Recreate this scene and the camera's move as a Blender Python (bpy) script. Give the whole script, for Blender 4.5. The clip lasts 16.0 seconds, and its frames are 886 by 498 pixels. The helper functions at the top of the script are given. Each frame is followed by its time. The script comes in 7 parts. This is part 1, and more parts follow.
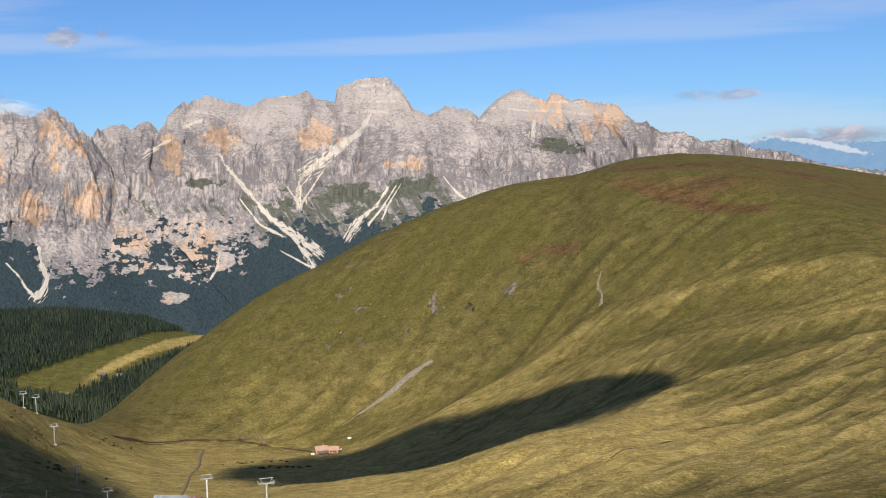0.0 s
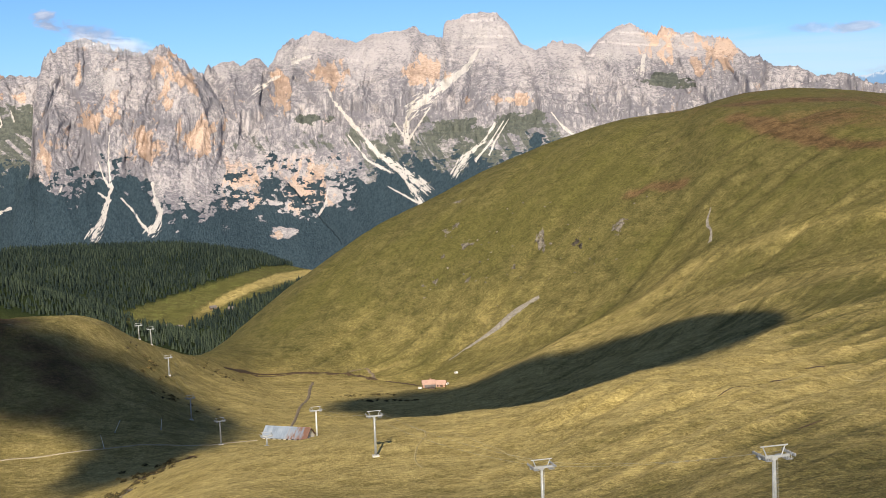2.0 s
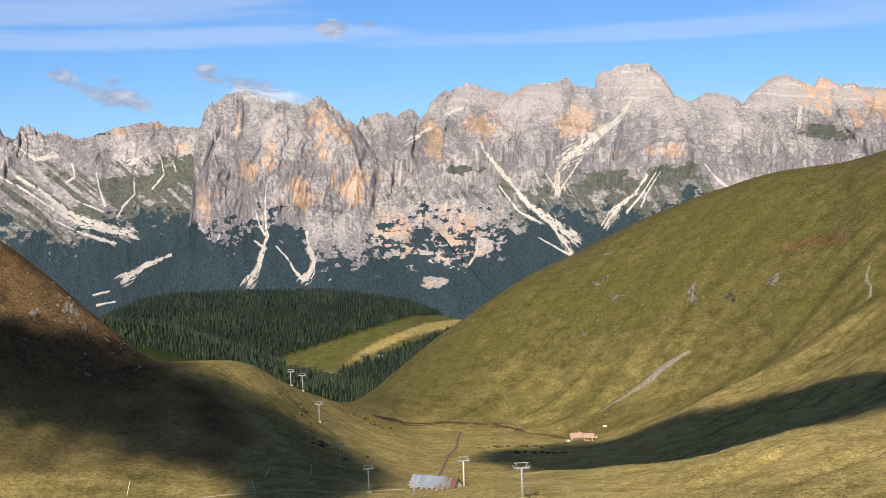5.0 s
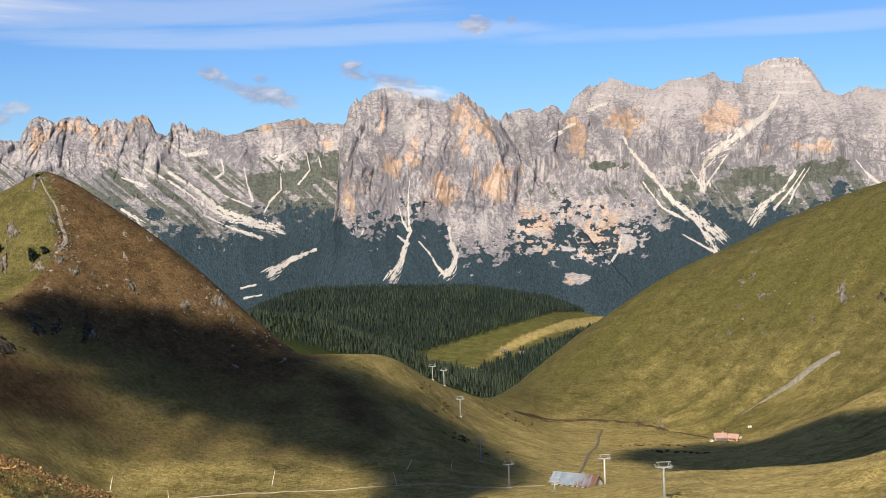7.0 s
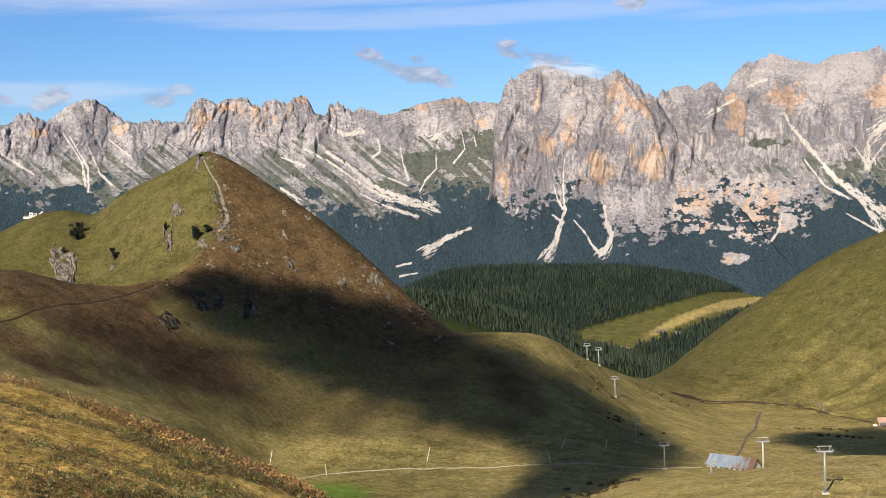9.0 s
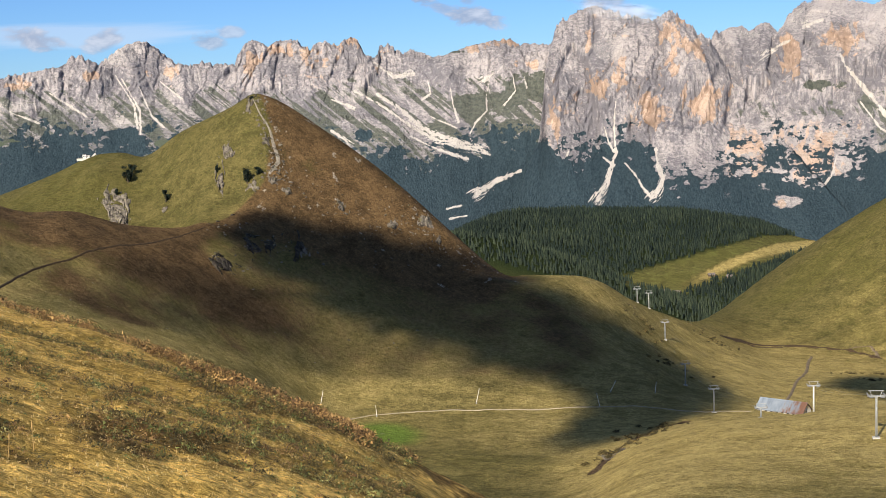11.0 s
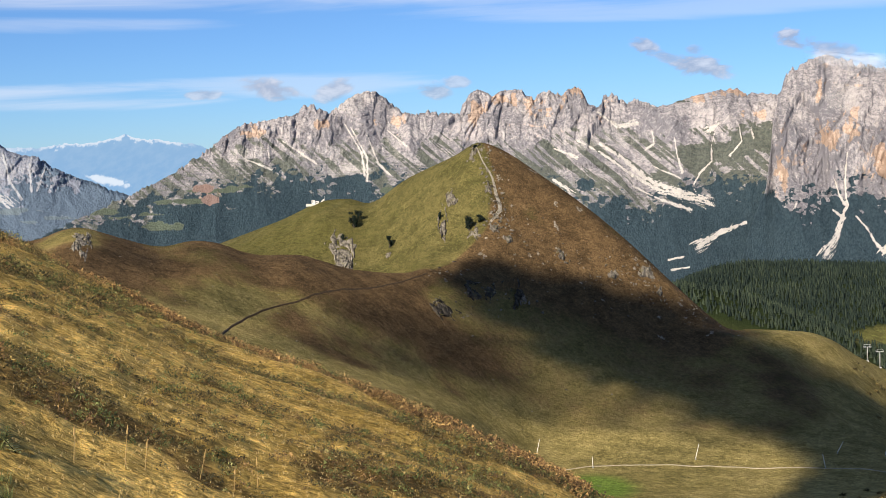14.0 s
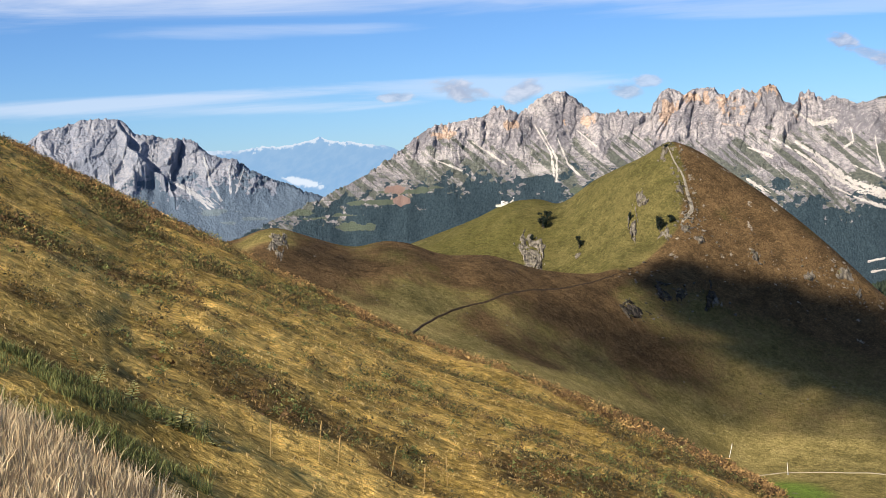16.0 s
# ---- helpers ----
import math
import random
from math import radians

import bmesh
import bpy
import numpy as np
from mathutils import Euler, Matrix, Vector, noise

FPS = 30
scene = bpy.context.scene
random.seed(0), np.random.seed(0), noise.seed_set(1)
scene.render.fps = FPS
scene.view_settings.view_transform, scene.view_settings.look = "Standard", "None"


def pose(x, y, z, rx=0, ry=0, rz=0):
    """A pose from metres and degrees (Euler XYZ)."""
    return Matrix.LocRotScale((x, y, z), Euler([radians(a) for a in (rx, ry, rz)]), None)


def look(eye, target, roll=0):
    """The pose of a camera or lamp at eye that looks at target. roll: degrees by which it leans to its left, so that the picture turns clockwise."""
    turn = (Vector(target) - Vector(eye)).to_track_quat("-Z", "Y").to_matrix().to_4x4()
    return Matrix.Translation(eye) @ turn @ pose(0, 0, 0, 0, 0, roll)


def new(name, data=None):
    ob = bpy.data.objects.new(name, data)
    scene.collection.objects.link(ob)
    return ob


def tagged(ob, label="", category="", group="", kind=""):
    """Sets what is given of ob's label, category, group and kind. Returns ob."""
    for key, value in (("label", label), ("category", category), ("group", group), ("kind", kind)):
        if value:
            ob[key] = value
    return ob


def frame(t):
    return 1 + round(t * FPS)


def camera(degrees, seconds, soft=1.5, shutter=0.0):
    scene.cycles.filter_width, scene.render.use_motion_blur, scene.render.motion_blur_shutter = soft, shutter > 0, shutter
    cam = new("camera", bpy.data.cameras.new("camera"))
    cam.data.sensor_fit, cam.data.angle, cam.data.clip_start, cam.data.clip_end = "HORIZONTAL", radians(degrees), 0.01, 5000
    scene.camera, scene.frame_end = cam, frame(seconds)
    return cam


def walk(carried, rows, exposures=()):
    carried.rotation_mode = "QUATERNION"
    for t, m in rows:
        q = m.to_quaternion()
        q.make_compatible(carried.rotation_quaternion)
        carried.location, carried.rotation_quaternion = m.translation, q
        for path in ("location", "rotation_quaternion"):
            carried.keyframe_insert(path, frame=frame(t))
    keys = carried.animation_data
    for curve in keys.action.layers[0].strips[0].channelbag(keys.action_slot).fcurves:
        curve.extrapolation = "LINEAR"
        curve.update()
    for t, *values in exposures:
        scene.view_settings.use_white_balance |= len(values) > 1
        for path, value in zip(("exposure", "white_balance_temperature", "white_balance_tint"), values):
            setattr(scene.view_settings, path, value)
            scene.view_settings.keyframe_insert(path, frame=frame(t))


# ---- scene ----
# camera: it stands on a hillside and turns from right to left
EYE = Vector((0.05, 0.03, 0.0))
cam = camera(35.98, 16.0, soft=0.75)
TURN = (  # seconds, bearing, pitch, roll in degrees
    (0.0, 0.000, -3.561, -1.874),
    (0.5, -1.354, -4.421, -1.935),
    (1.0, -2.467, -5.350, -1.935),
    (1.5, -3.480, -6.015, -2.022),
    (2.0, -4.592, -6.095, -2.041),
    (2.5, -5.723, -5.694, -1.978),
    (3.0, -6.376, -5.147, -1.879),
    (3.2, -6.557, -4.922, -1.755),
    (5.5, -12.493, -3.535, -1.878),
    (6.0, -14.136, -3.366, -1.796),
    (6.5, -15.558, -3.503, -1.750),
    (7.0, -16.796, -3.735, -1.837),
    (7.5, -18.150, -3.930, -1.931),
    (8.0, -19.755, -4.013, -2.040),
    (8.5, -21.493, -4.123, -2.036),
    (9.0, -23.328, -4.402, -2.150),
    (9.5, -24.819, -5.027, -2.198),
    (9.7, -25.203, -5.382, -2.231),
    (11.8, -25.676, -6.908, -2.045),
    (12.0, -26.051, -6.399, -2.059),
    (12.5, -27.864, -5.424, -2.227),
    (13.0, -30.057, -4.942, -2.111),
    (13.5, -32.389, -4.624, -1.937),
    (14.0, -34.707, -4.358, -1.865),
    (14.5, -36.947, -4.179, -1.932),
    (15.0, -39.071, -4.029, -2.119),
    (15.5, -40.956, -4.032, -2.244),
    (16.0, -42.657, -4.049, -2.339),
)


def sight(bearing, rise):
    """Unit vector towards a bearing (clockwise from +y) and an angle above the horizon."""
    b, e = radians(bearing), radians(rise)
    return Vector((math.sin(b) * math.cos(e), math.cos(b) * math.cos(e), math.sin(e)))


EXPOSURES = ((0.0, 0.62), (0.6, 0.80), (2.0, 0.88), (3.2, 0.85), (5.5, 0.75), (8.5, 0.76), (9.7, 0.83), (12.0, 0.84), (16.0, 0.93))
walk(cam, [(t, look(EYE, EYE + sight(b, p) * 100.0, r)) for t, b, p, r in TURN], EXPOSURES)

# ---- light ----
SUN_BEARING, SUN_RISE = 179.0, 31.5
sun = new("sun", bpy.data.lights.new("sun", "SUN"))
sun.data.energy, sun.data.angle, sun.data.color = 4.5, radians(0.55), (1.0, 0.885, 0.71)
sun.matrix_world = look(sight(SUN_BEARING, SUN_RISE) * 100, (0, 0, 0))


class Nodes:
    """Short-hand for building a node tree."""

    def __init__(self, tree):
        self.tree = tree
        tree.nodes.clear()

    def add(self, kind, **props):
        node = self.tree.nodes.new(kind)
        ins = props.pop("ins", {})
        for key, value in props.items():
            setattr(node, key, value)
        for key, value in ins.items():
            if isinstance(value, bpy.types.NodeSocket):
                self.tree.links.new(value, node.inputs[key])
            else:
                node.inputs[key].default_value = value
        return node

    def math(self, op, a, b=0.0, c=0.0, clamp=False):
        node = self.add("ShaderNodeMath", operation=op, use_clamp=clamp, ins={0: a, 1: b, 2: c})
        return node.outputs[0]

    def noise(self, vector, scale, detail=4.0, rough=0.55, distort=0.0):
        return self.add("ShaderNodeTexNoise", ins={"Vector": vector, "Scale": scale, "Detail": detail, "Roughness": rough, "Distortion": distort}).outputs["Fac"]

    def ramp(self, fac, lo, hi, to_min=0.0, to_max=1.0):
        return self.add("ShaderNodeMapRange", interpolation_type="SMOOTHSTEP", ins={0: fac, 1: lo, 2: hi, 3: to_min, 4: to_max}).outputs[0]

    def mix(self, fac, a, b):
        node = self.add("ShaderNodeMix", data_type="RGBA", clamp_factor=True)
        for key, value in ((0, fac), (6, a), (7, b)):
            if isinstance(value, bpy.types.NodeSocket):
                self.tree.links.new(value, node.inputs[key])
            else:
                node.inputs[key].default_value = value if key == 0 else (*value, 1.0)
        return node.outputs[2]

    def scaled(self, vector, x, y, z):
        return self.add("ShaderNodeMapping", ins={"Vector": vector, "Scale": (x, y, z)}).outputs[0]

    def attr(self, name):
        return self.add("ShaderNodeAttribute", attribute_name=name).outputs["Fac"]

    def surface(self, color, rough=0.9, bump=None, strength=0.5, distance=0.1, metal=0.0, spec=0.3):
        bsdf = self.add("ShaderNodeBsdfPrincipled", ins={"Roughness": rough, "Metallic": metal, "Specular IOR Level": spec})
        if isinstance(color, bpy.types.NodeSocket):
            self.tree.links.new(color, bsdf.inputs["Base Color"])
        else:
            bsdf.inputs["Base Color"].default_value = (*color, 1.0)
        if bump is not None:
            node = self.add("ShaderNodeBump", ins={"Height": bump, "Strength": strength, "Distance": distance})
            self.tree.links.new(node.outputs[0], bsdf.inputs["Normal"])
        out = self.add("ShaderNodeOutputMaterial")
        self.tree.links.new(bsdf.outputs[0], out.inputs[0])
        return bsdf


def material(name):
    mat = bpy.data.materials.new(name)
    mat.use_nodes = True
    return mat, Nodes(mat.node_tree)


# sky: clear blue with thin cirrus bands and a few small clouds over the ridges
world = bpy.data.worlds.new("sky")
scene.world = world
world.use_nodes = True
W = Nodes(world.node_tree)
sky = W.add("ShaderNodeTexSky", sky_type="NISHITA", sun_disc=False, sun_elevation=radians(SUN_RISE), sun_rotation=radians(SUN_BEARING), altitude=2300.0, air_density=1.0, dust_density=0.3, ozone_density=2.0)
way = W.add("ShaderNodeTexCoord").outputs["Generated"]
xyz = W.add("ShaderNodeSeparateXYZ", ins={0: way})
bearing = W.math("MULTIPLY", W.math("ARCTAN2", xyz.outputs[0], xyz.outputs[1]), 180 / math.pi)
rise = W.math("MULTIPLY", W.math("ARCSINE", xyz.outputs[2]), 180 / math.pi)
plane = W.add("ShaderNodeCombineXYZ", ins={0: bearing, 1: rise, 2: 0.0}).outputs[0]
streak = W.noise(W.scaled(plane, 0.05, 0.55, 1), 1.0, 6.0, 0.6, 0.6)
puff = W.noise(W.scaled(plane, 0.75, 1.5, 1), 1.0, 7.0, 0.6, 0.3)
cloud = puffs = None


def spot(b, e, wide, high, tilt, soft, noise_fac, amount):
    """A soft-edged elongated cloud at a bearing and rise, ragged by a noise."""
    du = W.math("SUBTRACT", bearing, b)
    dv = W.math("SUBTRACT", W.math("SUBTRACT", rise, e), W.math("MULTIPLY", du, tilt))
    q = W.math("ADD", W.math("POWER", W.math("DIVIDE", W.math("ABSOLUTE", du), wide), 2.0), W.math("POWER", W.math("DIVIDE", W.math("ABSOLUTE", dv), high), 2.0))
    body = W.math("ADD", noise_fac, W.math("MULTIPLY", W.math("SUBTRACT", 1.0, q), 0.32))
    return W.ramp(body, 0.68 - soft, 0.68 + soft, 0.0, amount)


for args in (
    (-54, 7.2, 30, 1.7, 0.006, 0.2, streak, 0.8),
    (-50, 5.3, 8, 0.5, -0.01, 0.12, streak, 0.3),
    (-23, 5.3, 14, 0.55, -0.004, 0.14, streak, 0.3),
    (-27, 6.5, 14, 0.9, 0.0, 0.16, streak, 0.3),
    (-2, 5.0, 15, 0.5, 0.008, 0.14, streak, 0.25),
    (12, 5.6, 12, 1.1, 0.02, 0.16, streak, 0.25),
    (10, 1.3, 16, 1.5, 0.0, 0.16, streak, 0.35),
    (-54, 2.25, 12, 0.7, 0.008, 0.12, streak, 0.5),
    (-40, 2.7, 7, 0.6, 0.0, 0.14, streak, 0.35),
    (-26.1, 3.75, 0.75, 0.5, -0.3, 0.11, puff, 0.5),
    (-23.9, 2.85, 1.7, 0.62, -0.16, 0.11, puff, 0.52),
    (-25.1, 3.25, 1.1, 0.35, -0.4, 0.13, puff, 0.4),
    (-24.1, 3.55, 0.5, 0.25, 0.0, 0.13, puff, 0.4),
    (-20.0, 3.75, 1.2, 0.5, -0.22, 0.11, puff, 0.54),
    (-18.6, 3.3, 1.6, 0.5, -0.2, 0.14, puff, 0.45),
    (-41.6, 2.5, 1.5, 0.55, -0.24, 0.13, puff, 0.5),
    (-39.0, 2.4, 1.0, 0.55, 0.3, 0.13, puff, 0.46),
    (-34.8, 2.25, 0.9, 0.45, -0.2, 0.13, puff, 0.44),
    (-33.9, 2.58, 0.7, 0.32, 0.0, 0.13, puff, 0.4),
    (-44.4, 2.38, 0.9, 0.25, 0.0, 0.13, puff, 0.42),
    (-15.1, 5.55, 0.9, 0.45, 0.0, 0.11, puff, 0.5),
    (-13.65, 5.65, 0.45, 0.25, 0.0, 0.13, puff, 0.36),
    (12.3, 2.45, 1.1, 0.28, 0.02, 0.13, puff, 0.45),
    (10.6, 2.5, 1.1, 0.25, 0.0, 0.14, puff, 0.3),
    (16.0, 0.55, 3.6, 0.5, 0.0, 0.17, puff, 0.68),
    (-48.6, -0.85, 1.4, 0.4, -0.2, 0.17, puff, 0.68),
):
    one = spot(*args)
    if args[6] is streak:
        cloud = one if cloud is None else W.math("MAXIMUM", cloud, one)
    else:
        puffs = one if puffs is None else W.math("MAXIMUM", puffs, one)
depth = W.ramp(rise, -1.0, 9.0)
clear = W.mix(W.ramp(rise, 9.0, 25.0), W.mix(depth, (0.215, 0.328, 0.512), (0.225, 0.338, 0.505)), (0.75, 0.66, 0.6))
tint = W.add("ShaderNodeMix", data_type="RGBA", blend_type="MULTIPLY", ins={0: 1.0, 6: sky.outputs[0], 7: clear}).outputs[2]
white = W.ramp(puff, 0.42, 0.72)
cloudlight = W.add("ShaderNodeMix", data_type="RGBA", ins={0: 0.5, 6: (3.3, 3.55, 4.2, 1), 7: (4.1, 4.3, 4.8, 1)}).outputs[2]
pufflight = W.add("ShaderNodeMix", data_type="RGBA", ins={0: white, 6: (1.7, 1.85, 2.45, 1), 7: (3.3, 3.35, 3.75, 1)}).outputs[2]
final = W.mix(cloud, (0, 0, 0), (0, 0, 0)).node
W.tree.links.new(tint, final.inputs[6])
W.tree.links.new(cloudlight, final.inputs[7])
topped = W.mix(W.math("MULTIPLY", puffs, 1.45, clamp=True), (0, 0, 0), (0, 0, 0)).node
W.tree.links.new(final.outputs[2], topped.inputs[6])
W.tree.links.new(pufflight, topped.inputs[7])
back = W.add("ShaderNodeBackground", ins={"Strength": 0.12, "Color": topped.outputs[2]})
W.tree.links.new(back.outputs[0], W.add("ShaderNodeOutputWorld").inputs[0])


# ---- shapes in numbers ----
def grad_noise(x, y, seed=0):
    """Smooth gradient noise in about -1..1 over arrays."""
    x, y = np.broadcast_arrays(np.asarray(x, float), np.asarray(y, float))
    xi, yi = np.floor(x).astype(np.int64), np.floor(y).astype(np.int64)
    fx, fy = x - xi, y - yi
    u, v = fx * fx * fx * (fx * (fx * 6 - 15) + 10), fy * fy * fy * (fy * (fy * 6 - 15) + 10)

    def corner(dx, dy):
        h = ((xi + dx) * 374761393 + (yi + dy) * 668265263 + seed * 982451653) & 0xFFFFFFFF
        h = ((h ^ (h >> 13)) * 1274126177) & 0xFFFFFFFF
        a = ((h ^ (h >> 16)) & 0xFFFF) * (2 * math.pi / 65536)
        return np.cos(a) * (fx - dx) + np.sin(a) * (fy - dy)

    top = corner(0, 0) * (1 - u) + corner(1, 0) * u
    low = corner(0, 1) * (1 - u) + corner(1, 1) * u
    return 1.5 * (top * (1 - v) + low * v)


def fbm(x, y, octaves=5, gain=0.5, seed=0, ridged=False):
    total, amp, norm = 0.0, 1.0, 0.0
    for k in range(octaves):
        n = grad_noise(x * 2.03 ** k + 17.3 * k, y * 2.03 ** k - 9.1 * k, seed + k)
        total = total + amp * ((1 - 2 * np.abs(n)) if ridged else n)
        norm += amp
        amp *= gain
    return total / norm


def smooth(a, lo, hi):
    t = np.clip((a - lo) / (hi - lo), 0, 1)
    return t * t * (3 - 2 * t)


def slopes(x, y):
    """Monotone cubic tangents along the first axis."""
    h, d = np.diff(x, axis=0), np.diff(y, axis=0)
    s = d / h
    m = np.zeros_like(y)
    both = s[:-1] * s[1:]
    w1, w2 = 2 * h[1:] + h[:-1], h[1:] + 2 * h[:-1]
    safe = np.where(both > 0, both, 1.0)
    m[1:-1] = np.where(both > 0, (w1 + w2) * safe / np.where(both > 0, w1 * s[1:] + w2 * s[:-1], 1.0), 0.0)
    m[0], m[-1] = s[0], s[-1]
    return m


def curve(knots, at):
    """Value columns of knots (first column is the place) at the places given, by monotone cubics."""
    k = np.array(knots, float)
    x, y = k[:, :1], k[:, 1:]
    m = slopes(np.broadcast_to(x, y.shape), y)
    i = np.clip(np.searchsorted(k[:, 0], at) - 1, 0, len(k) - 2)
    h = (x[i + 1] - x[i])
    t = (np.asarray(at)[:, None] - x[i]) / h
    return (2 * t ** 3 - 3 * t ** 2 + 1) * y[i] + (t ** 3 - 2 * t ** 2 + t) * h * m[i] + (3 * t ** 2 - 2 * t ** 3) * y[i + 1] + (t ** 3 - t ** 2) * h * m[i + 1]


def grid_mesh(name, co, mats, wrap=False, attrs=None):
    """A mesh of a grid of points co[row, column, 3], with float attributes."""
    rows, cols = co.shape[:2]
    i = np.arange(rows - 1)[:, None] * cols
    j = np.arange(cols if wrap else cols - 1)[None, :]
    k = (j + 1) % cols
    quads = np.stack([i + j, i + k, i + cols + k, i + cols + j], -1).reshape(-1, 4)
    me = bpy.data.meshes.new(name)
    me.vertices.add(rows * cols)
    me.vertices.foreach_set("co", co.reshape(-1).astype(np.float32))
    me.loops.add(len(quads) * 4)
    me.loops.foreach_set("vertex_index", quads.reshape(-1).astype(np.int32))
    me.polygons.add(len(quads))
    me.polygons.foreach_set("loop_start", np.arange(0, len(quads) * 4, 4, dtype=np.int32))
    me.update(calc_edges=True)
    me.polygons.foreach_set("use_smooth", np.ones(len(quads), dtype=bool))
    for key, values in (attrs or {}).items():
        me.attributes.new(key, "FLOAT", "POINT").data.foreach_set("value", values.reshape(-1).astype(np.float32))
    for m in mats:
        me.materials.append(m)
    return new(name, me)


# ---- ground materials ----
def ground_material():
    mat, N = material("alpine_grass")
    pos = N.add("ShaderNodeNewGeometry").outputs["Position"]
    far = N.noise(pos, 0.012, 5, 0.6)
    mid = N.noise(pos, 0.09, 6, 0.7)
    tuft = N.noise(pos, 1.1, 5, 0.7)
    fine = N.noise(pos, 7.0, 3, 0.7)
    grain = N.math("ADD", N.math("MULTIPLY", mid, 0.45), N.math("MULTIPLY", tuft, 0.55))
    grass = N.mix(N.ramp(grain, 0.38, 0.62), (0.058, 0.057, 0.021), (0.140, 0.124, 0.050))
    grass = N.mix(N.ramp(far, 0.42, 0.62, 0.0, 0.55), grass, (0.088, 0.086, 0.027))
    dry = N.mix(N.ramp(grain, 0.37, 0.63), (0.225, 0.182, 0.067), (0.465, 0.378, 0.16))
    heath = N.mix(N.ramp(grain, 0.38, 0.62), (0.050, 0.034, 0.019), (0.150, 0.100, 0.052))
    heath = N.mix(N.math("MULTIPLY", N.attr("close"), 0.75), heath, N.mix(N.ramp(grain, 0.38, 0.62), (0.042, 0.036, 0.017), (0.125, 0.100, 0.045)))
    lush = N.mix(N.ramp(grain, 0.35, 0.65), (0.095, 0.16, 0.028), (0.165, 0.24, 0.05))
    c = N.mix(N.ramp(N.math("ADD", N.attr("dry"), N.math("MULTIPLY", N.math("SUBTRACT", grain, 0.5), 0.65)), 0.1, 1.0), grass, dry)
    c = N.mix(N.ramp(N.math("ADD", N.attr("heath"), N.math("MULTIPLY", N.math("SUBTRACT", grain, 0.5), 1.6)), 0.25, 0.75), c, heath)
    c = N.mix(N.ramp(N.math("ADD", N.attr("lush"), N.math("MULTIPLY", N.math("SUBTRACT", grain, 0.5), 0.8)), 0.3, 0.7), c, lush)
    c = N.mix(N.attr("wood"), c, (0.02, 0.03, 0.012))
    stone = N.mix(N.ramp(tuft, 0.35, 0.65), (0.12, 0.105, 0.09), (0.30, 0.27, 0.235))
    c = N.mix(N.ramp(N.math("ADD", N.attr("stone"), N.math("MULTIPLY", N.math("SUBTRACT", grain, 0.5), 1.2)), 0.45, 0.6), c, stone)
    soil = N.mix(N.ramp(tuft, 0.35, 0.65), (0.05, 0.035, 0.022), (0.14, 0.10, 0.07))
    c = N.mix(N.ramp(N.attr("soil"), 0.3, 0.7), c, soil)
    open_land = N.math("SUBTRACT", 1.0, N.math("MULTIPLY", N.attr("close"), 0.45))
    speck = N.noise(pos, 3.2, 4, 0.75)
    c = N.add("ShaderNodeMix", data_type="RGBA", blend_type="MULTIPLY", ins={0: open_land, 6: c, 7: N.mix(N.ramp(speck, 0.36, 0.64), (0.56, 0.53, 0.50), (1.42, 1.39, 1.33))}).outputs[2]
    # the near slope's colour is brightened, as the low sun leaves it dim
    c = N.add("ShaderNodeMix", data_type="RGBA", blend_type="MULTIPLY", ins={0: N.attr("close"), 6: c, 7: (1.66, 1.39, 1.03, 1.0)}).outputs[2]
    hummock = N.noise(pos, 0.42, 4, 0.65)
    h = N.math("ADD", N.math("ADD", N.math("MULTIPLY", mid, 2.2), N.math("MULTIPLY", hummock, 1.9)), N.math("ADD", N.math("MULTIPLY", tuft, 1.2), N.math("MULTIPLY", speck, 0.45)))
    c = N.add("ShaderNodeMix", data_type="RGBA", blend_type="MULTIPLY", ins={0: open_land, 6: c, 7: N.mix(N.ramp(hummock, 0.36, 0.64), (0.82, 0.81, 0.79), (1.18, 1.18, 1.16))}).outputs[2]
    turfy = N.math("ADD", N.math("MULTIPLY", fine, 0.6), N.math("MULTIPLY", N.noise(pos, 24.0, 3, 0.65), 0.4))
    c = N.add("ShaderNodeMix", data_type="RGBA", blend_type="MULTIPLY", ins={0: N.attr("close"), 6: c, 7: N.mix(N.ramp(turfy, 0.36, 0.64), (0.46, 0.45, 0.41), (1.48, 1.45, 1.4))}).outputs[2]
    h = N.math("ADD", N.math("MULTIPLY", h, N.math("SUBTRACT", 1.0, N.math("MULTIPLY", N.attr("close"), 0.93))), N.math("MULTIPLY", turfy, N.math("MULTIPLY", N.attr("close"), 0.16)))
    N.surface(c, 0.95, h, 1.0, 0.4, spec=0.05)
    return mat


GROUND = ground_material()

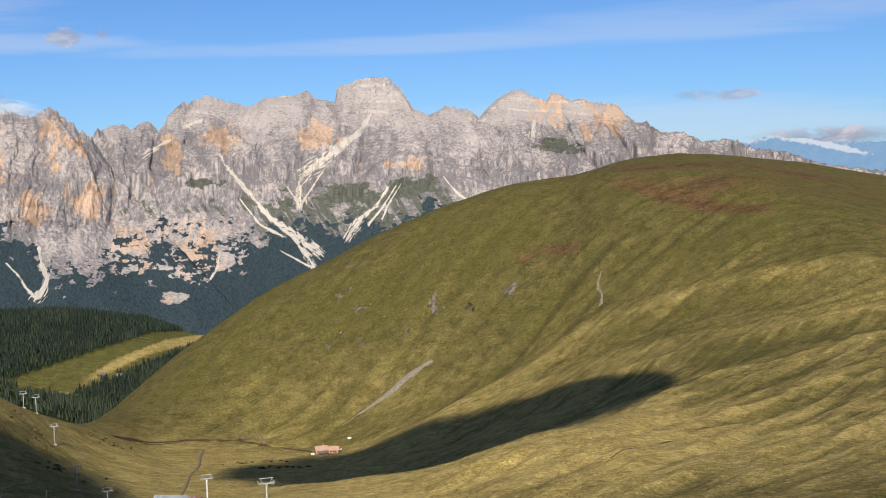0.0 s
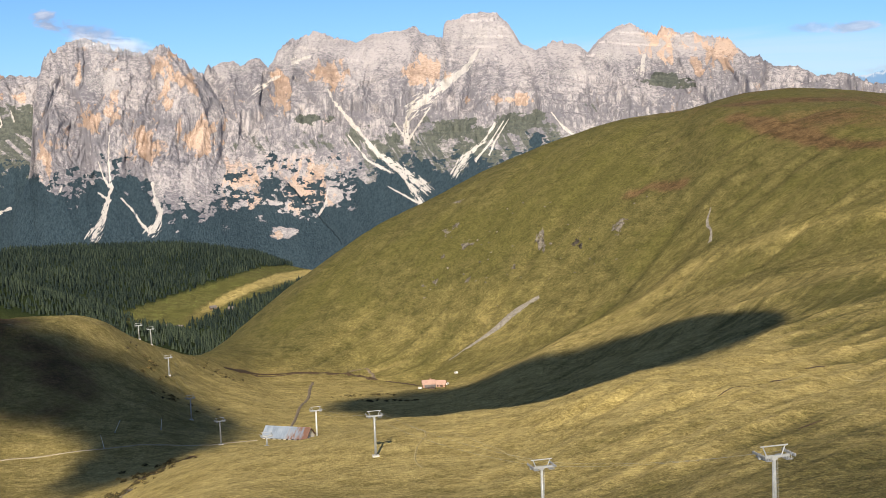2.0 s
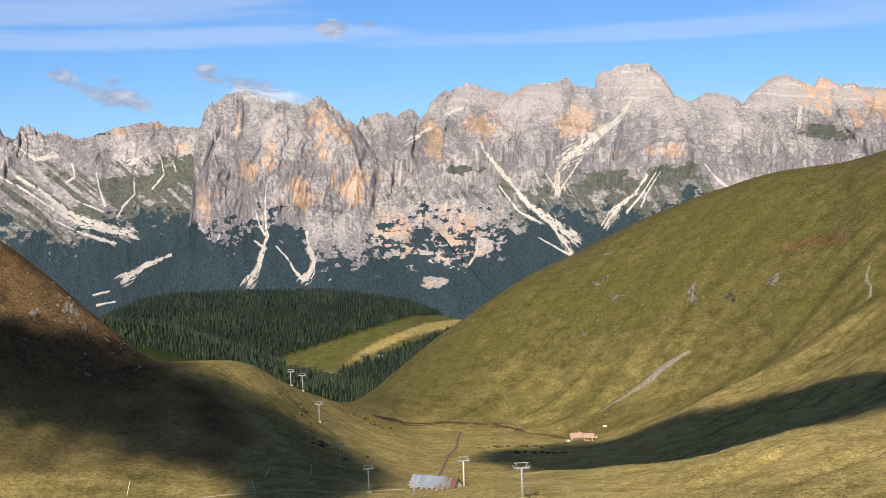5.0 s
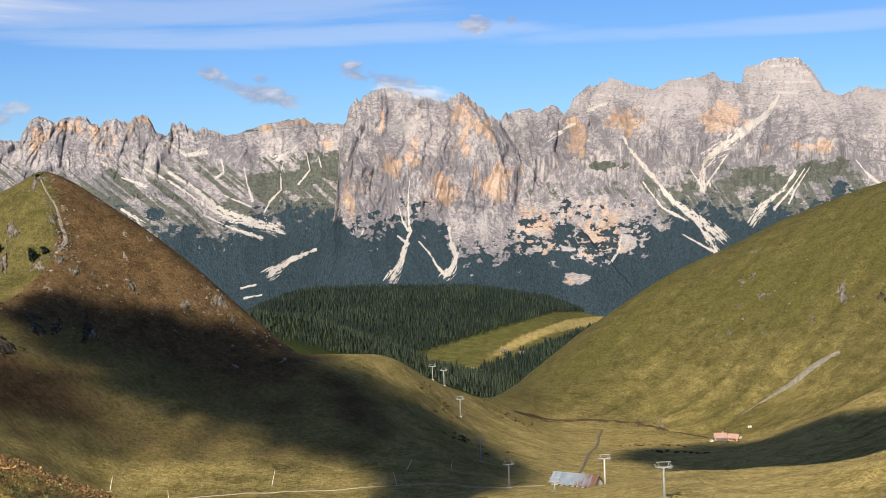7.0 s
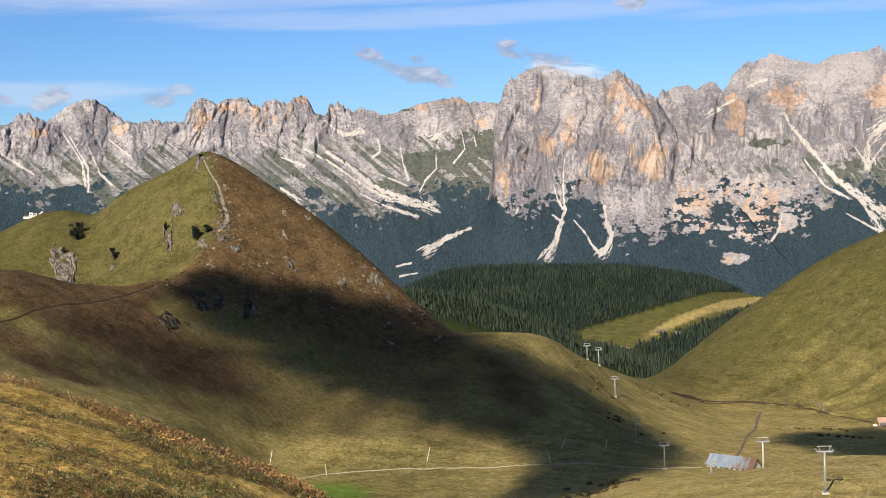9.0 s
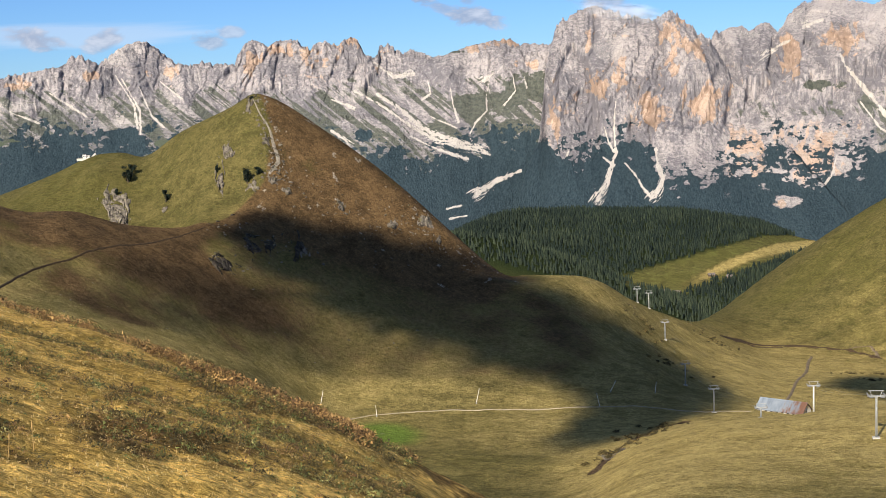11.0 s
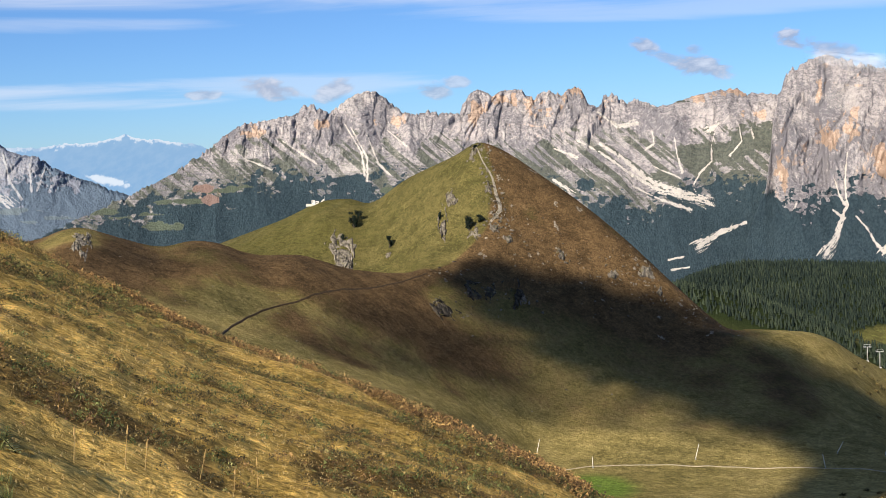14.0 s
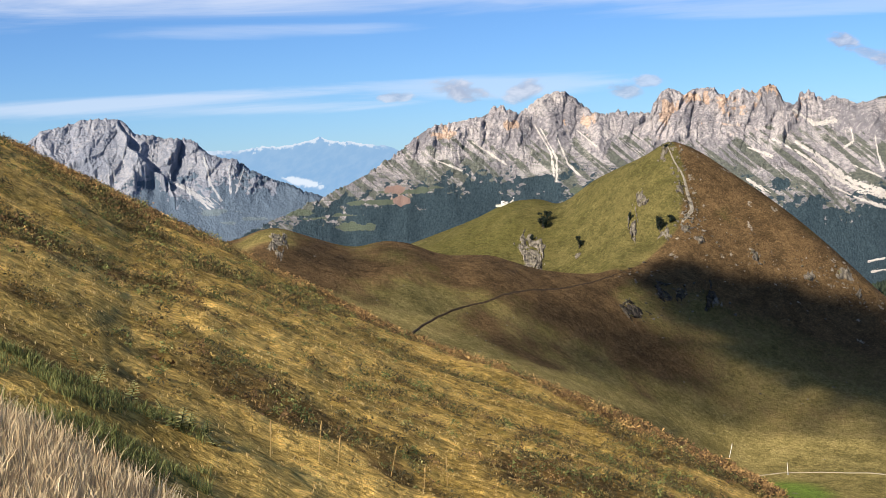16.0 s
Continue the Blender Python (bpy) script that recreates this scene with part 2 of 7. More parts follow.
# ---- the ground: one sheet, laid through the lines of the land ----
# each line: bearing, distance, angle of sight
LINES = {
    "lip": ((-180, 40, 6), (-120, 60, 5), (-90, 66, 4.2), (-60.4, 66, 1.28), (-58.3, 64, 0.07), (-56.2, 62, -1.29), (-53.9, 62, -2.33), (-51.7, 60, -3.61), (-48.1, 56, -6.03), (-44.8, 52, -7.73), (-42.5, 50, -8.89), (-38.9, 46, -10.07), (-37.8, 45, -10.92), (-34.9, 42, -11.67), (-32.4, 38, -13.18), (-29.2, 34, -14.55), (-24, 30, -17.5), (-10, 30, -21), (10, 32, -21), (25, 36, -17), (60, 40, -8), (120, 40, 2), (180, 40, 6)),
    "foot": ((-180, 120, 6), (-90, 140, 4), (-61, 150, -5), (-50, 150, -13), (-40, 150, -18), (-30, 150, -20), (-19, 150, -20.5), (-8, 240, -17.6), (0, 240, -17.8), (9, 190, -17.4), (20, 170, -16), (60, 150, -10), (120, 120, 0), (180, 120, 6)),
    "bank": ((-180, 300, 5), (-90, 350, 2), (-61, 350, -5), (-52, 360, -7), (-45, 380, -9.5), (-40, 400, -11.5), (-35, 430, -13.3), (-30, 440, -15), (-25, 430, -15.8), (-21, 410, -16.3), (-19, 400, -15.92), (-17.9, 405, -15.3), (-16.4, 420, -14.76), (-14, 450, -14.05), (-11, 470, -13.7), (-8, 475, -13.15), (-5, 475, -13.15), (-2, 465, -13), (2.7, 440, -12.3), (8, 420, -11.9), (14, 400, -11.6), (20, 390, -11), (60, 350, -8), (120, 300, 0), (180, 300, 5)),
    "floor": ((-180, 450, 5), (-90, 480, 1), (-61, 480, -4.5), (-50, 500, -5.8), (-45, 520, -7), (-40, 530, -8.8), (-35, 560, -10.5), (-30, 560, -13.4), (-25, 565, -13.45), (-21, 570, -13.5), (-18, 570, -13.6), (-14, 560, -14.0), (-11, 545, -14.1), (-8, 580, -14.0), (-5, 620, -13.9), (-1, 640, -13.0), (3, 640, -11.6), (8, 600, -10.4), (14, 560, -9.4), (20, 540, -8.6), (60, 500, -6), (120, 450, 0), (180, 450, 5)),
    "saddle": ((-180, 600, 5), (-90, 620, 1), (-61, 620, -3), (-51.6, 630, -3.34), (-49.7, 630, -2.73), (-48.1, 635, -3.27), (-46, 640, -3.79), (-45.3, 640, -3.52), (-44.6, 640, -3.55), (-42.3, 645, -4.31), (-41, 650, -4.29), (-39, 660, -4.91), (-37.5, 670, -5.2), (-35.6, 690, -5.31), (-33.8, 700, -5.5), (-30, 700, -7), (-25, 690, -9), (-21, 690, -9.6), (-18, 720, -10.3), (-16, 740, -11.3), (-14, 760, -11.9), (-11, 760, -12.5), (-8, 800, -12.35), (-5, 820, -12.3), (-1, 820, -11.5), (3, 800, -10.4), (8, 760, -9), (14, 700, -8), (20, 680, -7), (60, 700, -5), (180, 600, 5)),
    "dip": ((-180, 680, 4), (-90, 680, 0), (-52, 680, -5), (-45, 690, -5.6), (-40, 700, -6.2), (-37, 710, -6.2), (-35.6, 720, -4.9), (-34, 735, -4.2), (-33, 740, -3.4), (-30, 745, -4.3), (-25, 725, -7.4), (-21, 715, -8.7), (-18, 755, -9.5), (-16, 795, -10.6), (-14, 850, -11.2), (-11, 880, -11.9), (-8, 880, -11.9), (-5, 880, -11.95), (-1, 880, -10.9), (3, 860, -9.7), (8, 820, -8.2), (14, 760, -7.2), (20, 740, -6.4), (60, 800, -5), (180, 680, 4)),
    "crest": ((-180, 800, 3), (-90, 800, -2), (-50, 860, -5.4), (-43.4, 850, -3.6), (-41.5, 850, -2.96), (-39.3, 850, -2.14), (-38.4, 850, -2.12), (-37.9, 840, -2.39), (-36.2, 820, -1.38), (-33.8, 800, -0.29), (-33.1, 796, 0.12), (-32.5, 795, -0.06), (-30.2, 790, -1.6), (-27.9, 780, -3.41), (-25.9, 765, -5.31), (-24.9, 755, -6.3), (-22.6, 745, -8.03), (-20.9, 740, -8.1), (-19.8, 755, -8.17), (-18.8, 770, -8.47), (-17.9, 790, -9.07), (-16.7, 830, -9.67), (-14, 930, -10.6), (-12.5, 990, -11.0), (-9, 1000, -11.15), (-5.6, 950, -11.6), (-1, 930, -10.5), (3, 910, -9.2), (8, 880, -7.3), (14, 820, -6.2), (20, 800, -5.4), (60, 900, -5), (180, 800, 3)),
    "hill": ((-180, 1100, 0), (-90, 1100, -6), (-50, 1100, -9), (-25, 1000, -12.5), (-18, 1080, -12.3), (-16, 1120, -11.4), (-14.8, 1150, -10.15), (-12.7, 1180, -8.59), (-10.4, 1200, -6.99), (-8, 1220, -5.36), (-5.3, 1240, -4.1), (-2, 1250, -2.52), (0.9, 1250, -1.55), (3.8, 1250, -0.76), (5.4, 1240, -0.68), (6.4, 1200, -0.5), (8.7, 1150, -0.5), (12.8, 1120, -0.63), (14.4, 1080, -1.25), (15.9, 1020, -1.86), (18, 950, -2.93), (25, 900, -4), (60, 1100, -6), (180, 1100, 0)),
    "shoulder": ((-180, 1300, -1), (-90, 1300, -8), (-25, 1250, -11.5), (-14.8, 1260, -10.9), (-10.4, 1300, -8), (-5.3, 1360, -5.1), (0.9, 1380, -2.4), (5.4, 1390, -0.9), (6.4, 1400, -0.42), (8.7, 1450, 0.09), (9.9, 1450, 0.12), (12.2, 1450, -0.05), (14.4, 1450, -0.33), (18.1, 1450, -1.08), (25, 1450, -2), (60, 1400, -6), (180, 1300, -1)),
    "vale": ((-180, 1560, -2), (-90, 1560, -9), (-40, 1560, -11), (-26, 1540, -9.6), (-20, 1540, -9.8), (-15, 1540, -10.6), (-10, 1560, -9.6), (-5, 1580, -8), (5, 1620, -5), (20, 1620, -4.5), (60, 1560, -8), (180, 1560, -2)),
    "wood": ((-180, 2200, -4), (-90, 2200, -9), (-30, 2000, -8), (-25.4, 2000, -6.3), (-23.3, 2150, -5.45), (-22, 2250, -5.27), (-18.6, 2300, -5.33), (-16, 2300, -5.38), (-13.8, 2250, -5.7), (-12.2, 2250, -6.0), (-11.5, 2250, -6.35), (-10, 2200, -6.78), (0, 2200, -8), (20, 2200, -7), (180, 2200, -4)),
    "far": ((-180, 3000, -6), (-60, 3000, -9), (20, 3000, -9), (180, 3000, -6)),
    "end": ((-180, 4900, -3), (180, 4900, -3)),
}
SEGMENT_ROWS = (150, 16, 64, 50, 46, 22, 36, 76, 26, 8, 36, 6, 4)


# rounded ridges that run down the green hill: width, height, then bearing and distance of the bends
ROLLS = (
    (24, 6.5, ((17.5, 850), (15.66, 867), (9.37, 903), (5.45, 932), (1.0, 905), (-1.47, 830))),
    (17, 4.5, ((17.5, 748), (15.66, 752), (11.26, 750), (8.17, 775), (4.5, 800))),
    (17, 4.0, ((17.5, 655), (15.65, 638), (12.0, 620), (9.7, 574), (4.15, 405), (0.5, 408))),
    (9, 2.0, ((17.5, 560), (15.65, 528), (11.23, 467), (6.93, 380))),
)
# wooded spur before the great forest: bearing, distance, rise
SPUR = ((-30.0, 1560, -5.6), (-24.8, 1600, -5.95), (-23.2, 1620, -6.1), (-21.5, 1650, -6.8), (-19.9, 1680, -7.5), (-18.2, 1680, -8.4), (-16.9, 1660, -9.4), (-15.5, 1630, -10.2))


def trail(x, y, bends):
    """Distance of points from a line on the ground."""
    best = np.full(x.shape, 1e9)
    pts = [(d * math.sin(radians(b)), d * math.cos(radians(b))) for b, d in bends]
    for (x0, y0), (x1, y1) in zip(pts[:-1], pts[1:]):
        dx, dy = x1 - x0, y1 - y0
        t = np.clip(((x - x0) * dx + (y - y0) * dy) / (dx * dx + dy * dy), 0, 1)
        best = np.minimum(best, np.hypot(x - x0 - t * dx, y - y0 - t * dy))
    return best


def land(columns):
    """The sheet's points, with the line number and the bearing of each."""
    R = [np.full(len(columns), 0.0)]
    Z = [np.full(len(columns), -1.66)]
    for knots in LINES.values():
        v = curve(knots, columns)
        R.append(v[:, 0])
        Z.append(v[:, 0] * np.tan(np.radians(v[:, 1])))
    R, Z = np.array(R), np.array(Z)
    for k in range(1, len(R)):
        wide = 24 if k == 1 else 2.5 if k == 7 else 5
        span = int(3 * wide)
        w = np.exp(-0.5 * (np.arange(-span, span + 1) / wide) ** 2)
        for v in (R, Z):
            v[k, DENSE] = (np.convolve(np.pad(v[k], span, mode="edge"), w / w.sum(), "valid"))[DENSE]
    M = slopes(R, Z)
    w = np.exp(-0.5 * (np.arange(-36, 37) / 12) ** 2)
    M[5, DENSE] = np.convolve(np.pad(M[5], 36, mode="edge"), w / w.sum(), "valid")[DENSE]
    rr, zz, ll = [], [], []
    for s, n in enumerate(SEGMENT_ROWS):
        t = (np.arange(n + (s == len(SEGMENT_ROWS) - 1)) / n)[:, None]
        h = R[s + 1] - R[s]
        if s == 0:
            rad = R[1] * (0.25 * t + 0.75 * t * t) * (0.02 + 0.98 * t)
            u = (rad - R[0]) / h
        else:
            u = t
            rad = R[s] + h * t
        rr.append(rad)
        zz.append((2 * u ** 3 - 3 * u ** 2 + 1) * Z[s] + (u ** 3 - 2 * u ** 2 + u) * h * M[s] + (3 * u ** 2 - 2 * u ** 3) * Z[s + 1] + (u ** 3 - u ** 2) * h * M[s + 1])
        ll.append(np.broadcast_to(s + t, rad.shape))
    r, z, line = np.concatenate(rr), np.concatenate(zz), np.concatenate(ll)
    b = np.broadcast_to(columns[None, :], r.shape)
    x, y = r * np.sin(np.radians(b)), r * np.cos(np.radians(b))
    # relief: hummocks close by, gullies and terraces on the slopes
    near = smooth(-r, -90, -40)
    z = z + near * (0.45 * fbm(x * 0.13, y * 0.13, 4, 0.5, 3) * smooth(r, 4, 25) + 0.08 * fbm(x * 0.7, y * 0.7, 3, 0.55, 5, ridged=True) * smooth(r, 3, 12))
    hills = smooth(r, 120, 420)
    calm = 1 - 0.75 * np.exp(-((line - 7) / 0.18) ** 2)
    z = z + hills * calm * (3.2 * fbm(x * 0.008, y * 0.008, 5, 0.5, 11) + 0.8 * fbm(x * 0.05, y * 0.05, 4, 0.55, 13))
    ribs = smooth(b, -15, -6) * smooth(line, 6.2, 7.2) * smooth(-line, -8.05, -7.75)
    z = z - ribs * 7.0 * np.abs(fbm((b - 12.7 * line) * 0.55, line * 0.7, 4, 0.5, 23))
    ribs2 = smooth(-b, 33.2, 34.2) * smooth(b, -46, -43) * smooth(line, 6.1, 6.5) * smooth(-line, -7.0, -6.85)
    z = z - ribs2 * 3.0 * np.abs(fbm((b - 6 * line) * 0.9, line * 0.8, 4, 0.5, 63))
    for wide, tall, bends in ROLLS:
        z = z + tall * np.exp(-(trail(x, y, bends) / wide) ** 2) * smooth(-b, -21, -17)
    spur = -1e9
    for (b0, d0, e0), (b1, d1, e1) in zip(SPUR[:-1], SPUR[1:]):
        x0, y0, x1, y1 = d0 * math.sin(radians(b0)), d0 * math.cos(radians(b0)), d1 * math.sin(radians(b1)), d1 * math.cos(radians(b1))
        t = np.clip(((x - x0) * (x1 - x0) + (y - y0) * (y1 - y0)) / ((x1 - x0) ** 2 + (y1 - y0) ** 2), 0, 1)
        away = np.hypot(x - x0 - t * (x1 - x0), y - y0 - t * (y1 - y0))
        ridge = (1 - t) * d0 * math.tan(radians(e0)) + t * d1 * math.tan(radians(e1))
        spur = np.maximum(spur, ridge - 0.42 * (np.hypot(away, 14) - 14) - 7)
    z = np.where(line > 9.6, np.maximum(z, spur), z)
    terraces = smooth(b, -9, 2) * smooth(line, 1.9, 2.5) * smooth(-line, -5.5, -4.0)
    z = z + terraces * (1.5 * fbm((x * 0.81 - y * 0.58) * 0.045, (x * 0.58 + y * 0.81) * 0.006, 3, 0.5, 31) + 2.4 * fbm((x * 0.81 - y * 0.58) * 0.055, (x * 0.58 + y * 0.81) * 0.008, 3, 0.55, 33, ridged=True))
    return np.stack([x, y, z], -1), line, b, r


DENSE = slice(66, 950)
dense = np.linspace(-64, 21, 900)
columns = np.concatenate([np.linspace(-180, -66, 58), dense, np.linspace(23, 176, 77)])
co, line, bear, dist = land(columns)


# tracks, brooks and scree on the ground: width, kind, then bearing and distance of the bends
TRACKS = (
    (3.5, "soil", ((-13.97, 933), (-13.07, 980), (-10.78, 1005), (-8.92, 1004), (-8.1, 990), (-6.58, 951), (-5.64, 926))),
    (3.2, "soil", ((-19.4, 395), (-18.6, 425), (-17.6, 470), (-16.6, 512), (-15.4, 539))),
)


def scrub(bear, dist):
    """Patches of dwarf shrubs on the near slope."""
    x, y = dist * np.sin(np.radians(bear)), dist * np.cos(np.radians(bear))
    return fbm(x * 0.26, y * 0.26, 5, 0.66, 45)


def cover(co, line, bear, dist):
    """Which plants and soils grow where, with some shading of the slopes put into the tones."""
    x, y = co[..., 0], co[..., 1]
    patch = fbm(x * 0.01, y * 0.01, 4, 0.55, 41)
    nearpatch = fbm(x * 0.12, y * 0.12, 4, 0.6, 43)
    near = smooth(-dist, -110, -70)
    edge = np.interp(line, (4.6, 5.0, 5.5, 6.0, 6.5, 7.0), (-37.0, -35.6, -34.2, -33.0, -32.6, -33.1)) + 0.5 * patch
    cone = smooth(bear - edge, -0.35, 0.3) * smooth(-bear, 19.5, 24.0)
    face = cone * smooth(line, 4.6, 5.6) * smooth(-line, -7.3, -7.0)
    top = smooth(-bear, 34.5, 37) * smooth(line, 4.3, 4.85) * smooth(-line, -5.6, -5.2) * smooth(bear, -49.6, -47.5)
    heath = np.clip(0.85 * face + 0.68 * top + near * (0.06 + 0.3 * nearpatch + 0.6 * smooth(scrub(bear, dist), 0.0, 0.25) + 0.3 * smooth(line, 0.86, 1.02)), 0, 1)
    heath = np.clip(heath + 0.75 * smooth(line, 7.45, 7.9) * smooth(-line, -9.2, -8.8) * smooth(bear, 2, 6) * (0.5 + patch), 0, 1)
    heath = np.clip(heath + (0.32 + 0.5 * patch) * smooth(-bear, 17, 21) * smooth(line, 3.9, 4.5) * smooth(-line, -6, -5.2), 0, 1)
    heath = np.clip(heath + (0.2 + 0.75 * patch + 0.5 * fbm(x * 0.03, y * 0.03, 4, 0.6, 49)) * smooth(-bear, 31, 36) * smooth(line, 3.2, 4.3) * smooth(-line, -5.5, -5.1), 0, 1)
    heath = np.clip(heath + (0.15 + 0.8 * patch) * smooth(bear, -26, -22) * smooth(-bear, 14.5, 17.5) * smooth(line, 4.0, 4.8) * smooth(-line, -7.05, -6.9), 0, 1)
    ledges = ((9, ((7.7, 1121), (9.4, 1069), (11, 1030), (13.2, 997))), (14, ((7.9, 1175), (10.2, 1181), (12.8, 1155), (15.7, 1157))), (7, ((3.2, 1087), (4.2, 1086), (5.5, 1064))))
    for wide, bends in ledges:
        heath = np.clip(heath + 0.8 * np.exp(-(trail(x, y, bends) / wide) ** 2) * (0.8 + 1.2 * patch), 0, 1)
    dry = 0.37 + 0.3 * patch
    fall = fbm((bear - 12.7 * line) * 0.55, line * 0.7, 4, 0.6, 23) * smooth(bear, -15, -8) * smooth(line, 6.8, 7.2) * smooth(-line, -8.6, -8.1)
    steps = fbm((x * 0.81 - y * 0.58) * 0.055, (x * 0.58 + y * 0.81) * 0.008, 3, 0.55, 33, ridged=True) * smooth(bear, -12, 0) * smooth(line, 1.8, 2.4) * smooth(-line, -6, -4.5)
    small_steps = fbm((x * 0.81 - y * 0.58) * 0.20, (x * 0.58 + y * 0.81) * 0.015, 4, 0.6, 35) * smooth(bear, -14, -4) * smooth(line, 1.8, 2.6) * smooth(-line, -7, -6)
    rolls = 0.0
    for wide, tall, bends in ROLLS:
        rolls = np.maximum(rolls, np.exp(-(trail(x, y, bends) / (0.5 * wide)) ** 2) * smooth(-bear, -21, -17))
    # fall imitates the ribs' shading in colour, rolls the ridges' brighter upper sides
    dry = dry + 0.28 * fall + 0.4 * (steps - 0.1) + 0.4 * small_steps + 0.2 * rolls - 0.42 * smooth(bear, 4, 13) * smooth(line, 1.5, 2.5) * smooth(-line, -6.5, -5)
    dry = dry + 0.2 * smooth(bear, -17, -13) * smooth(-bear, 0, 5) * smooth(line, 2.6, 3.2) * smooth(-line, -7.2, -6.8)
    dry = dry + 0.25 * smooth(line, 3.0, 3.6) * smooth(-line, -6.8, -6.2)
    dry = dry + 0.4 * smooth(-np.abs(line - 3), -0.7, -0.1) * smooth(bear, -23, -18) + 0.2 * smooth(line, 1.8, 2.4) * smooth(-line, -4.2, -3.4) * smooth(bear, -22, -18)
    # the knoll and the spur top are coloured paler to look sunlit
    dry = dry + 0.3 * smooth(bear, -20, -17) * smooth(-bear, -1, 4) * smooth(line, 2.1, 2.6) * smooth(-line, -3.4, -3.05) + 0.25 * smooth(bear, -23, -20) * smooth(-bear, 13, 16) * smooth(line, 6.1, 6.7) * smooth(-line, -7.2, -7.0)
    dry = dry - 0.3 * smooth(line, 7.15, 7.6) * smooth(bear, -16, -12)
    dry = dry + 0.05 * smooth(line, 6.4, 6.8) * smooth(-line, -7.45, -7.1) * smooth(bear, -17, -13) * smooth(-bear, -1, 4)
    dry = dry - 0.55 * smooth(edge - bear, -0.3, 0.3) * smooth(line, 5.7, 6.1) * smooth(-bear, 20, 25)
    dry = dry * (1 - near) + near * (0.82 + 0.7 * nearpatch)
    lush = 0.95 * np.exp(-((bear + 28.8) / 2.4) ** 2 - ((dist - 506) / 38) ** 2) + near * 0.25 * smooth(fbm(x * 0.15, y * 0.15, 4, 0.6, 47), 0.02, 0.3)
    rise = np.degrees(np.arctan2(co[..., 2], dist))
    meadow = smooth(bear, -18.4, -17.6) * smooth(-(rise - np.interp(bear, (-18, -14.8, -12.2, -9), (-8.05, -7.2, -6.5, -6.5))), -0.02, 0.05)
    strip = smooth(-(rise - np.interp(bear, (-18, -15.8, -12.7, -10), (-8.4, -8.95, -7.85, -6.9))), 0.0, 0.06)
    wood = smooth(line, 9.6, 10.0) * smooth(-line, -12.5, -12.0) * np.clip(1 - meadow + strip, 0, 1)
    hay = smooth(rise - np.interp(bear, (-17, -15.4, -14.2, -12.6, -10), (-8.75, -8.6, -8.1, -7.4, -6.9)), -0.12, 0.02) * smooth(bear, -15.9, -14.0)
    hay = hay * (1 - smooth(rise - np.interp(bear, (-15.4, -13.5, -11.7, -10), (-8.35, -7.45, -6.85, -6.7)), -0.02, 0.05))
    lush = np.where(line > 9.5, 0.37 * (1 - hay), lush)
    dry = np.where(line > 9.5, 0.12 + 0.75 * hay + 0.2 * patch, dry)
    dry = dry - 0.3 * smooth(-bear, 24, 28) * smooth(line, 4.6, 5.2) * smooth(-line, -7.2, -7)
    left = smooth(edge - bear, -0.3, 0.3) * smooth(line, 5.8, 6.2) * smooth(-line, -7.2, -7)
    dry = dry + left * (0.12 + 0.7 * fbm((bear - 6 * line) * 0.9, line * 0.8, 4, 0.6, 63))
    heath = np.clip(heath + 0.45 * face * fbm(x * 0.035, y * 0.035, 4, 0.6, 65), 0, 1)
    rocks = fbm(x * 0.11, y * 0.11, 4, 0.65, 51)
    stone = smooth(rocks, 0.22, 0.42) * (0.75 * face + 0.25 * smooth(bear, -12, -6) * smooth(line, 7.2, 7.6) * smooth(-line, -8, -7.8))
    wear = fbm(x * 0.09, y * 0.09, 3, 0.6, 57)
    soil = np.zeros_like(dry)
    for wide, kind, bends in TRACKS:
        d = trail(x, y, bends) + wear * wide * 0.5
        m = 1 - smooth(d, wide * 0.45, wide * 0.75)
        if kind == "soil":
            soil = np.maximum(soil, m)
        else:
            stone = np.maximum(stone, 0.8 * m)
    return {"heath": heath, "dry": np.clip(dry, 0, 1), "lush": np.clip(lush, 0, 1), "wood": wood, "stone": stone, "soil": np.clip(soil, 0, 1), "close": near}


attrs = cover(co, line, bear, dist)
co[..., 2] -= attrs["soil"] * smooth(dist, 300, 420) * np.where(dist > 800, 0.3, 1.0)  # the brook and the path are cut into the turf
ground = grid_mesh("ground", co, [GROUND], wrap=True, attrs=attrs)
tagged(ground, "grassy alpine hills and valley with dry yellow grass and brown heath", "ground", kind="structure")

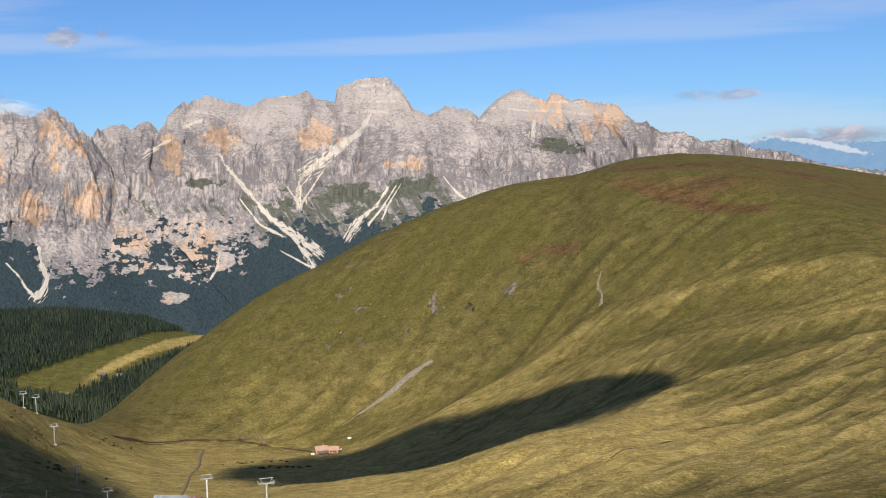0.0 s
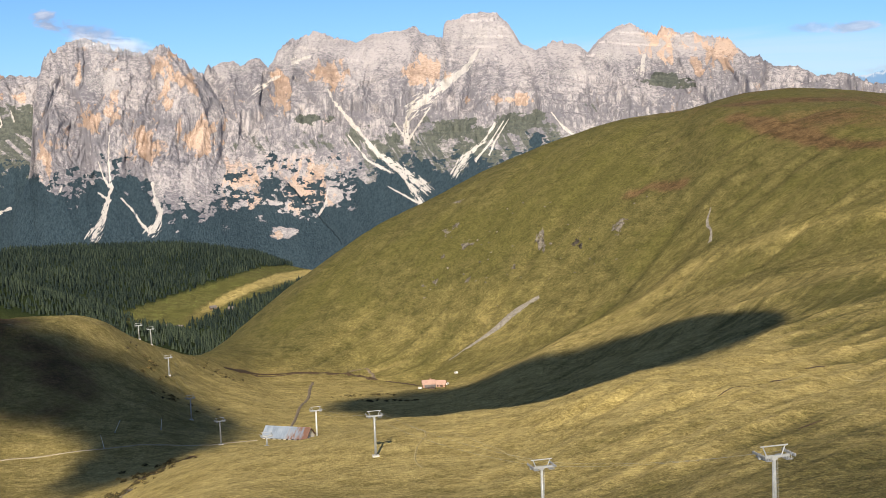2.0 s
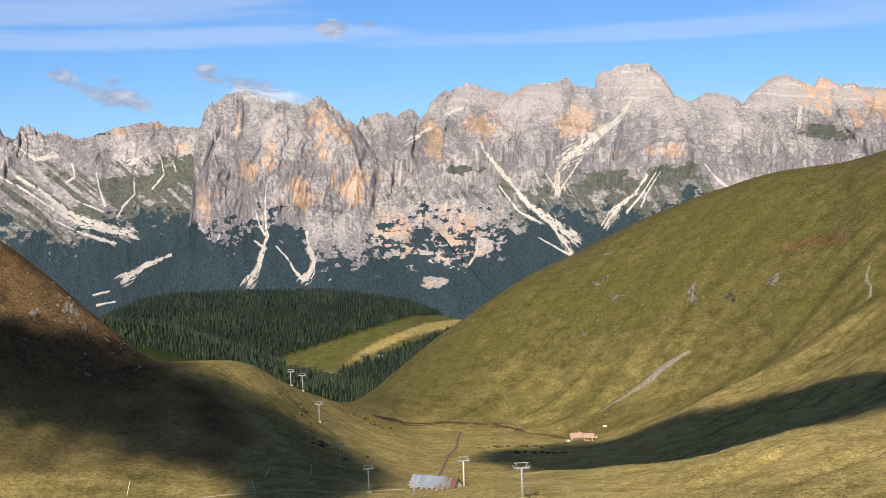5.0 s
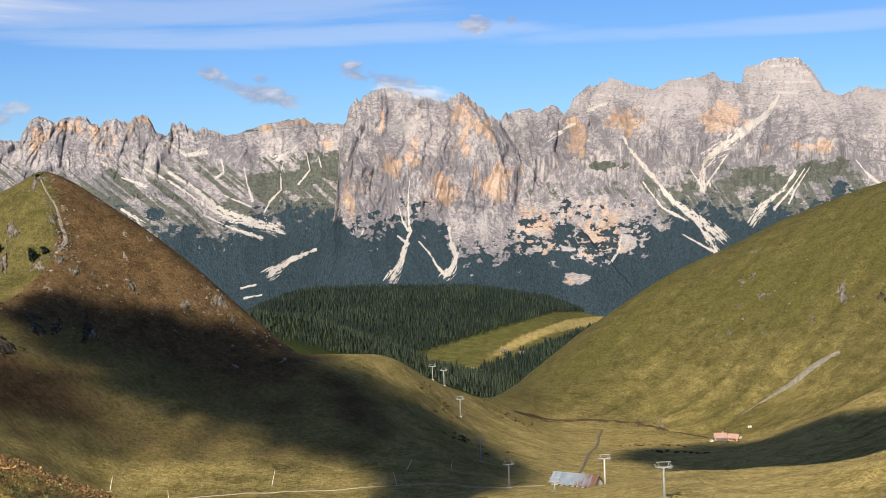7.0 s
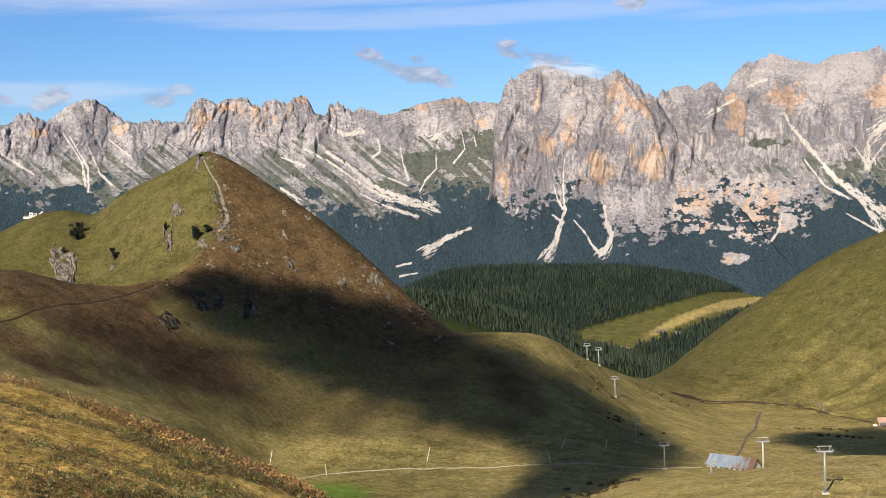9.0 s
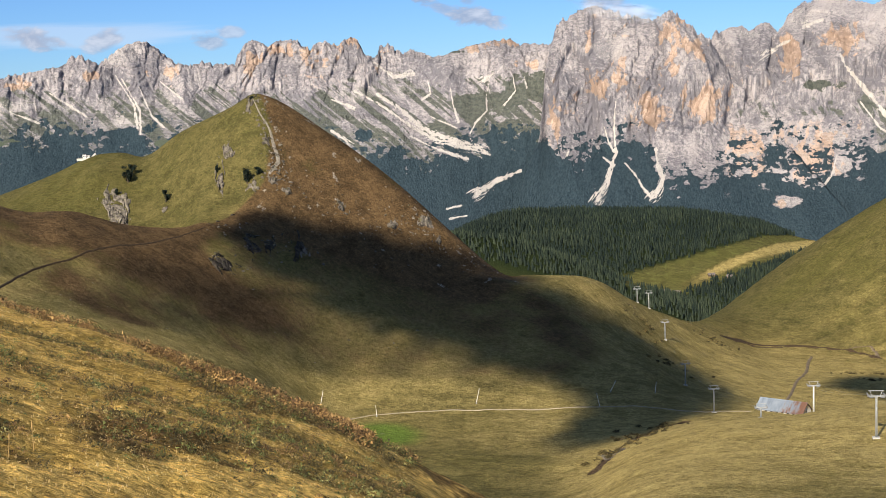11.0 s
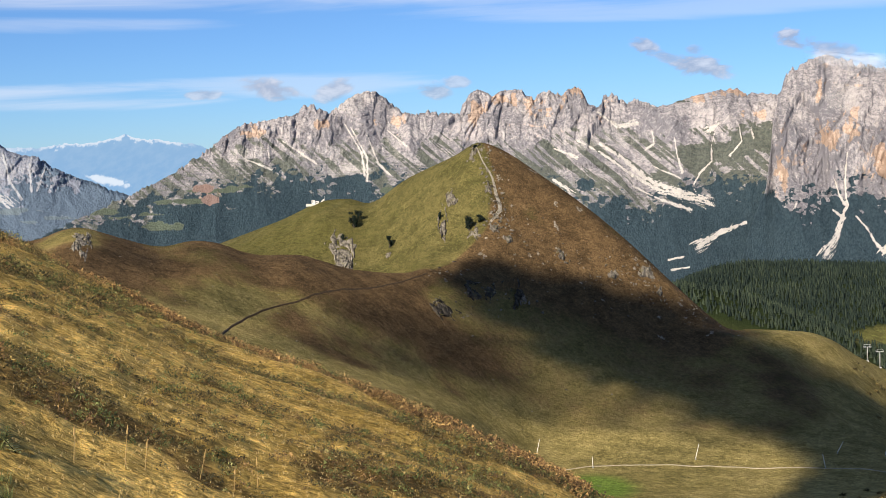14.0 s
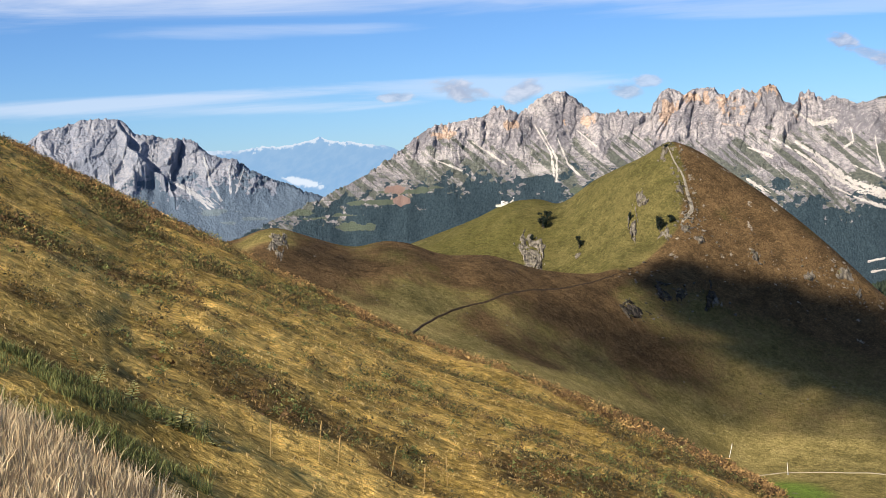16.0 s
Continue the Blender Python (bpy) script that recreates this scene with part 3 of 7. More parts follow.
# ---- the mountains ----
def rock_material():
    mat, N = material("dolomite_rock")
    pos = N.add("ShaderNodeNewGeometry").outputs["Position"]
    streak = N.noise(N.scaled(pos, 1, 1, 0.22), 0.09, 6, 0.68)
    layer = N.noise(N.scaled(pos, 0.35, 0.35, 2.4), 0.07, 5, 0.65)
    fine = N.noise(N.scaled(pos, 1, 1, 0.7), 0.30, 5, 0.78)
    centred = lambda q, k: N.math("MULTIPLY", N.math("SUBTRACT", q, 0.5), k)
    grain = N.math("ADD", N.math("MULTIPLY", streak, 0.52), N.math("ADD", N.math("MULTIPLY", layer, 0.11), N.math("MULTIPLY", fine, 0.37)))
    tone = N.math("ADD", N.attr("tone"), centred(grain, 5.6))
    # rock, turf and forest colours lean blue, to imitate haze over the distance
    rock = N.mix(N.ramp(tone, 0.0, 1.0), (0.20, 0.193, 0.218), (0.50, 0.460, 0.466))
    warm = N.mix(N.ramp(tone, 0.1, 0.9), (0.37, 0.27, 0.215), (0.62, 0.465, 0.375))
    c = N.mix(N.ramp(N.math("ADD", N.attr("warm"), centred(streak, 1.0)), 0.32, 0.72), rock, warm)
    turf = N.mix(N.ramp(grain, 0.4, 0.6), (0.078, 0.090, 0.082), (0.150, 0.158, 0.136))
    c = N.mix(N.ramp(N.math("ADD", N.attr("turf"), N.math("ADD", centred(fine, 1.3), centred(layer, 0.8))), 0.40, 0.62), c, turf)
    scree = N.mix(N.ramp(fine, 0.3, 0.7), (0.48, 0.45, 0.425), (0.68, 0.64, 0.61))
    c = N.mix(N.ramp(N.math("ADD", N.attr("scree"), centred(fine, 0.7)), 0.36, 0.66), c, scree)
    c = N.mix(N.ramp(N.math("ADD", N.attr("meadow"), centred(fine, 0.7)), 0.4, 0.6), c, N.mix(fine, (0.082, 0.105, 0.078), (0.125, 0.145, 0.108)))
    c = N.mix(N.ramp(N.math("ADD", N.attr("red"), centred(fine, 0.9)), 0.4, 0.6), c, N.mix(fine, (0.20, 0.135, 0.12), (0.31, 0.22, 0.195)))
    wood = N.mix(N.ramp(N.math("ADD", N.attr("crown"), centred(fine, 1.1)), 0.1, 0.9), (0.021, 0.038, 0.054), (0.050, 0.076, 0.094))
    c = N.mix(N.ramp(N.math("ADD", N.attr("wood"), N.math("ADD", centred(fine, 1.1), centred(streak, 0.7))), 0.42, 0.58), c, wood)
    # blue mixed into the far peak's colour as distance haze
    c = N.mix(N.attr("haze_tint"), c, (0.19, 0.25, 0.36))
    h = N.math("ADD", N.math("MULTIPLY", streak, 0.7), N.math("ADD", N.math("MULTIPLY", layer, 0.12), N.math("MULTIPLY", fine, 0.5)))
    N.surface(c, 0.95, h, 1.0, 9.0, spec=0.04)
    return mat


ROCK = rock_material()


def cells(x, y, seed):
    """The nearest of scattered seeds: its way off in x and y, the room to the next seed, and two numbers of its own."""
    xi, yi = np.floor(x).astype(np.int64), np.floor(y).astype(np.int64)
    f1, f2 = np.full(x.shape, 9.0), np.full(x.shape, 9.0)
    ox, oy, p, q = (np.zeros(x.shape) for _ in range(4))
    for dx in (-1, 0, 1):
        for dy in (-1, 0, 1):
            h = ((xi + dx) * 374761393 + (yi + dy) * 668265263 + seed * 982451653) & 0xFFFFFFFF
            h = ((h ^ (h >> 13)) * 1274126177) & 0xFFFFFFFF
            h = ((h ^ (h >> 16)) * 2246822519) & 0xFFFFFFFF
            h = h ^ (h >> 15)
            vx, vy = x - (xi + dx + (h & 255) / 256), y - (yi + dy + ((h >> 8) & 255) / 256)
            d = np.hypot(vx, vy)
            first = d < f1
            f2 = np.where(first, f1, np.minimum(f2, d))
            f1 = np.where(first, d, f1)
            ox, oy = np.where(first, vx, ox), np.where(first, vy, oy)
            p, q = np.where(first, ((h >> 16) & 255) / 256, p), np.where(first, ((h >> 24) & 255) / 256, q)
    return ox, oy, f2 - f1, p, q


def pillars(u, h, wide, aspect, seed):
    """Relief of split rock: upright blocks, each set forward or back and turned a little, with cracks between."""
    ox, oy, room, p, q = cells(u / wide, h / (wide * aspect), seed)
    return wide * (0.55 * (p - 0.5) + 1.1 * (q - 0.5) * ox - 0.45 * oy * aspect * 0.4 - 0.22 * (1 - smooth(room, 0.0, 0.22))), p, q, 1 - smooth(room, 0.0, 0.16)


def gullies(bear, rise, lines):
    """How much of a scree run lies at each point; a run: width, then bearing and rise of its bends."""
    out = np.zeros_like(bear)
    wob = 0.10 * fbm(bear * 2.0, rise * 2.0, 3, 0.6, 77) + 0.14 * fbm(bear * 6.0, rise * 4.0, 4, 0.65, 79)
    for wide, *bends in lines:
        steps = [math.hypot(b1 - b0, e1 - e0) for (b0, e0), (b1, e1) in zip(bends[:-1], bends[1:])]
        gone = 0.0
        for (b0, e0), (b1, e1), far in zip(bends[:-1], bends[1:], steps):
            reach = 6 * wide + 0.3
            rows, cols = np.nonzero((bear > min(b0, b1) - reach) & (bear < max(b0, b1) + reach) & (rise > min(e0, e1) - reach) & (rise < max(e0, e1) + reach))
            B, E = bear[rows, cols], rise[rows, cols]
            db, de = b1 - b0, e1 - e0
            t = np.clip(((B - b0) * db + (E - e0) * de) / (far * far), 0, 1)
            side = ((B - b0) * de - (E - e0) * db) / far
            d = np.hypot(B - b0 - t * db, E - e0 - t * de) + wob[rows, cols] * min(0.8, 4.0 * wide)
            along = (gone + t * far) / sum(steps)
            w = wide * (0.45 + 0.75 * along)
            fray = fbm(side / (0.30 * wide + 0.02), (gone + t * far) * 2.6, 4, 0.7, 83)
            m = smooth(0.95 - d / w + (1.2 + 1.4 * along * (wide > 0.09)) * fray * (0.45 + along), 0.0, 0.5)
            out[rows, cols] = np.maximum(out[rows, cols], m)
            gone += far
    return out


def spots(bear, rise, zones, rag):
    """Ragged patches; a zone: bearing, rise, half width, half height."""
    out = np.zeros_like(bear)
    for zb, ze, zw, zh in zones:
        full = np.exp(-((bear - zb) / zw) ** 2 - ((rise - ze) / zh) ** 2)
        out = np.maximum(out, smooth(full + rag * np.minimum(1.0, 2.5 * full), 0.3, 0.7))
    return out


# where the near hills hide the feet of the mountains: bearing and rise
HIDDEN = ((-66, -0.5), (-59, -0.6), (-56, -2.0), (-50, -4.6), (-46, -4.6), (-43.4, -4.4), (-38.4, -3.0), (-35, -1.6), (-33.1, -0.8), (-31, -1.8), (-27.9, -4.4), (-25.5, -6.6), (-22, -6.3), (-13, -6.4), (-10, -7.7), (-8, -6.3), (-5.3, -5.0), (-2, -3.4), (0.9, -2.4), (3.8, -1.6), (6.4, -1.3), (8.7, -0.8), (12, -0.9), (14.4, -1.2), (18, -1.9), (20.5, -2.3))


def mountain(name, label, crest, base, near, back, step, treeline, seed, jag=0.05, relief=1.0, turfed=0.0, runs=(), warm_at=(), profile=(), wall=-1.0, apron=-9.0, slant=0.7, ease=(90, 91, 0), broken=(90, 91, 0, 1), haze_tint=0.0, turf_at=(), pale_at=(), meadow_at=(), red_at=(), fronts=(), prow=(), blocky=((-90, 1), (90, 1)), strata=1.0, warmth=0.0, wood_at=(), cap=90.0):
    """A rocky range: skyline knots of bearing and rise; profile: shares of height and depth from the foot at a near distance to the crest farther back; fronts: rock steps standing forward under a line; prow: a mass standing forward on one side of a line."""
    b = np.arange(crest[0][0], crest[-1][0] + step / 2, step)
    sky_line = np.interp(b, [k[0] for k in crest], [k[1] for k in crest])
    teeth = 0.55 + 0.9 * smooth(fbm(b * 0.35, b * 0 + seed, 3, 0.5, seed + 2), -0.25, 0.25)
    sky_line = sky_line + jag * teeth * (0.9 * fbm(b * 1.3, b * 0 + seed + 0.5, 4, 0.72, seed, ridged=True) + 1.1 * fbm(b * 3.4, b * 0 - seed + 0.5, 4, 0.7, seed + 3, ridged=True) - 0.75)
    low = np.minimum(np.interp(b, [k[0] for k in HIDDEN], [k[1] for k in HIDDEN]), sky_line - 0.6)
    rows = int(np.max(sky_line - low) / (1.15 * step))
    s = np.linspace(0, 1, rows)[:, None]
    e = low[None, :] + (sky_line - low)[None, :] * s
    bb = np.broadcast_to(b[None, :], e.shape)
    top = max(k[1] for k in crest) - 0.4
    depth = np.clip((e - base) / (top - base), 0, 1.2)
    mid = 0.5 * (near + back)
    u, h = np.radians(bb) * mid, mid * np.tan(np.radians(e))
    bend = fbm(u / 500, h / 400, 3, 0.5, seed + 5)
    r = near + (back - near) * curve(profile, np.clip(depth + 0.05 * bend, 0, 1).reshape(-1)).reshape(e.shape)
    # buttresses and gullies, upright blocks on their flanks, cracks and sloping ledges
    uu, hh = u + 60 * bend + 22 * fbm(u / 120, h / 100, 3, 0.5, seed + 8) + 5 * fbm(u / 22, h / 30, 3, 0.6, seed + 10), h + 50 * fbm(u / 260, h / 200, 3, 0.5, seed + 6)
    spurs = fbm((uu + 0.25 * hh) / 250, hh / 650, 2, 0.5, seed + 7, ridged=True)
    ribs = fbm((uu - 0.15 * hh) / 95, hh / 260, 2, 0.5, seed + 9, ridged=True)
    great, p0, q0, crack0 = pillars(uu, hh, 120.0, 2.6, seed + 12)
    block, p1, q1, crack1 = pillars(uu, hh, 44.0, 2.3, seed + 13)
    flake, p2, q2, crack2 = pillars(uu, hh, 17.0, 2.0, seed + 14)
    chip, p3, q3, crack3 = pillars(uu, hh, 7.5, 1.5, seed + 15)
    band = h + 0.10 * u + 22 * fbm(u / 170, h / 90, 4, 0.55, seed + 21)
    layer = smooth(fbm(u / 260, h / 90, 3, 0.5, seed + 23), -0.25, 0.25)
    ledge = layer * (((band / 34) % 1.0) * 20 + ((band / 13) % 1.0) * 8)
    split = np.interp(b, [k[0] for k in blocky], [k[1] for k in blocky])[None, :]
    rough = smooth(e, wall - 2.2, wall + 0.6)
    dome = smooth(e + 0.3 * bend, cap, cap + 0.7) * smooth(bb, -10.5, -9.0)
    hard = rough * (0.25 + 0.75 * split) * (1 - 0.7 * dome)
    rag = 0.10 * fbm(b * 2.2, b * 0 + 3.3, 4, 0.65, seed + 25) + 0.16 * fbm(b * 4.5, b * 0 + 5.1, 3, 0.65, seed + 27, ridged=True) - 0.08
    blotch = fbm(u / 85, h / 60, 5, 0.62, seed + 31)
    edge_noise = 1.7 * fbm(u / 75, h / 50, 6, 0.7, seed + 71)
    run = gullies(bb, e, runs)
    pale = spots(bb, e, pale_at, edge_noise)
    meadow = spots(bb + 1.5 * (e - np.round(e)), e, meadow_at, 1.1 * edge_noise)
    red = spots(bb, e, red_at, 0.5 * edge_noise)
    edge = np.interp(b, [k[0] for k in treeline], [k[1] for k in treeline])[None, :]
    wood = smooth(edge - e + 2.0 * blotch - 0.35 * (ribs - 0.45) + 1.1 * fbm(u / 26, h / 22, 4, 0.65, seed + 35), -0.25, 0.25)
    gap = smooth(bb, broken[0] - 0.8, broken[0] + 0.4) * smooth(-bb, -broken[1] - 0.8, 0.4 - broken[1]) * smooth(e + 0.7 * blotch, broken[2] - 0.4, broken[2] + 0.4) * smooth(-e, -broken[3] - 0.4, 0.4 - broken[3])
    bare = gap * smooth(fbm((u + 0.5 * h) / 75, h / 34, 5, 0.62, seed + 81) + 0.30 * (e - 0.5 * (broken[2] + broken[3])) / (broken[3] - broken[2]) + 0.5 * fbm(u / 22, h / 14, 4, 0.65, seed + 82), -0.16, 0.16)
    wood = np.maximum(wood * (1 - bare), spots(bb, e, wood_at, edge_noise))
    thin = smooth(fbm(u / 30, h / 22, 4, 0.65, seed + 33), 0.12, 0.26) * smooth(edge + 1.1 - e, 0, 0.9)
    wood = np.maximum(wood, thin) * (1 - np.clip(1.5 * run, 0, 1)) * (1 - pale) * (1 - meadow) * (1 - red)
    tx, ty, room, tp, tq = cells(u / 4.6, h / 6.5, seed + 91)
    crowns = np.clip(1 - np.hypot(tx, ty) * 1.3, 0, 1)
    wooded = smooth(wood, 0.4, 0.6)
    soft = np.clip(run + 0.7 * wooded + 0.8 * meadow + 0.25 * pale, 0, 1)
    out = relief * ((30 + 45 * rough) * (spurs - 0.45) + (10 + 26 * rough) * (ribs - 0.45) + (1 - 0.85 * soft) * (hard * (0.62 * great + 0.72 * block) + (0.25 + 0.8 * hard) * flake + (0.35 + 0.75 * rough) * chip - strata * rough * ledge)) + 3.6 * wooded * crowns
    behind = np.zeros_like(e)
    for reach, line in fronts:
        lx = [k[0] for k in line]
        rim = np.interp(b, lx, [k[1] for k in line], left=-30, right=-30) + rag
        drop = rim[None, :] - e
        out = out + reach * (smooth(b, lx[0], lx[0] + 0.9) * smooth(-b, -lx[-1], 0.9 - lx[-1]))[None, :] * smooth(drop, 0.0, 0.16) * np.exp(-np.clip(drop, 0, 9) / 1.5)
        behind = np.maximum(behind, smooth(-drop, 0.0, 0.04) * (1 - smooth(-drop, 0.03, 0.2)) * (drop > -5) * smooth(bend, -0.1, 0.25))
    for reach, fade, line in prow:
        ly = [k[0] for k in line]
        side = np.interp(e, ly, [k[1] for k in line]) + 0.25 * fbm(e * 2.1, e * 0 + seed, 4, 0.6, seed + 29) - bb
        out = out + reach * smooth(side, 0.0, 0.12) * np.exp(-np.clip(side, 0, 90) / fade) * smooth(e, ly[0] - 0.3, ly[0] + 0.3) * smooth(-e, -ly[-1] - 0.2, 0.2 - ly[-1])
    r = r + ease[2] * smooth(bb, ease[0], ease[1])
    r = r - out + 55 * smooth(s, 0.95, 1.0) ** 2
    # no overhangs: each point lies behind the one below
    r = np.maximum.accumulate(r - 0.16 * h, axis=0) + 0.16 * h
    z = r * np.tan(np.radians(e))
    co = np.stack([r * np.sin(np.radians(bb)), r * np.cos(np.radians(bb)), z], -1)
    # tilt of the face: how far it lies back
    lean = np.gradient(r, axis=0) / np.maximum(np.abs(np.gradient(z, axis=0)), 0.3)
    lean = np.minimum(lean, 4.0)
    lean[1:-1] = (lean[:-2] + lean[1:-1] + lean[2:]) / 3
    turf = turfed * smooth(edge + 1.5 - e + 1.0 * blotch, -0.2, 0.8) * smooth(lean, 0.4, 1.1)
    turf = np.maximum(turf, 1.05 * spots(bb, e, turf_at, edge_noise))
    # aprons of scree streaks and sparse turf under the walls
    lap = smooth(apron - e + 1.6 * blotch - 0.4 * (spurs - 0.45), -0.35, 0.45)
    streaks = fbm((u + slant * h + 25 * bend) / 30, h / 190, 5, 0.62, seed + 63)
    turf = np.maximum(turf, 0.7 * lap * (1 - smooth(streaks, -0.08, 0.12))) * (1 - gap)
    # scree fills the hollows and the shelves
    hollow = -(0.6 * spurs + 0.5 * ribs)
    hollow = hollow - np.mean(hollow)
    scree = 0.36 * smooth(hollow + 0.25 * blotch, 0.08, 0.35) * smooth(lean, 0.7, 1.6) * smooth(e, edge + 0.2, edge + 1.4)
    scree = np.maximum(scree, 0.34 * lap * smooth(streaks, 0.10, 0.32))
    scree = np.maximum(np.maximum(scree, 0.4 * behind), 0.44 * pale)
    scree = np.maximum(scree, 0.95 * run)
    zone = np.zeros_like(e)
    for wb, we, ww, wh in warm_at:
        zone = np.maximum(zone, np.exp(-((bb - wb) / ww) ** 2 - ((e - we) / wh) ** 2))
    patch = 0.75 * (p1 - 0.5) + 0.8 * (q2 - 0.5) + 0.3 * (p3 - 0.5) + 0.5 * fbm(u / 40, h / 110, 4, 0.6, seed + 41)
    warm = 0.8 * smooth(zone + patch * np.minimum(1, 0.4 + 2 * zone), 0.42, 0.8) + 0.55 * rough * split * smooth(warmth + patch, 0.12, 0.5) * (1 - smooth(lean, 0.9, 1.7))
    warm = np.maximum(warm, 0.6 * gap * smooth(patch, -0.2, 0.3))
    # cracks are darkened in the tone, as the front-on sun casts few shadows
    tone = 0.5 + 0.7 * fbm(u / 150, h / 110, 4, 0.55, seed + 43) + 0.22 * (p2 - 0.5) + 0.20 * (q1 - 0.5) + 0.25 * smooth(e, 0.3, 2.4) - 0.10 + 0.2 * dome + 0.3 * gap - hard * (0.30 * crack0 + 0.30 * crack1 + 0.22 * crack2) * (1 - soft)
    full = np.concatenate([co[:1] * (1, 1, 0) + (0, 0, near * math.tan(radians(base))), co, co[-1:] * (1.03, 1.03, 1) + (0, 0, -70)])
    wide = lambda q: np.concatenate([q[:1], q, q[-1:]])
    values = {"wood": wood, "turf": np.clip(turf, 0, 1), "scree": scree, "warm": warm, "tone": tone, "meadow": meadow, "red": red, "crown": 0.3 + 0.35 * crowns + 0.25 * tp, "haze_tint": np.full_like(e, haze_tint)}
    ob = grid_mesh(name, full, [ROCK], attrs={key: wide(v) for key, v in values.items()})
    return tagged(ob, label, "mountain")


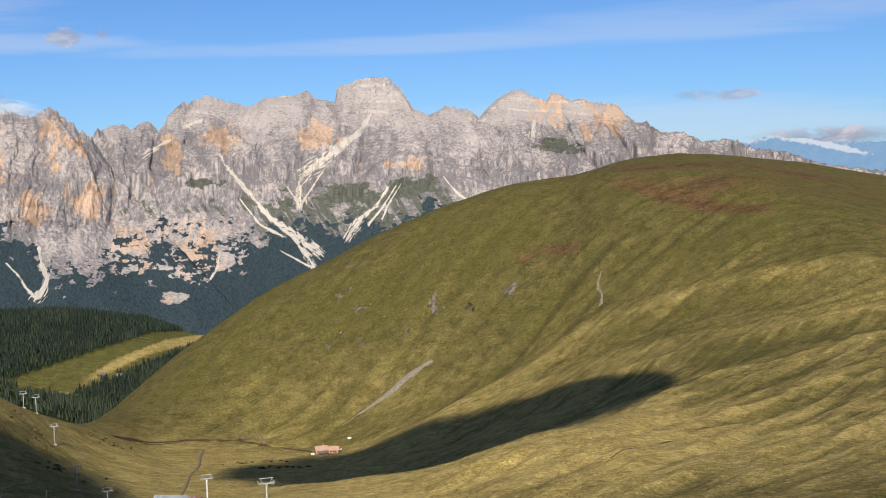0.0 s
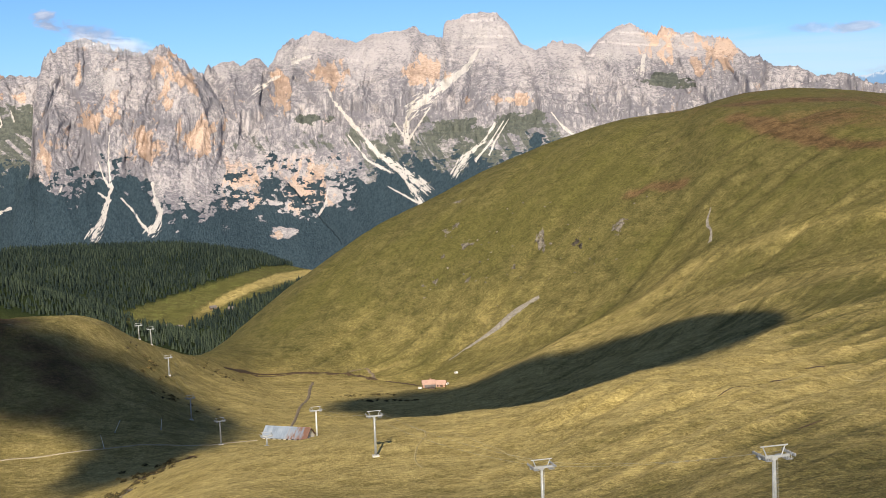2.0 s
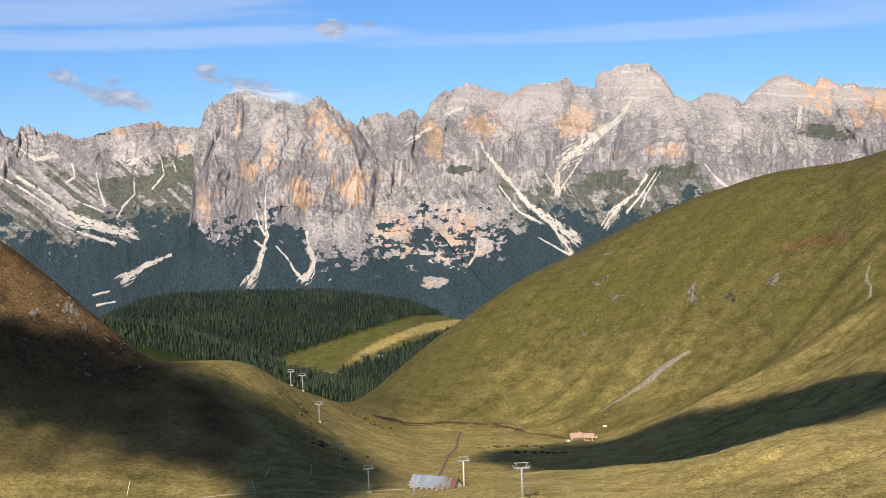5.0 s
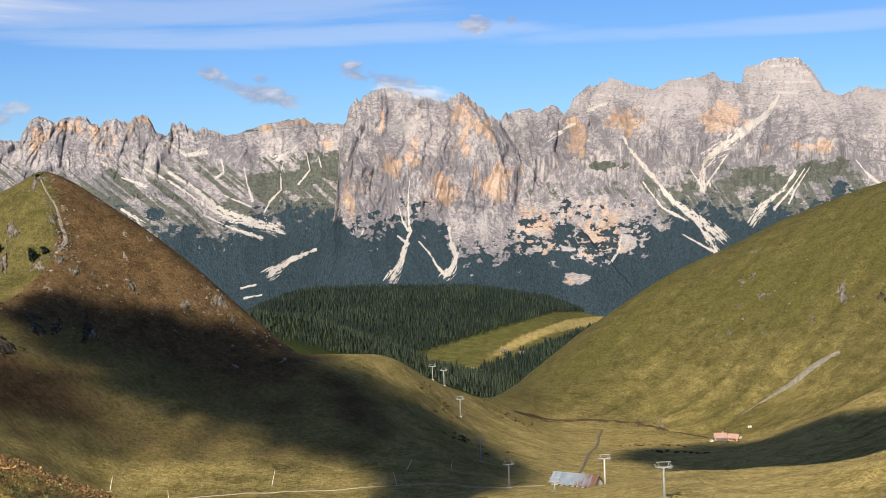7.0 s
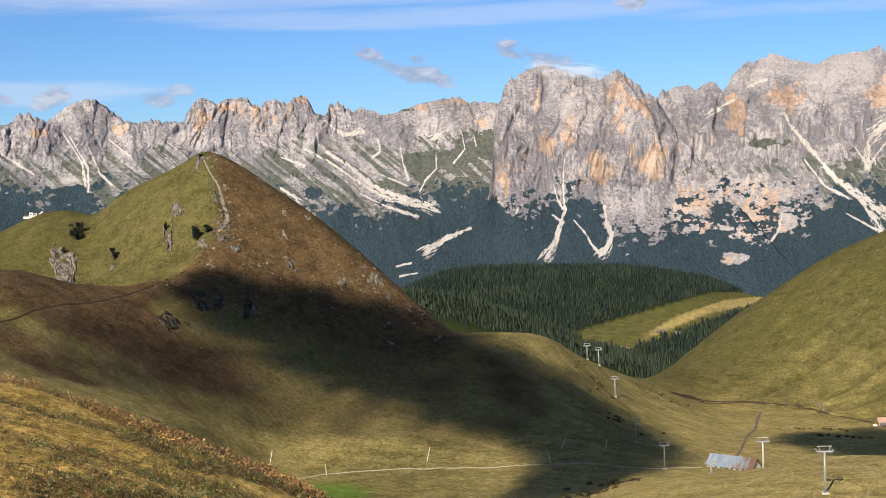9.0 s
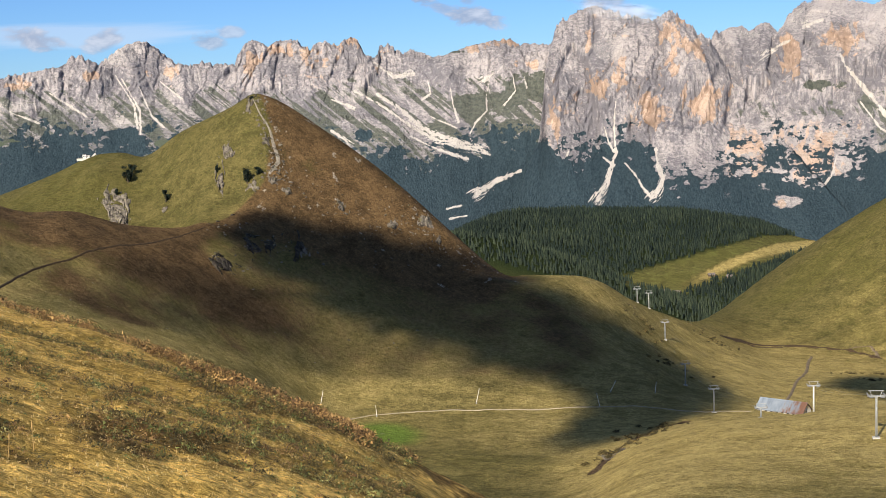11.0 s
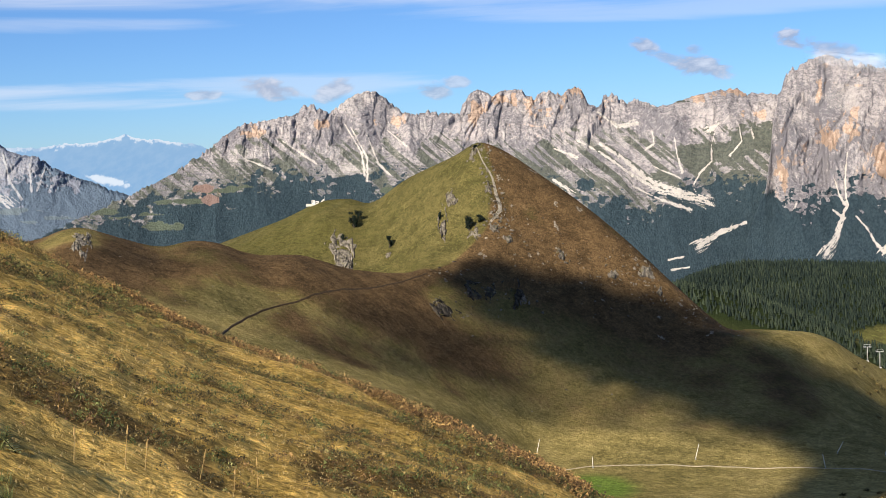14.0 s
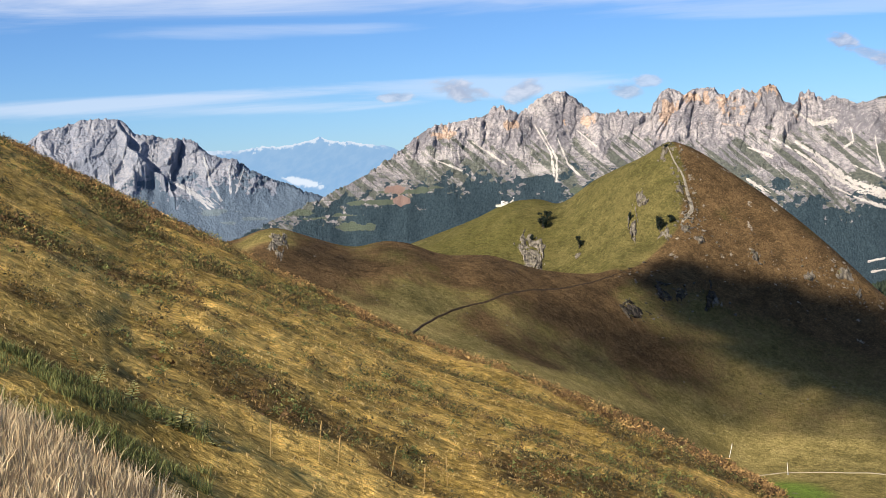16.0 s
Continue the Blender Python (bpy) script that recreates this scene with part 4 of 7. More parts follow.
mountain("mountain", "broad pale grey limestone massif with a flat-topped summit, scree and dark forest foot",
    ((-15.5, 1.0), (-14.25, 1.37), (-13.99, 1.9), (-13.88, 1.73), (-13.52, 1.95), (-12.98, 2.03), (-12.65, 1.83), (-12.18, 2.10), (-11.87, 2.08), (-11.58, 1.68), (-11.1, 2.35), (-10.6, 2.75), (-9.7, 3.07), (-8.8, 2.87), (-7.9, 2.61), (-7.2, 2.94), (-5.4, 3.13), (-4.8, 2.76)) + ((-4.3, 2.63), (-4.2, 3.26), (-3.6, 3.47), (-2.7, 3.68), (-2, 3.61), (-1.5, 3.13), (-1, 2.29), (-0.4, 2.04), (0.3, 2.32), (1.2, 2.22), (1.7, 1.9), (2.2, 2.42), (2.9, 2.86), (3.4, 2.97), (4.5, 2.41), (4.7, 2.73), (5.1, 2.72), (5.5, 2.47), (5.9, 2.55), (6.5, 2.27), (7.4, 2.19), (8.2, 1.34), (8.6, 1.42), (9.2, 1), (10.1, 1.02), (10.9, 0.55), (12.2, 0.55), (12.8, 0.25), (14.4, 0.01), (15.5, -0.48), (18.1, -0.9), (20.5, -1.2)),
    -8.5, 3300, 4700, 0.03, ((-16, -3.2), (-14.85, -3.0), (-13.57, -2.8), (-11.00, -2.7), (-10.03, -2.7), (-9.14, -2.42), (-7.62, -2.87), (-6.18, -2.33), (-4.05, -2.64), (-2.15, -2.52), (-0.49, -2.17), (2, -2.3), (20, -3)), 101, 0.12, 0.85,
    turfed=0.5, profile=((0, 0), (0.42, 0.42), (0.58, 0.58), (0.68, 0.64), (0.8, 0.76), (0.9, 0.92), (1, 1.12)), wall=-0.6, apron=-0.9, slant=0.6, blocky=((-16, 1.0), (-9, 0.8), (-8, 0.45), (3, 0.3), (5, 0.9), (8, 0.9), (20, 0.5)), strata=1.3, warmth=-0.08, cap=1.3, broken=(-14.5, -8.2, -4.3, -1.8),
    turf_at=((-3.77, -1.23, 1.49, 0.64), (-1.05, -0.97, 1.37, 0.50), (-6.42, -1.26, 0.41, 0.50), (-9.65, -0.44, 0.92, 0.23), (4.90, 0.57, 1.37, 0.32), (-12.30, -1.87, 0.92, 0.23), (-2.85, -2.21, 1.37, 0.27)), pale_at=((0.76, 1.07, 1.37, 0.18), (2.85, 1.69, 0.92, 0.34), (-2.71, 2.71, 1.60, 0.41), (-10.71, 2.16, 0.92, 0.57), (-13.06, 1.66, 0.69, 0.18), (-12.82, -3.15, 0.80, 0.23), (-10.60, -3.35, 0.69, 0.50), (-9.50, -2.50, 0.80, 0.27), (-9.08, -3.77, 0.57, 0.34), (-13.79, -3.81, 0.92, 0.18), (-10.09, -5.31, 0.92, 0.32)),
    runs=((0.23, (-2.84, 2.13), (-3.45, 1.34), (-4.30, 0.78), (-5.15, 0.11), (-5.63, -0.11)), (0.16, (-5.63, -0.11), (-5.92, -0.57), (-5.91, -1.45)), (0.06, (-5.39, -0.24), (-6.01, -0.92), (-6.09, -1.27)), (0.06, (-4.92, -0.14), (-5.41, -0.83), (-5.79, -1.35)), (0.06, (-6.47, -0.67), (-6.02, -1.35), (-5.91, -1.63)), (0.16, (-9.13, 0.71), (-8.92, 0.24), (-8.47, -0.37), (-7.79, -1.21), (-7.12, -2.06), (-6.54, -2.44), (-5.50, -3.31), (-5.27, -3.55)), (0.10, (-7.12, -2.06), (-6.20, -2.93), (-5.41, -4.14)), (0.07, (-8.38, -1.19), (-7.60, -2.28), (-6.67, -2.79))) + ((0.06, (-6.81, -3.38), (-5.99, -3.88), (-5.53, -4.13)), (0.14, (-2.23, -0.93), (-2.72, -1.62), (-3.57, -2.30), (-3.94, -2.88)), (0.05, (-1.63, -0.72), (-2.25, -1.64), (-2.50, -2.22)), (0.05, (-1.87, -0.83), (-2.49, -1.75), (-3.10, -2.44)), (0.07, (0.13, -0.54), (0.59, -1.14), (1.05, -1.51)), (0.16, (4.00, 1.64), (3.88, 1.07)), (0.06, (-9.30, -3.29), (-9.44, -3.99), (-9.82, -4.57)), (0.14, (-11.10, 1.36), (-11.57, 1.14), (-12.06, 0.81)), (0.11, (-9.78, 2.13), (-10.49, 1.92))),
    warm_at=((-11.13, 0.66, 0.41, 1.03), (-9.11, 1.30, 0.76, 0.64), (-1.84, 0.06, 1.26, 0.23), (5.38, 2.39, 1.37, 0.92), (6.95, 1.52, 0.80, 0.92), (-12.81, -2.91, 0.69, 0.34), (-10.60, -3.35, 0.69, 0.57), (-9.50, -2.50, 0.80, 0.32), (-9.08, -3.77, 0.46, 0.46), (-13.55, -3.70, 0.92, 0.23), (-5.10, 1.40, 0.92, 0.57), (-11.51, -5.21, 0.57, 0.23)),
    fronts=((55, ((-12.53, -1.86), (-11.87, -0.13), (-11.46, 1.02), (-10.74, 1.47), (-10.41, 1.11), (-9.79, 1.79), (-9.19, 2.12), (-8.62, 1.86), (-7.71, 0.90), (-6.99, 1.23), (-5.81, 1.42), (-4.40, 1.14), (-3.72, 0.41))), (55, ((-4.00, -0.87), (-2.67, 0.14), (-1.83, 0.58), (-0.42, 0.53), (0.26, -0.20))), (55, ((1.78, -0.01), (3.76, 0.84), (5.13, 1.02), (6.49, 0.63), (7.82, -0.22))),))
mountain("mountain", "towering orange-grey dolomite rock wall with vertical cracks above dark forest",
    ((-22.6, -6.0), (-21.9, -3.6), (-21.3, -2.15), (-21.1, -0.5), (-21, 0.43), (-20.7, 1.59), (-20.5, 2.17), (-20.2, 2.63), (-19.6, 2.92), (-18.9, 3.06), (-18.3, 2.93), (-17.4, 2.55), (-16.9, 2.42), (-15.9, 2.63), (-15.7, 2.62), (-15.2, 2.25), (-14.9, 1.89), (-14.3, 1.52), (-14, 1.15), (-13.4, 0.0), (-12.6, -1.2), (-11.4, -2.6), (-10.0, -4.2), (-8.4, -6.2)),
    -9.0, 3150, 4400, 0.03, ((-23.58, -1.86), (-21.45, -2.52), (-20.36, -2.81), (-19.23, -2.74), (-18.75, -2.19), (-17.40, -2.25), (-16.64, -3.10), (-16.00, -4.06), (-14.75, -4.1), (-13.6, -3.3), (-11.5, -2.5), (-9, -2.4)), 202, 0.22, 0.68, broken=(-13.6, -8.2, -4.6, -1.6), ease=(-16.0, -12.0, 90),
    profile=((0, 0), (0.45, 0.46), (0.55, 0.58), (0.8, 0.78), (0.92, 0.9), (1, 1)), wall=-1.8, strata=0.5, warmth=0.14,
    pale_at=((-18.32, 1.58, 0.92, 0.92), (-16.31, -3.34, 0.27, 0.69), (-11.38, -5.09, 0.80, 0.18), (-11.51, -5.25, 0.57, 0.18)),
    runs=((0.06, (-18.11, -0.83), (-18.22, -1.87), (-18.16, -2.91)), (0.16, (-18.12, -2.91), (-18.37, -3.48), (-18.53, -4.17), (-19.02, -4.83)), (0.08, (-18.69, -3.12), (-18.26, -3.48)), (0.07, (-17.80, -3.39), (-17.37, -3.88), (-17.06, -4.47), (-16.74, -4.84)), (0.14, (-16.52, -2.87), (-16.44, -3.57), (-16.23, -4.05), (-16.49, -4.62), (-16.74, -4.84)), (0.05, (-18.62, -1.85), (-18.44, -2.55), (-18.23, -2.91)), (0.07, (-20.13, -2.82), (-20.19, -2.98))),
    warm_at=((-16.66, -1.24, 0.41, 1.03), (-14.35, -1.05, 0.87, 0.82), (-15.82, 1.74, 0.57, 0.69), (-17.92, 0.65, 0.34, 0.92), (-15.76, 0.58, 0.57, 0.57), (-14.71, 1.01, 0.46, 0.46), (-19.21, 1.61, 0.23, 0.92), (-18.76, -0.23, 0.27, 0.69), (-20.72, -1.53, 0.32, 0.92), (-11.51, -5.21, 0.57, 0.23)),
    fronts=((55, ((-21.33, -2.42), (-21.05, -0.38), (-20.63, 0.06), (-20.16, 0.50), (-19.85, 0.15), (-19.43, -0.21))), (55, ((-17.64, -2.59), (-17.20, -0.75), (-16.78, 0.85), (-16.01, 2.43), (-15.66, 2.65), (-15.02, 1.71), (-14.48, 1.01), (-14.09, -0.40), (-13.59, -2.06))), (55, ((-19.41, -1.82), (-19.10, -0.45), (-18.26, 0.67), (-17.64, 1.56), (-17.22, 1.09), (-17.07, -0.30))),))
mountain("mountain", "long jagged limestone ridge with towers, scree fans and green alpine turf",
    ((-54, -4.3), (-51.3, -3.23), (-49, -2.29), (-46.8, -1.33), (-45.7, -0.79), (-44.4, 0.11), (-43.24, 0.88), (-42.99, 1.06), (-42.28, 1.18), (-41.81, 1.26), (-41.09, 1.37), (-40.67, 1.43), (-40.42, 1.72), (-40.01, 1.87), (-39.62, 1.70), (-39.31, 1.54), (-38.71, 1.90), (-38.11, 2.23), (-37.70, 2.33), (-37.28, 2.27), (-36.82, 1.94), (-36.25, 1.38)) + ((-35.78, 1.32), (-35.19, 1.39), (-34.49, 1.27), (-33.90, 1.29), (-33.84, 1.18), (-33.71, 1.63), (-33.36, 2.09), (-33.03, 2.24), (-32.70, 2.12), (-32.38, 1.98), (-32.11, 2.20), (-31.71, 2.21), (-31.27, 2.18), (-31.06, 1.90), (-30.67, 1.76), (-30.39, 2.00), (-30.05, 2.06), (-29.61, 1.89), (-29.15, 2.20), (-28.76, 2.19), (-28.50, 1.61), (-28.05, 1.32), (-27.83, 1.77), (-27.46, 1.81), (-26.90, 1.61), (-26.44, 1.55), (-25.88, 1.33), (-25.18, 1.33), (-24.36, 1.61), (-23.89, 1.71), (-23.31, 1.81), (-22.60, 1.86), (-21.91, 1.70), (-21.20, 1.63), (-19.5, 1.5)),
    -8.0, 3350, 4650, 0.03, ((-54, -1.9), (-49.40, -2.92), (-47.81, -2.41), (-45.27, -1.70), (-43.65, -1.53), (-42.47, -1.10), (-39.91, -1.43), (-38.95, -0.99), (-37.79, -1.43), (-36.13, -1.39), (-33, -1.9), (-30.01, -2.07), (-28.13, -2.38), (-26.26, -2.93), (-25.29, -2.49), (-24.33, -2.22), (-23.14, -2.03), (-21.48, -2.04), (-21.02, -2.53), (-19, -2.3)), 303, 0.13, 0.80,
    turfed=0.45, profile=((0, 0), (0.4, 0.4), (0.6, 0.62), (0.78, 0.8), (0.88, 0.88), (1, 1)), wall=1.0, apron=0.35, slant=1.1,
    turf_at=((-23.09, -0.80, 1.83, 0.69), (-21.66, -0.20, 1.15, 0.64), (-24.66, 1.49, 0.46, 0.11), (-25.73, -1.65, 0.69, 0.23), (-22.42, -1.77, 1.37, 0.41)), pale_at=((-25.85, 1.42, 0.92, 0.27), (-28.98, -0.10, 1.37, 0.34), (-27.08, 0.06, 1.15, 0.57), (-38.36, 2.16, 0.92, 0.92), (-36.80, -0.24, 1.37, 0.57), (-39.86, -0.14, 1.37, 0.34), (-42.89, -0.04, 1.37, 0.41), (-38.48, -0.89, 0.92, 0.34)), meadow_at=((-43.42, -1.54, 1.03, 0.14), (-45.5, -2.0, 1.0, 0.13), (-47.5, -2.5, 1.15, 0.14), (-36.85, -1.84, 0.92, 0.14), (-46.2, -2.95, 0.8, 0.22), (-48.8, -2.3, 0.8, 0.2)), red_at=((-44.55, -1.45, 0.5, 0.22), (-44.3, -2.0, 0.35, 0.26)), blocky=((-48, 0.45), (-43, 0.9), (-38.6, 0.8), (-35, 0.5), (-34, 1.5), (-28.5, 1.5), (-26.5, 0.4), (-19, 0.4)), strata=0.7, warmth=-0.12,
    runs=((0.16, (-28.04, -0.14), (-27.12, -0.77), (-26.21, -1.63), (-25.04, -2.15), (-23.64, -2.67)), (0.10, (-28.97, 0.01), (-28.05, -0.49), (-26.91, -1.36), (-25.75, -2.12), (-24.34, -2.53)), (0.08, (-29.93, -0.30), (-29.00, -0.69)), (0.08, (-26.69, -1.96), (-25.77, -2.47), (-24.36, -3.00)), (0.10, (-29.99, -1.60), (-29.30, -2.10)), (0.11, (-28.10, 1.15), (-27.30, 0.54), (-26.59, 0.63)), (0.16, (-23.17, 0.50), (-23.53, 0.28)), (0.05, (-23.29, 0.27), (-23.48, -0.43), (-23.46, -1.02), (-23.95, -1.48), (-24.20, -1.94)), (0.05, (-22.34, 0.35), (-22.25, -0.24), (-22.74, -0.81)), (0.05, (-21.87, 0.33), (-21.77, -0.14)), (0.05, (-24.96, -0.02), (-24.87, -0.73), (-24.66, -1.45)), (0.05, (-25.89, 0.37), (-25.79, -0.23), (-26.16, -0.45)), (0.05, (-25.83, -1.17), (-24.79, -1.68))) + ((0.16, (-22.12, -3.56), (-22.97, -3.88), (-24.06, -4.44)), (0.07, (-24.67, -4.94), (-25.27, -5.03)), (0.07, (-24.45, -5.37), (-25.17, -5.46)), (0.05, (-38.64, 1.00), (-37.98, -0.20), (-37.89, -1.15)), (0.05, (-38.41, 0.88), (-37.75, -0.44), (-37.79, -1.39)), (0.05, (-37.72, 0.50), (-37.29, -0.69), (-36.83, -1.18)), (0.05, (-36.88, 0.71), (-36.08, -0.02)), (0.05, (-41.24, 0.38), (-39.88, -0.61)), (0.06, (-42.90, -0.27), (-41.76, -0.78))),
    warm_at=((-22.53, 1.76, 1.15, 0.23), (-29.11, 2.24, 0.69, 0.57), (-23.72, 1.57, 0.46, 0.23), (-21.62, 0.79, 0.57, 0.34), (-33.1, 1.5, 0.4, 0.6), (-32.0, 1.8, 0.6, 0.3), (-30.6, 1.7, 0.5, 0.5), (-36.52, 0.93, 0.34, 0.57), (-37.35, 0.96, 0.23, 0.34), (-42.63, 0.66, 0.69, 0.34), (-39.58, 1.03, 0.46, 0.23), (-44.35, -1.62, 0.46, 0.34)),
    fronts=((38, ((-30.45, -1.46), (-29.72, -1.02), (-28.54, -0.95), (-27.14, -1.24), (-26.21, -1.63))), (38, ((-24.46, 0.66), (-23.73, 1.34), (-22.54, 1.53), (-21.14, 1.24), (-20.45, 0.51))), (38, ((-39.84, 0.33), (-39.10, 1.25), (-38.70, 2.41), (-37.87, 2.62))), (38, ((-43.58, 0.22), (-42.61, 1.01), (-41.22, 1.08), (-39.82, 0.92))),))
mountain("mountain", "pale grey serrated peak with a dark shaded side above forest, tinted blue for haze",
    ((-66, 0.6), (-62, 1.2), (-60.4, 1.0), (-59.4, 1.02), (-58.9, 1.45), (-57.3, 1.85), (-56.2, 1.93), (-55.6, 1.79), (-55.1, 1.2), (-54, 1.04), (-52.7, 0.88), (-52.2, 0.28), (-51.1, 0), (-50.4, -0.5), (-49.2, -1.02), (-47.6, -1.68), (-46, -2.22), (-44, -3)),
    -7.0, 3600, 4700, 0.03, ((-66, -1.4), (-56, -1.2), (-52, -0.9), (-44, -0.8)), 404, 0.12, 0.9,
    profile=((0, 0), (0.4, 0.42), (0.65, 0.65), (0.85, 0.84), (1, 1)), wall=-0.4, haze_tint=0.46, blocky=((-66, 0.35), (-55, 0.5), (-54, 1.0), (-44, 1.0)), strata=0.5,
    prow=((100, 2.2, ((-0.75, -53.8), (-0.51, -54.07), (0.03, -54.68), (0.86, -55.31), (1.77, -55.71))),), meadow_at=((-52.0, -2.1, 0.9, 0.16), (-51.0, -2.5, 0.7, 0.16)),
    pale_at=((-55.6, 0.4, 1.4, 0.7), (-52.1, -0.2, 1.4, 0.6)),
    runs=((0.16, (-53.9, -0.7), (-53.0, -1.2), (-52.3, -1.8)), (0.06, (-52.4, 0.2), (-52.2, -0.9), (-51.8, -1.6)), (0.06, (-51.4, -0.2), (-51.4, -1.3)), (0.05, (-50.8, -0.4), (-51.2, -1.3))))


# far snowy ranges beyond the passes
def far_range(crest, label, low_cloud=(0, -9, 1, 1)):
    """Glowing mountain backdrop: haze, relief shading, top snow and low cloud painted as colour."""
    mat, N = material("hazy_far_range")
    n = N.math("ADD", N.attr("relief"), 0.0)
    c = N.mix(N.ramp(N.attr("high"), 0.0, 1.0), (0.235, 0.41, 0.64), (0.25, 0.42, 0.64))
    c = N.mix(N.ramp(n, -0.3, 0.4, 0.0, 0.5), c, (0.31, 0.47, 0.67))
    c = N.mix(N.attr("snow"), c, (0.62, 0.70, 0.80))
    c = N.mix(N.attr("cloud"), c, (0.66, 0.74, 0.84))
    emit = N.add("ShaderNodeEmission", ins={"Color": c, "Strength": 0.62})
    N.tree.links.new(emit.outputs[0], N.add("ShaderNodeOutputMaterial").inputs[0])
    b = np.arange(crest[0][0], crest[-1][0], 0.03)
    e = np.interp(b, [k[0] for k in crest], [k[1] for k in crest]) + 0.09 * fbm(b * 2.2, b * 0 + 7, 5, 0.62, 88, ridged=True) - 0.03
    s = np.linspace(0, 1, 120)[:, None] ** 0.7
    ee = -6 + (e[None, :] + 6) * s
    bb = np.broadcast_to(b[None, :], ee.shape)
    r = 4840 + 60 * s + 0 * bb
    under = e[None, :] - ee
    rag = fbm(bb * 3.0, ee * 5.0, 5, 0.65, 89)
    snow = smooth(0.10 - under + 0.35 * rag, -0.03, 0.05) * smooth(e[None, :] + 0 * bb, 0.33, 0.5)
    cb, ce, cw, ch = low_cloud
    bank = smooth(1 - ((bb - cb) / cw) ** 2 - ((ee - ce - 0.25 * (cb - bb)) / ch) ** 2 + 1.2 * rag, 0.1, 0.5)
    co = np.stack([r * np.sin(np.radians(bb)), r * np.cos(np.radians(bb)), r * np.tan(np.radians(ee))], -1)
    values = {"relief": fbm(bb * 2.0, ee * 3.0 - bb, 5, 0.6, 90), "high": smooth(-under, -1.6, 0.0), "snow": snow, "cloud": bank}
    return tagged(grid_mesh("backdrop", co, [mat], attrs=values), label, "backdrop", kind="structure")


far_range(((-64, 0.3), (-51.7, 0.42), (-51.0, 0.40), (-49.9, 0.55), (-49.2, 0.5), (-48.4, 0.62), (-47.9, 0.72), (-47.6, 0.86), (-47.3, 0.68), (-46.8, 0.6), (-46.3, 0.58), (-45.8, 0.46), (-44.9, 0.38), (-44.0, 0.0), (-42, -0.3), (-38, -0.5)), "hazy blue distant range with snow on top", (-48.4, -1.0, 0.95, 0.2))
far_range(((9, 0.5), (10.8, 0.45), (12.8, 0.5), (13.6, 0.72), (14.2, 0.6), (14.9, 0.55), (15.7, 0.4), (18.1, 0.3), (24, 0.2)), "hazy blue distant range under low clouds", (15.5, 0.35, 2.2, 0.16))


def height(bearing, away):
    """The ground's height at a bearing and a distance."""
    j = np.searchsorted(columns, bearing)
    f = (bearing - columns[j - 1]) / (columns[j] - columns[j - 1])
    lo, hi = (np.interp(away, dist[:, k], co[:, k, 2]) for k in (j - 1, j))
    return float(lo * (1 - f) + hi * f)


def place(bearing, away, lift=0.0):
    """A point on the ground."""
    b = radians(bearing)
    return Vector((away * math.sin(b), away * math.cos(b), height(bearing, away) + lift))


# ---- clouds added out of view, towards the sun, to shade parts of the valley ----
def cloud_material():
    mat, N = material("thin_cloud")
    veil = N.add("ShaderNodeBsdfTransparent")
    body = N.add("ShaderNodeBsdfDiffuse", ins={"Color": (0.9, 0.9, 0.9, 1)})
    both = N.add("ShaderNodeMixShader", ins={0: 0.235, 1: veil.outputs[0], 2: body.outputs[0]})
    N.tree.links.new(both.outputs[0], N.add("ShaderNodeOutputMaterial").inputs[0])
    return mat


CLOUD = cloud_material()
TO_SUN = sight(SUN_BEARING, SUN_RISE)


def shade_cloud(shaded, high, shells, seed, label):
    """An unseen ragged cloud added between the sun and the ground it shades: bearing, distance, radius."""
    bm = bmesh.new()
    rnd = random.Random(seed)
    for b, d, r in shaded:
        at = place(b, d) + TO_SUN * (high + rnd.uniform(-30, 30))
        turn = rnd.uniform(0, 10)
        for shell in shells:
            made = bmesh.ops.create_icosphere(bm, subdivisions=3, radius=r * shell)["verts"]
            for v in made:
                n = noise.noise(v.co * (1.6 / r) + Vector((turn, b, shell)))
                v.co = at + v.co * (1.0 + 0.45 * n)
    me = bpy.data.meshes.new("cloud")
    bm.to_mesh(me)
    bm.free()
    me.materials.append(CLOUD)
    return tagged(new("cloud", me), label, "cloud", kind="structure")


shade_cloud(((-33, 702, 13), (-31, 697, 20), (-28.5, 697, 25), (-26, 694, 27), (-23.5, 682, 26), (-21, 667, 26), (-19, 652, 24), (-17.4, 632, 23), (-16.6, 598, 22), (-17.6, 556, 17), (-18.6, 512, 15)), 1000, (1.45, 1.3, 1.12, 0.94, 0.76, 0.55), 5, "ragged cloud added out of view to shade the cone-shaped hill")
shade_cloud(((-44, 560, 12), (-46, 600, 12), (-38.5, 560, 12), (-35, 618, 20), (-32, 628, 26), (-29, 634, 23), (-26, 632, 18), (-23.2, 622, 16)), 1000, (1.2,), 7, "thin veil of cloud added out of view to half-shade the grassy saddle")
shade_cloud(((-8.4, 780, 13), (-6.5, 778, 24), (-4.5, 782, 29), (-2.3, 765, 35), (0, 737, 38), (1.6, 730, 40), (3.2, 727, 39), (4.8, 722, 34), (6.3, 720, 26), (7.5, 718, 17), (8.4, 716, 10)), 1000, (1.4, 1.25, 1.08, 0.9, 0.72, 0.5), 9, "long ragged cloud added out of view to shade the green hill")


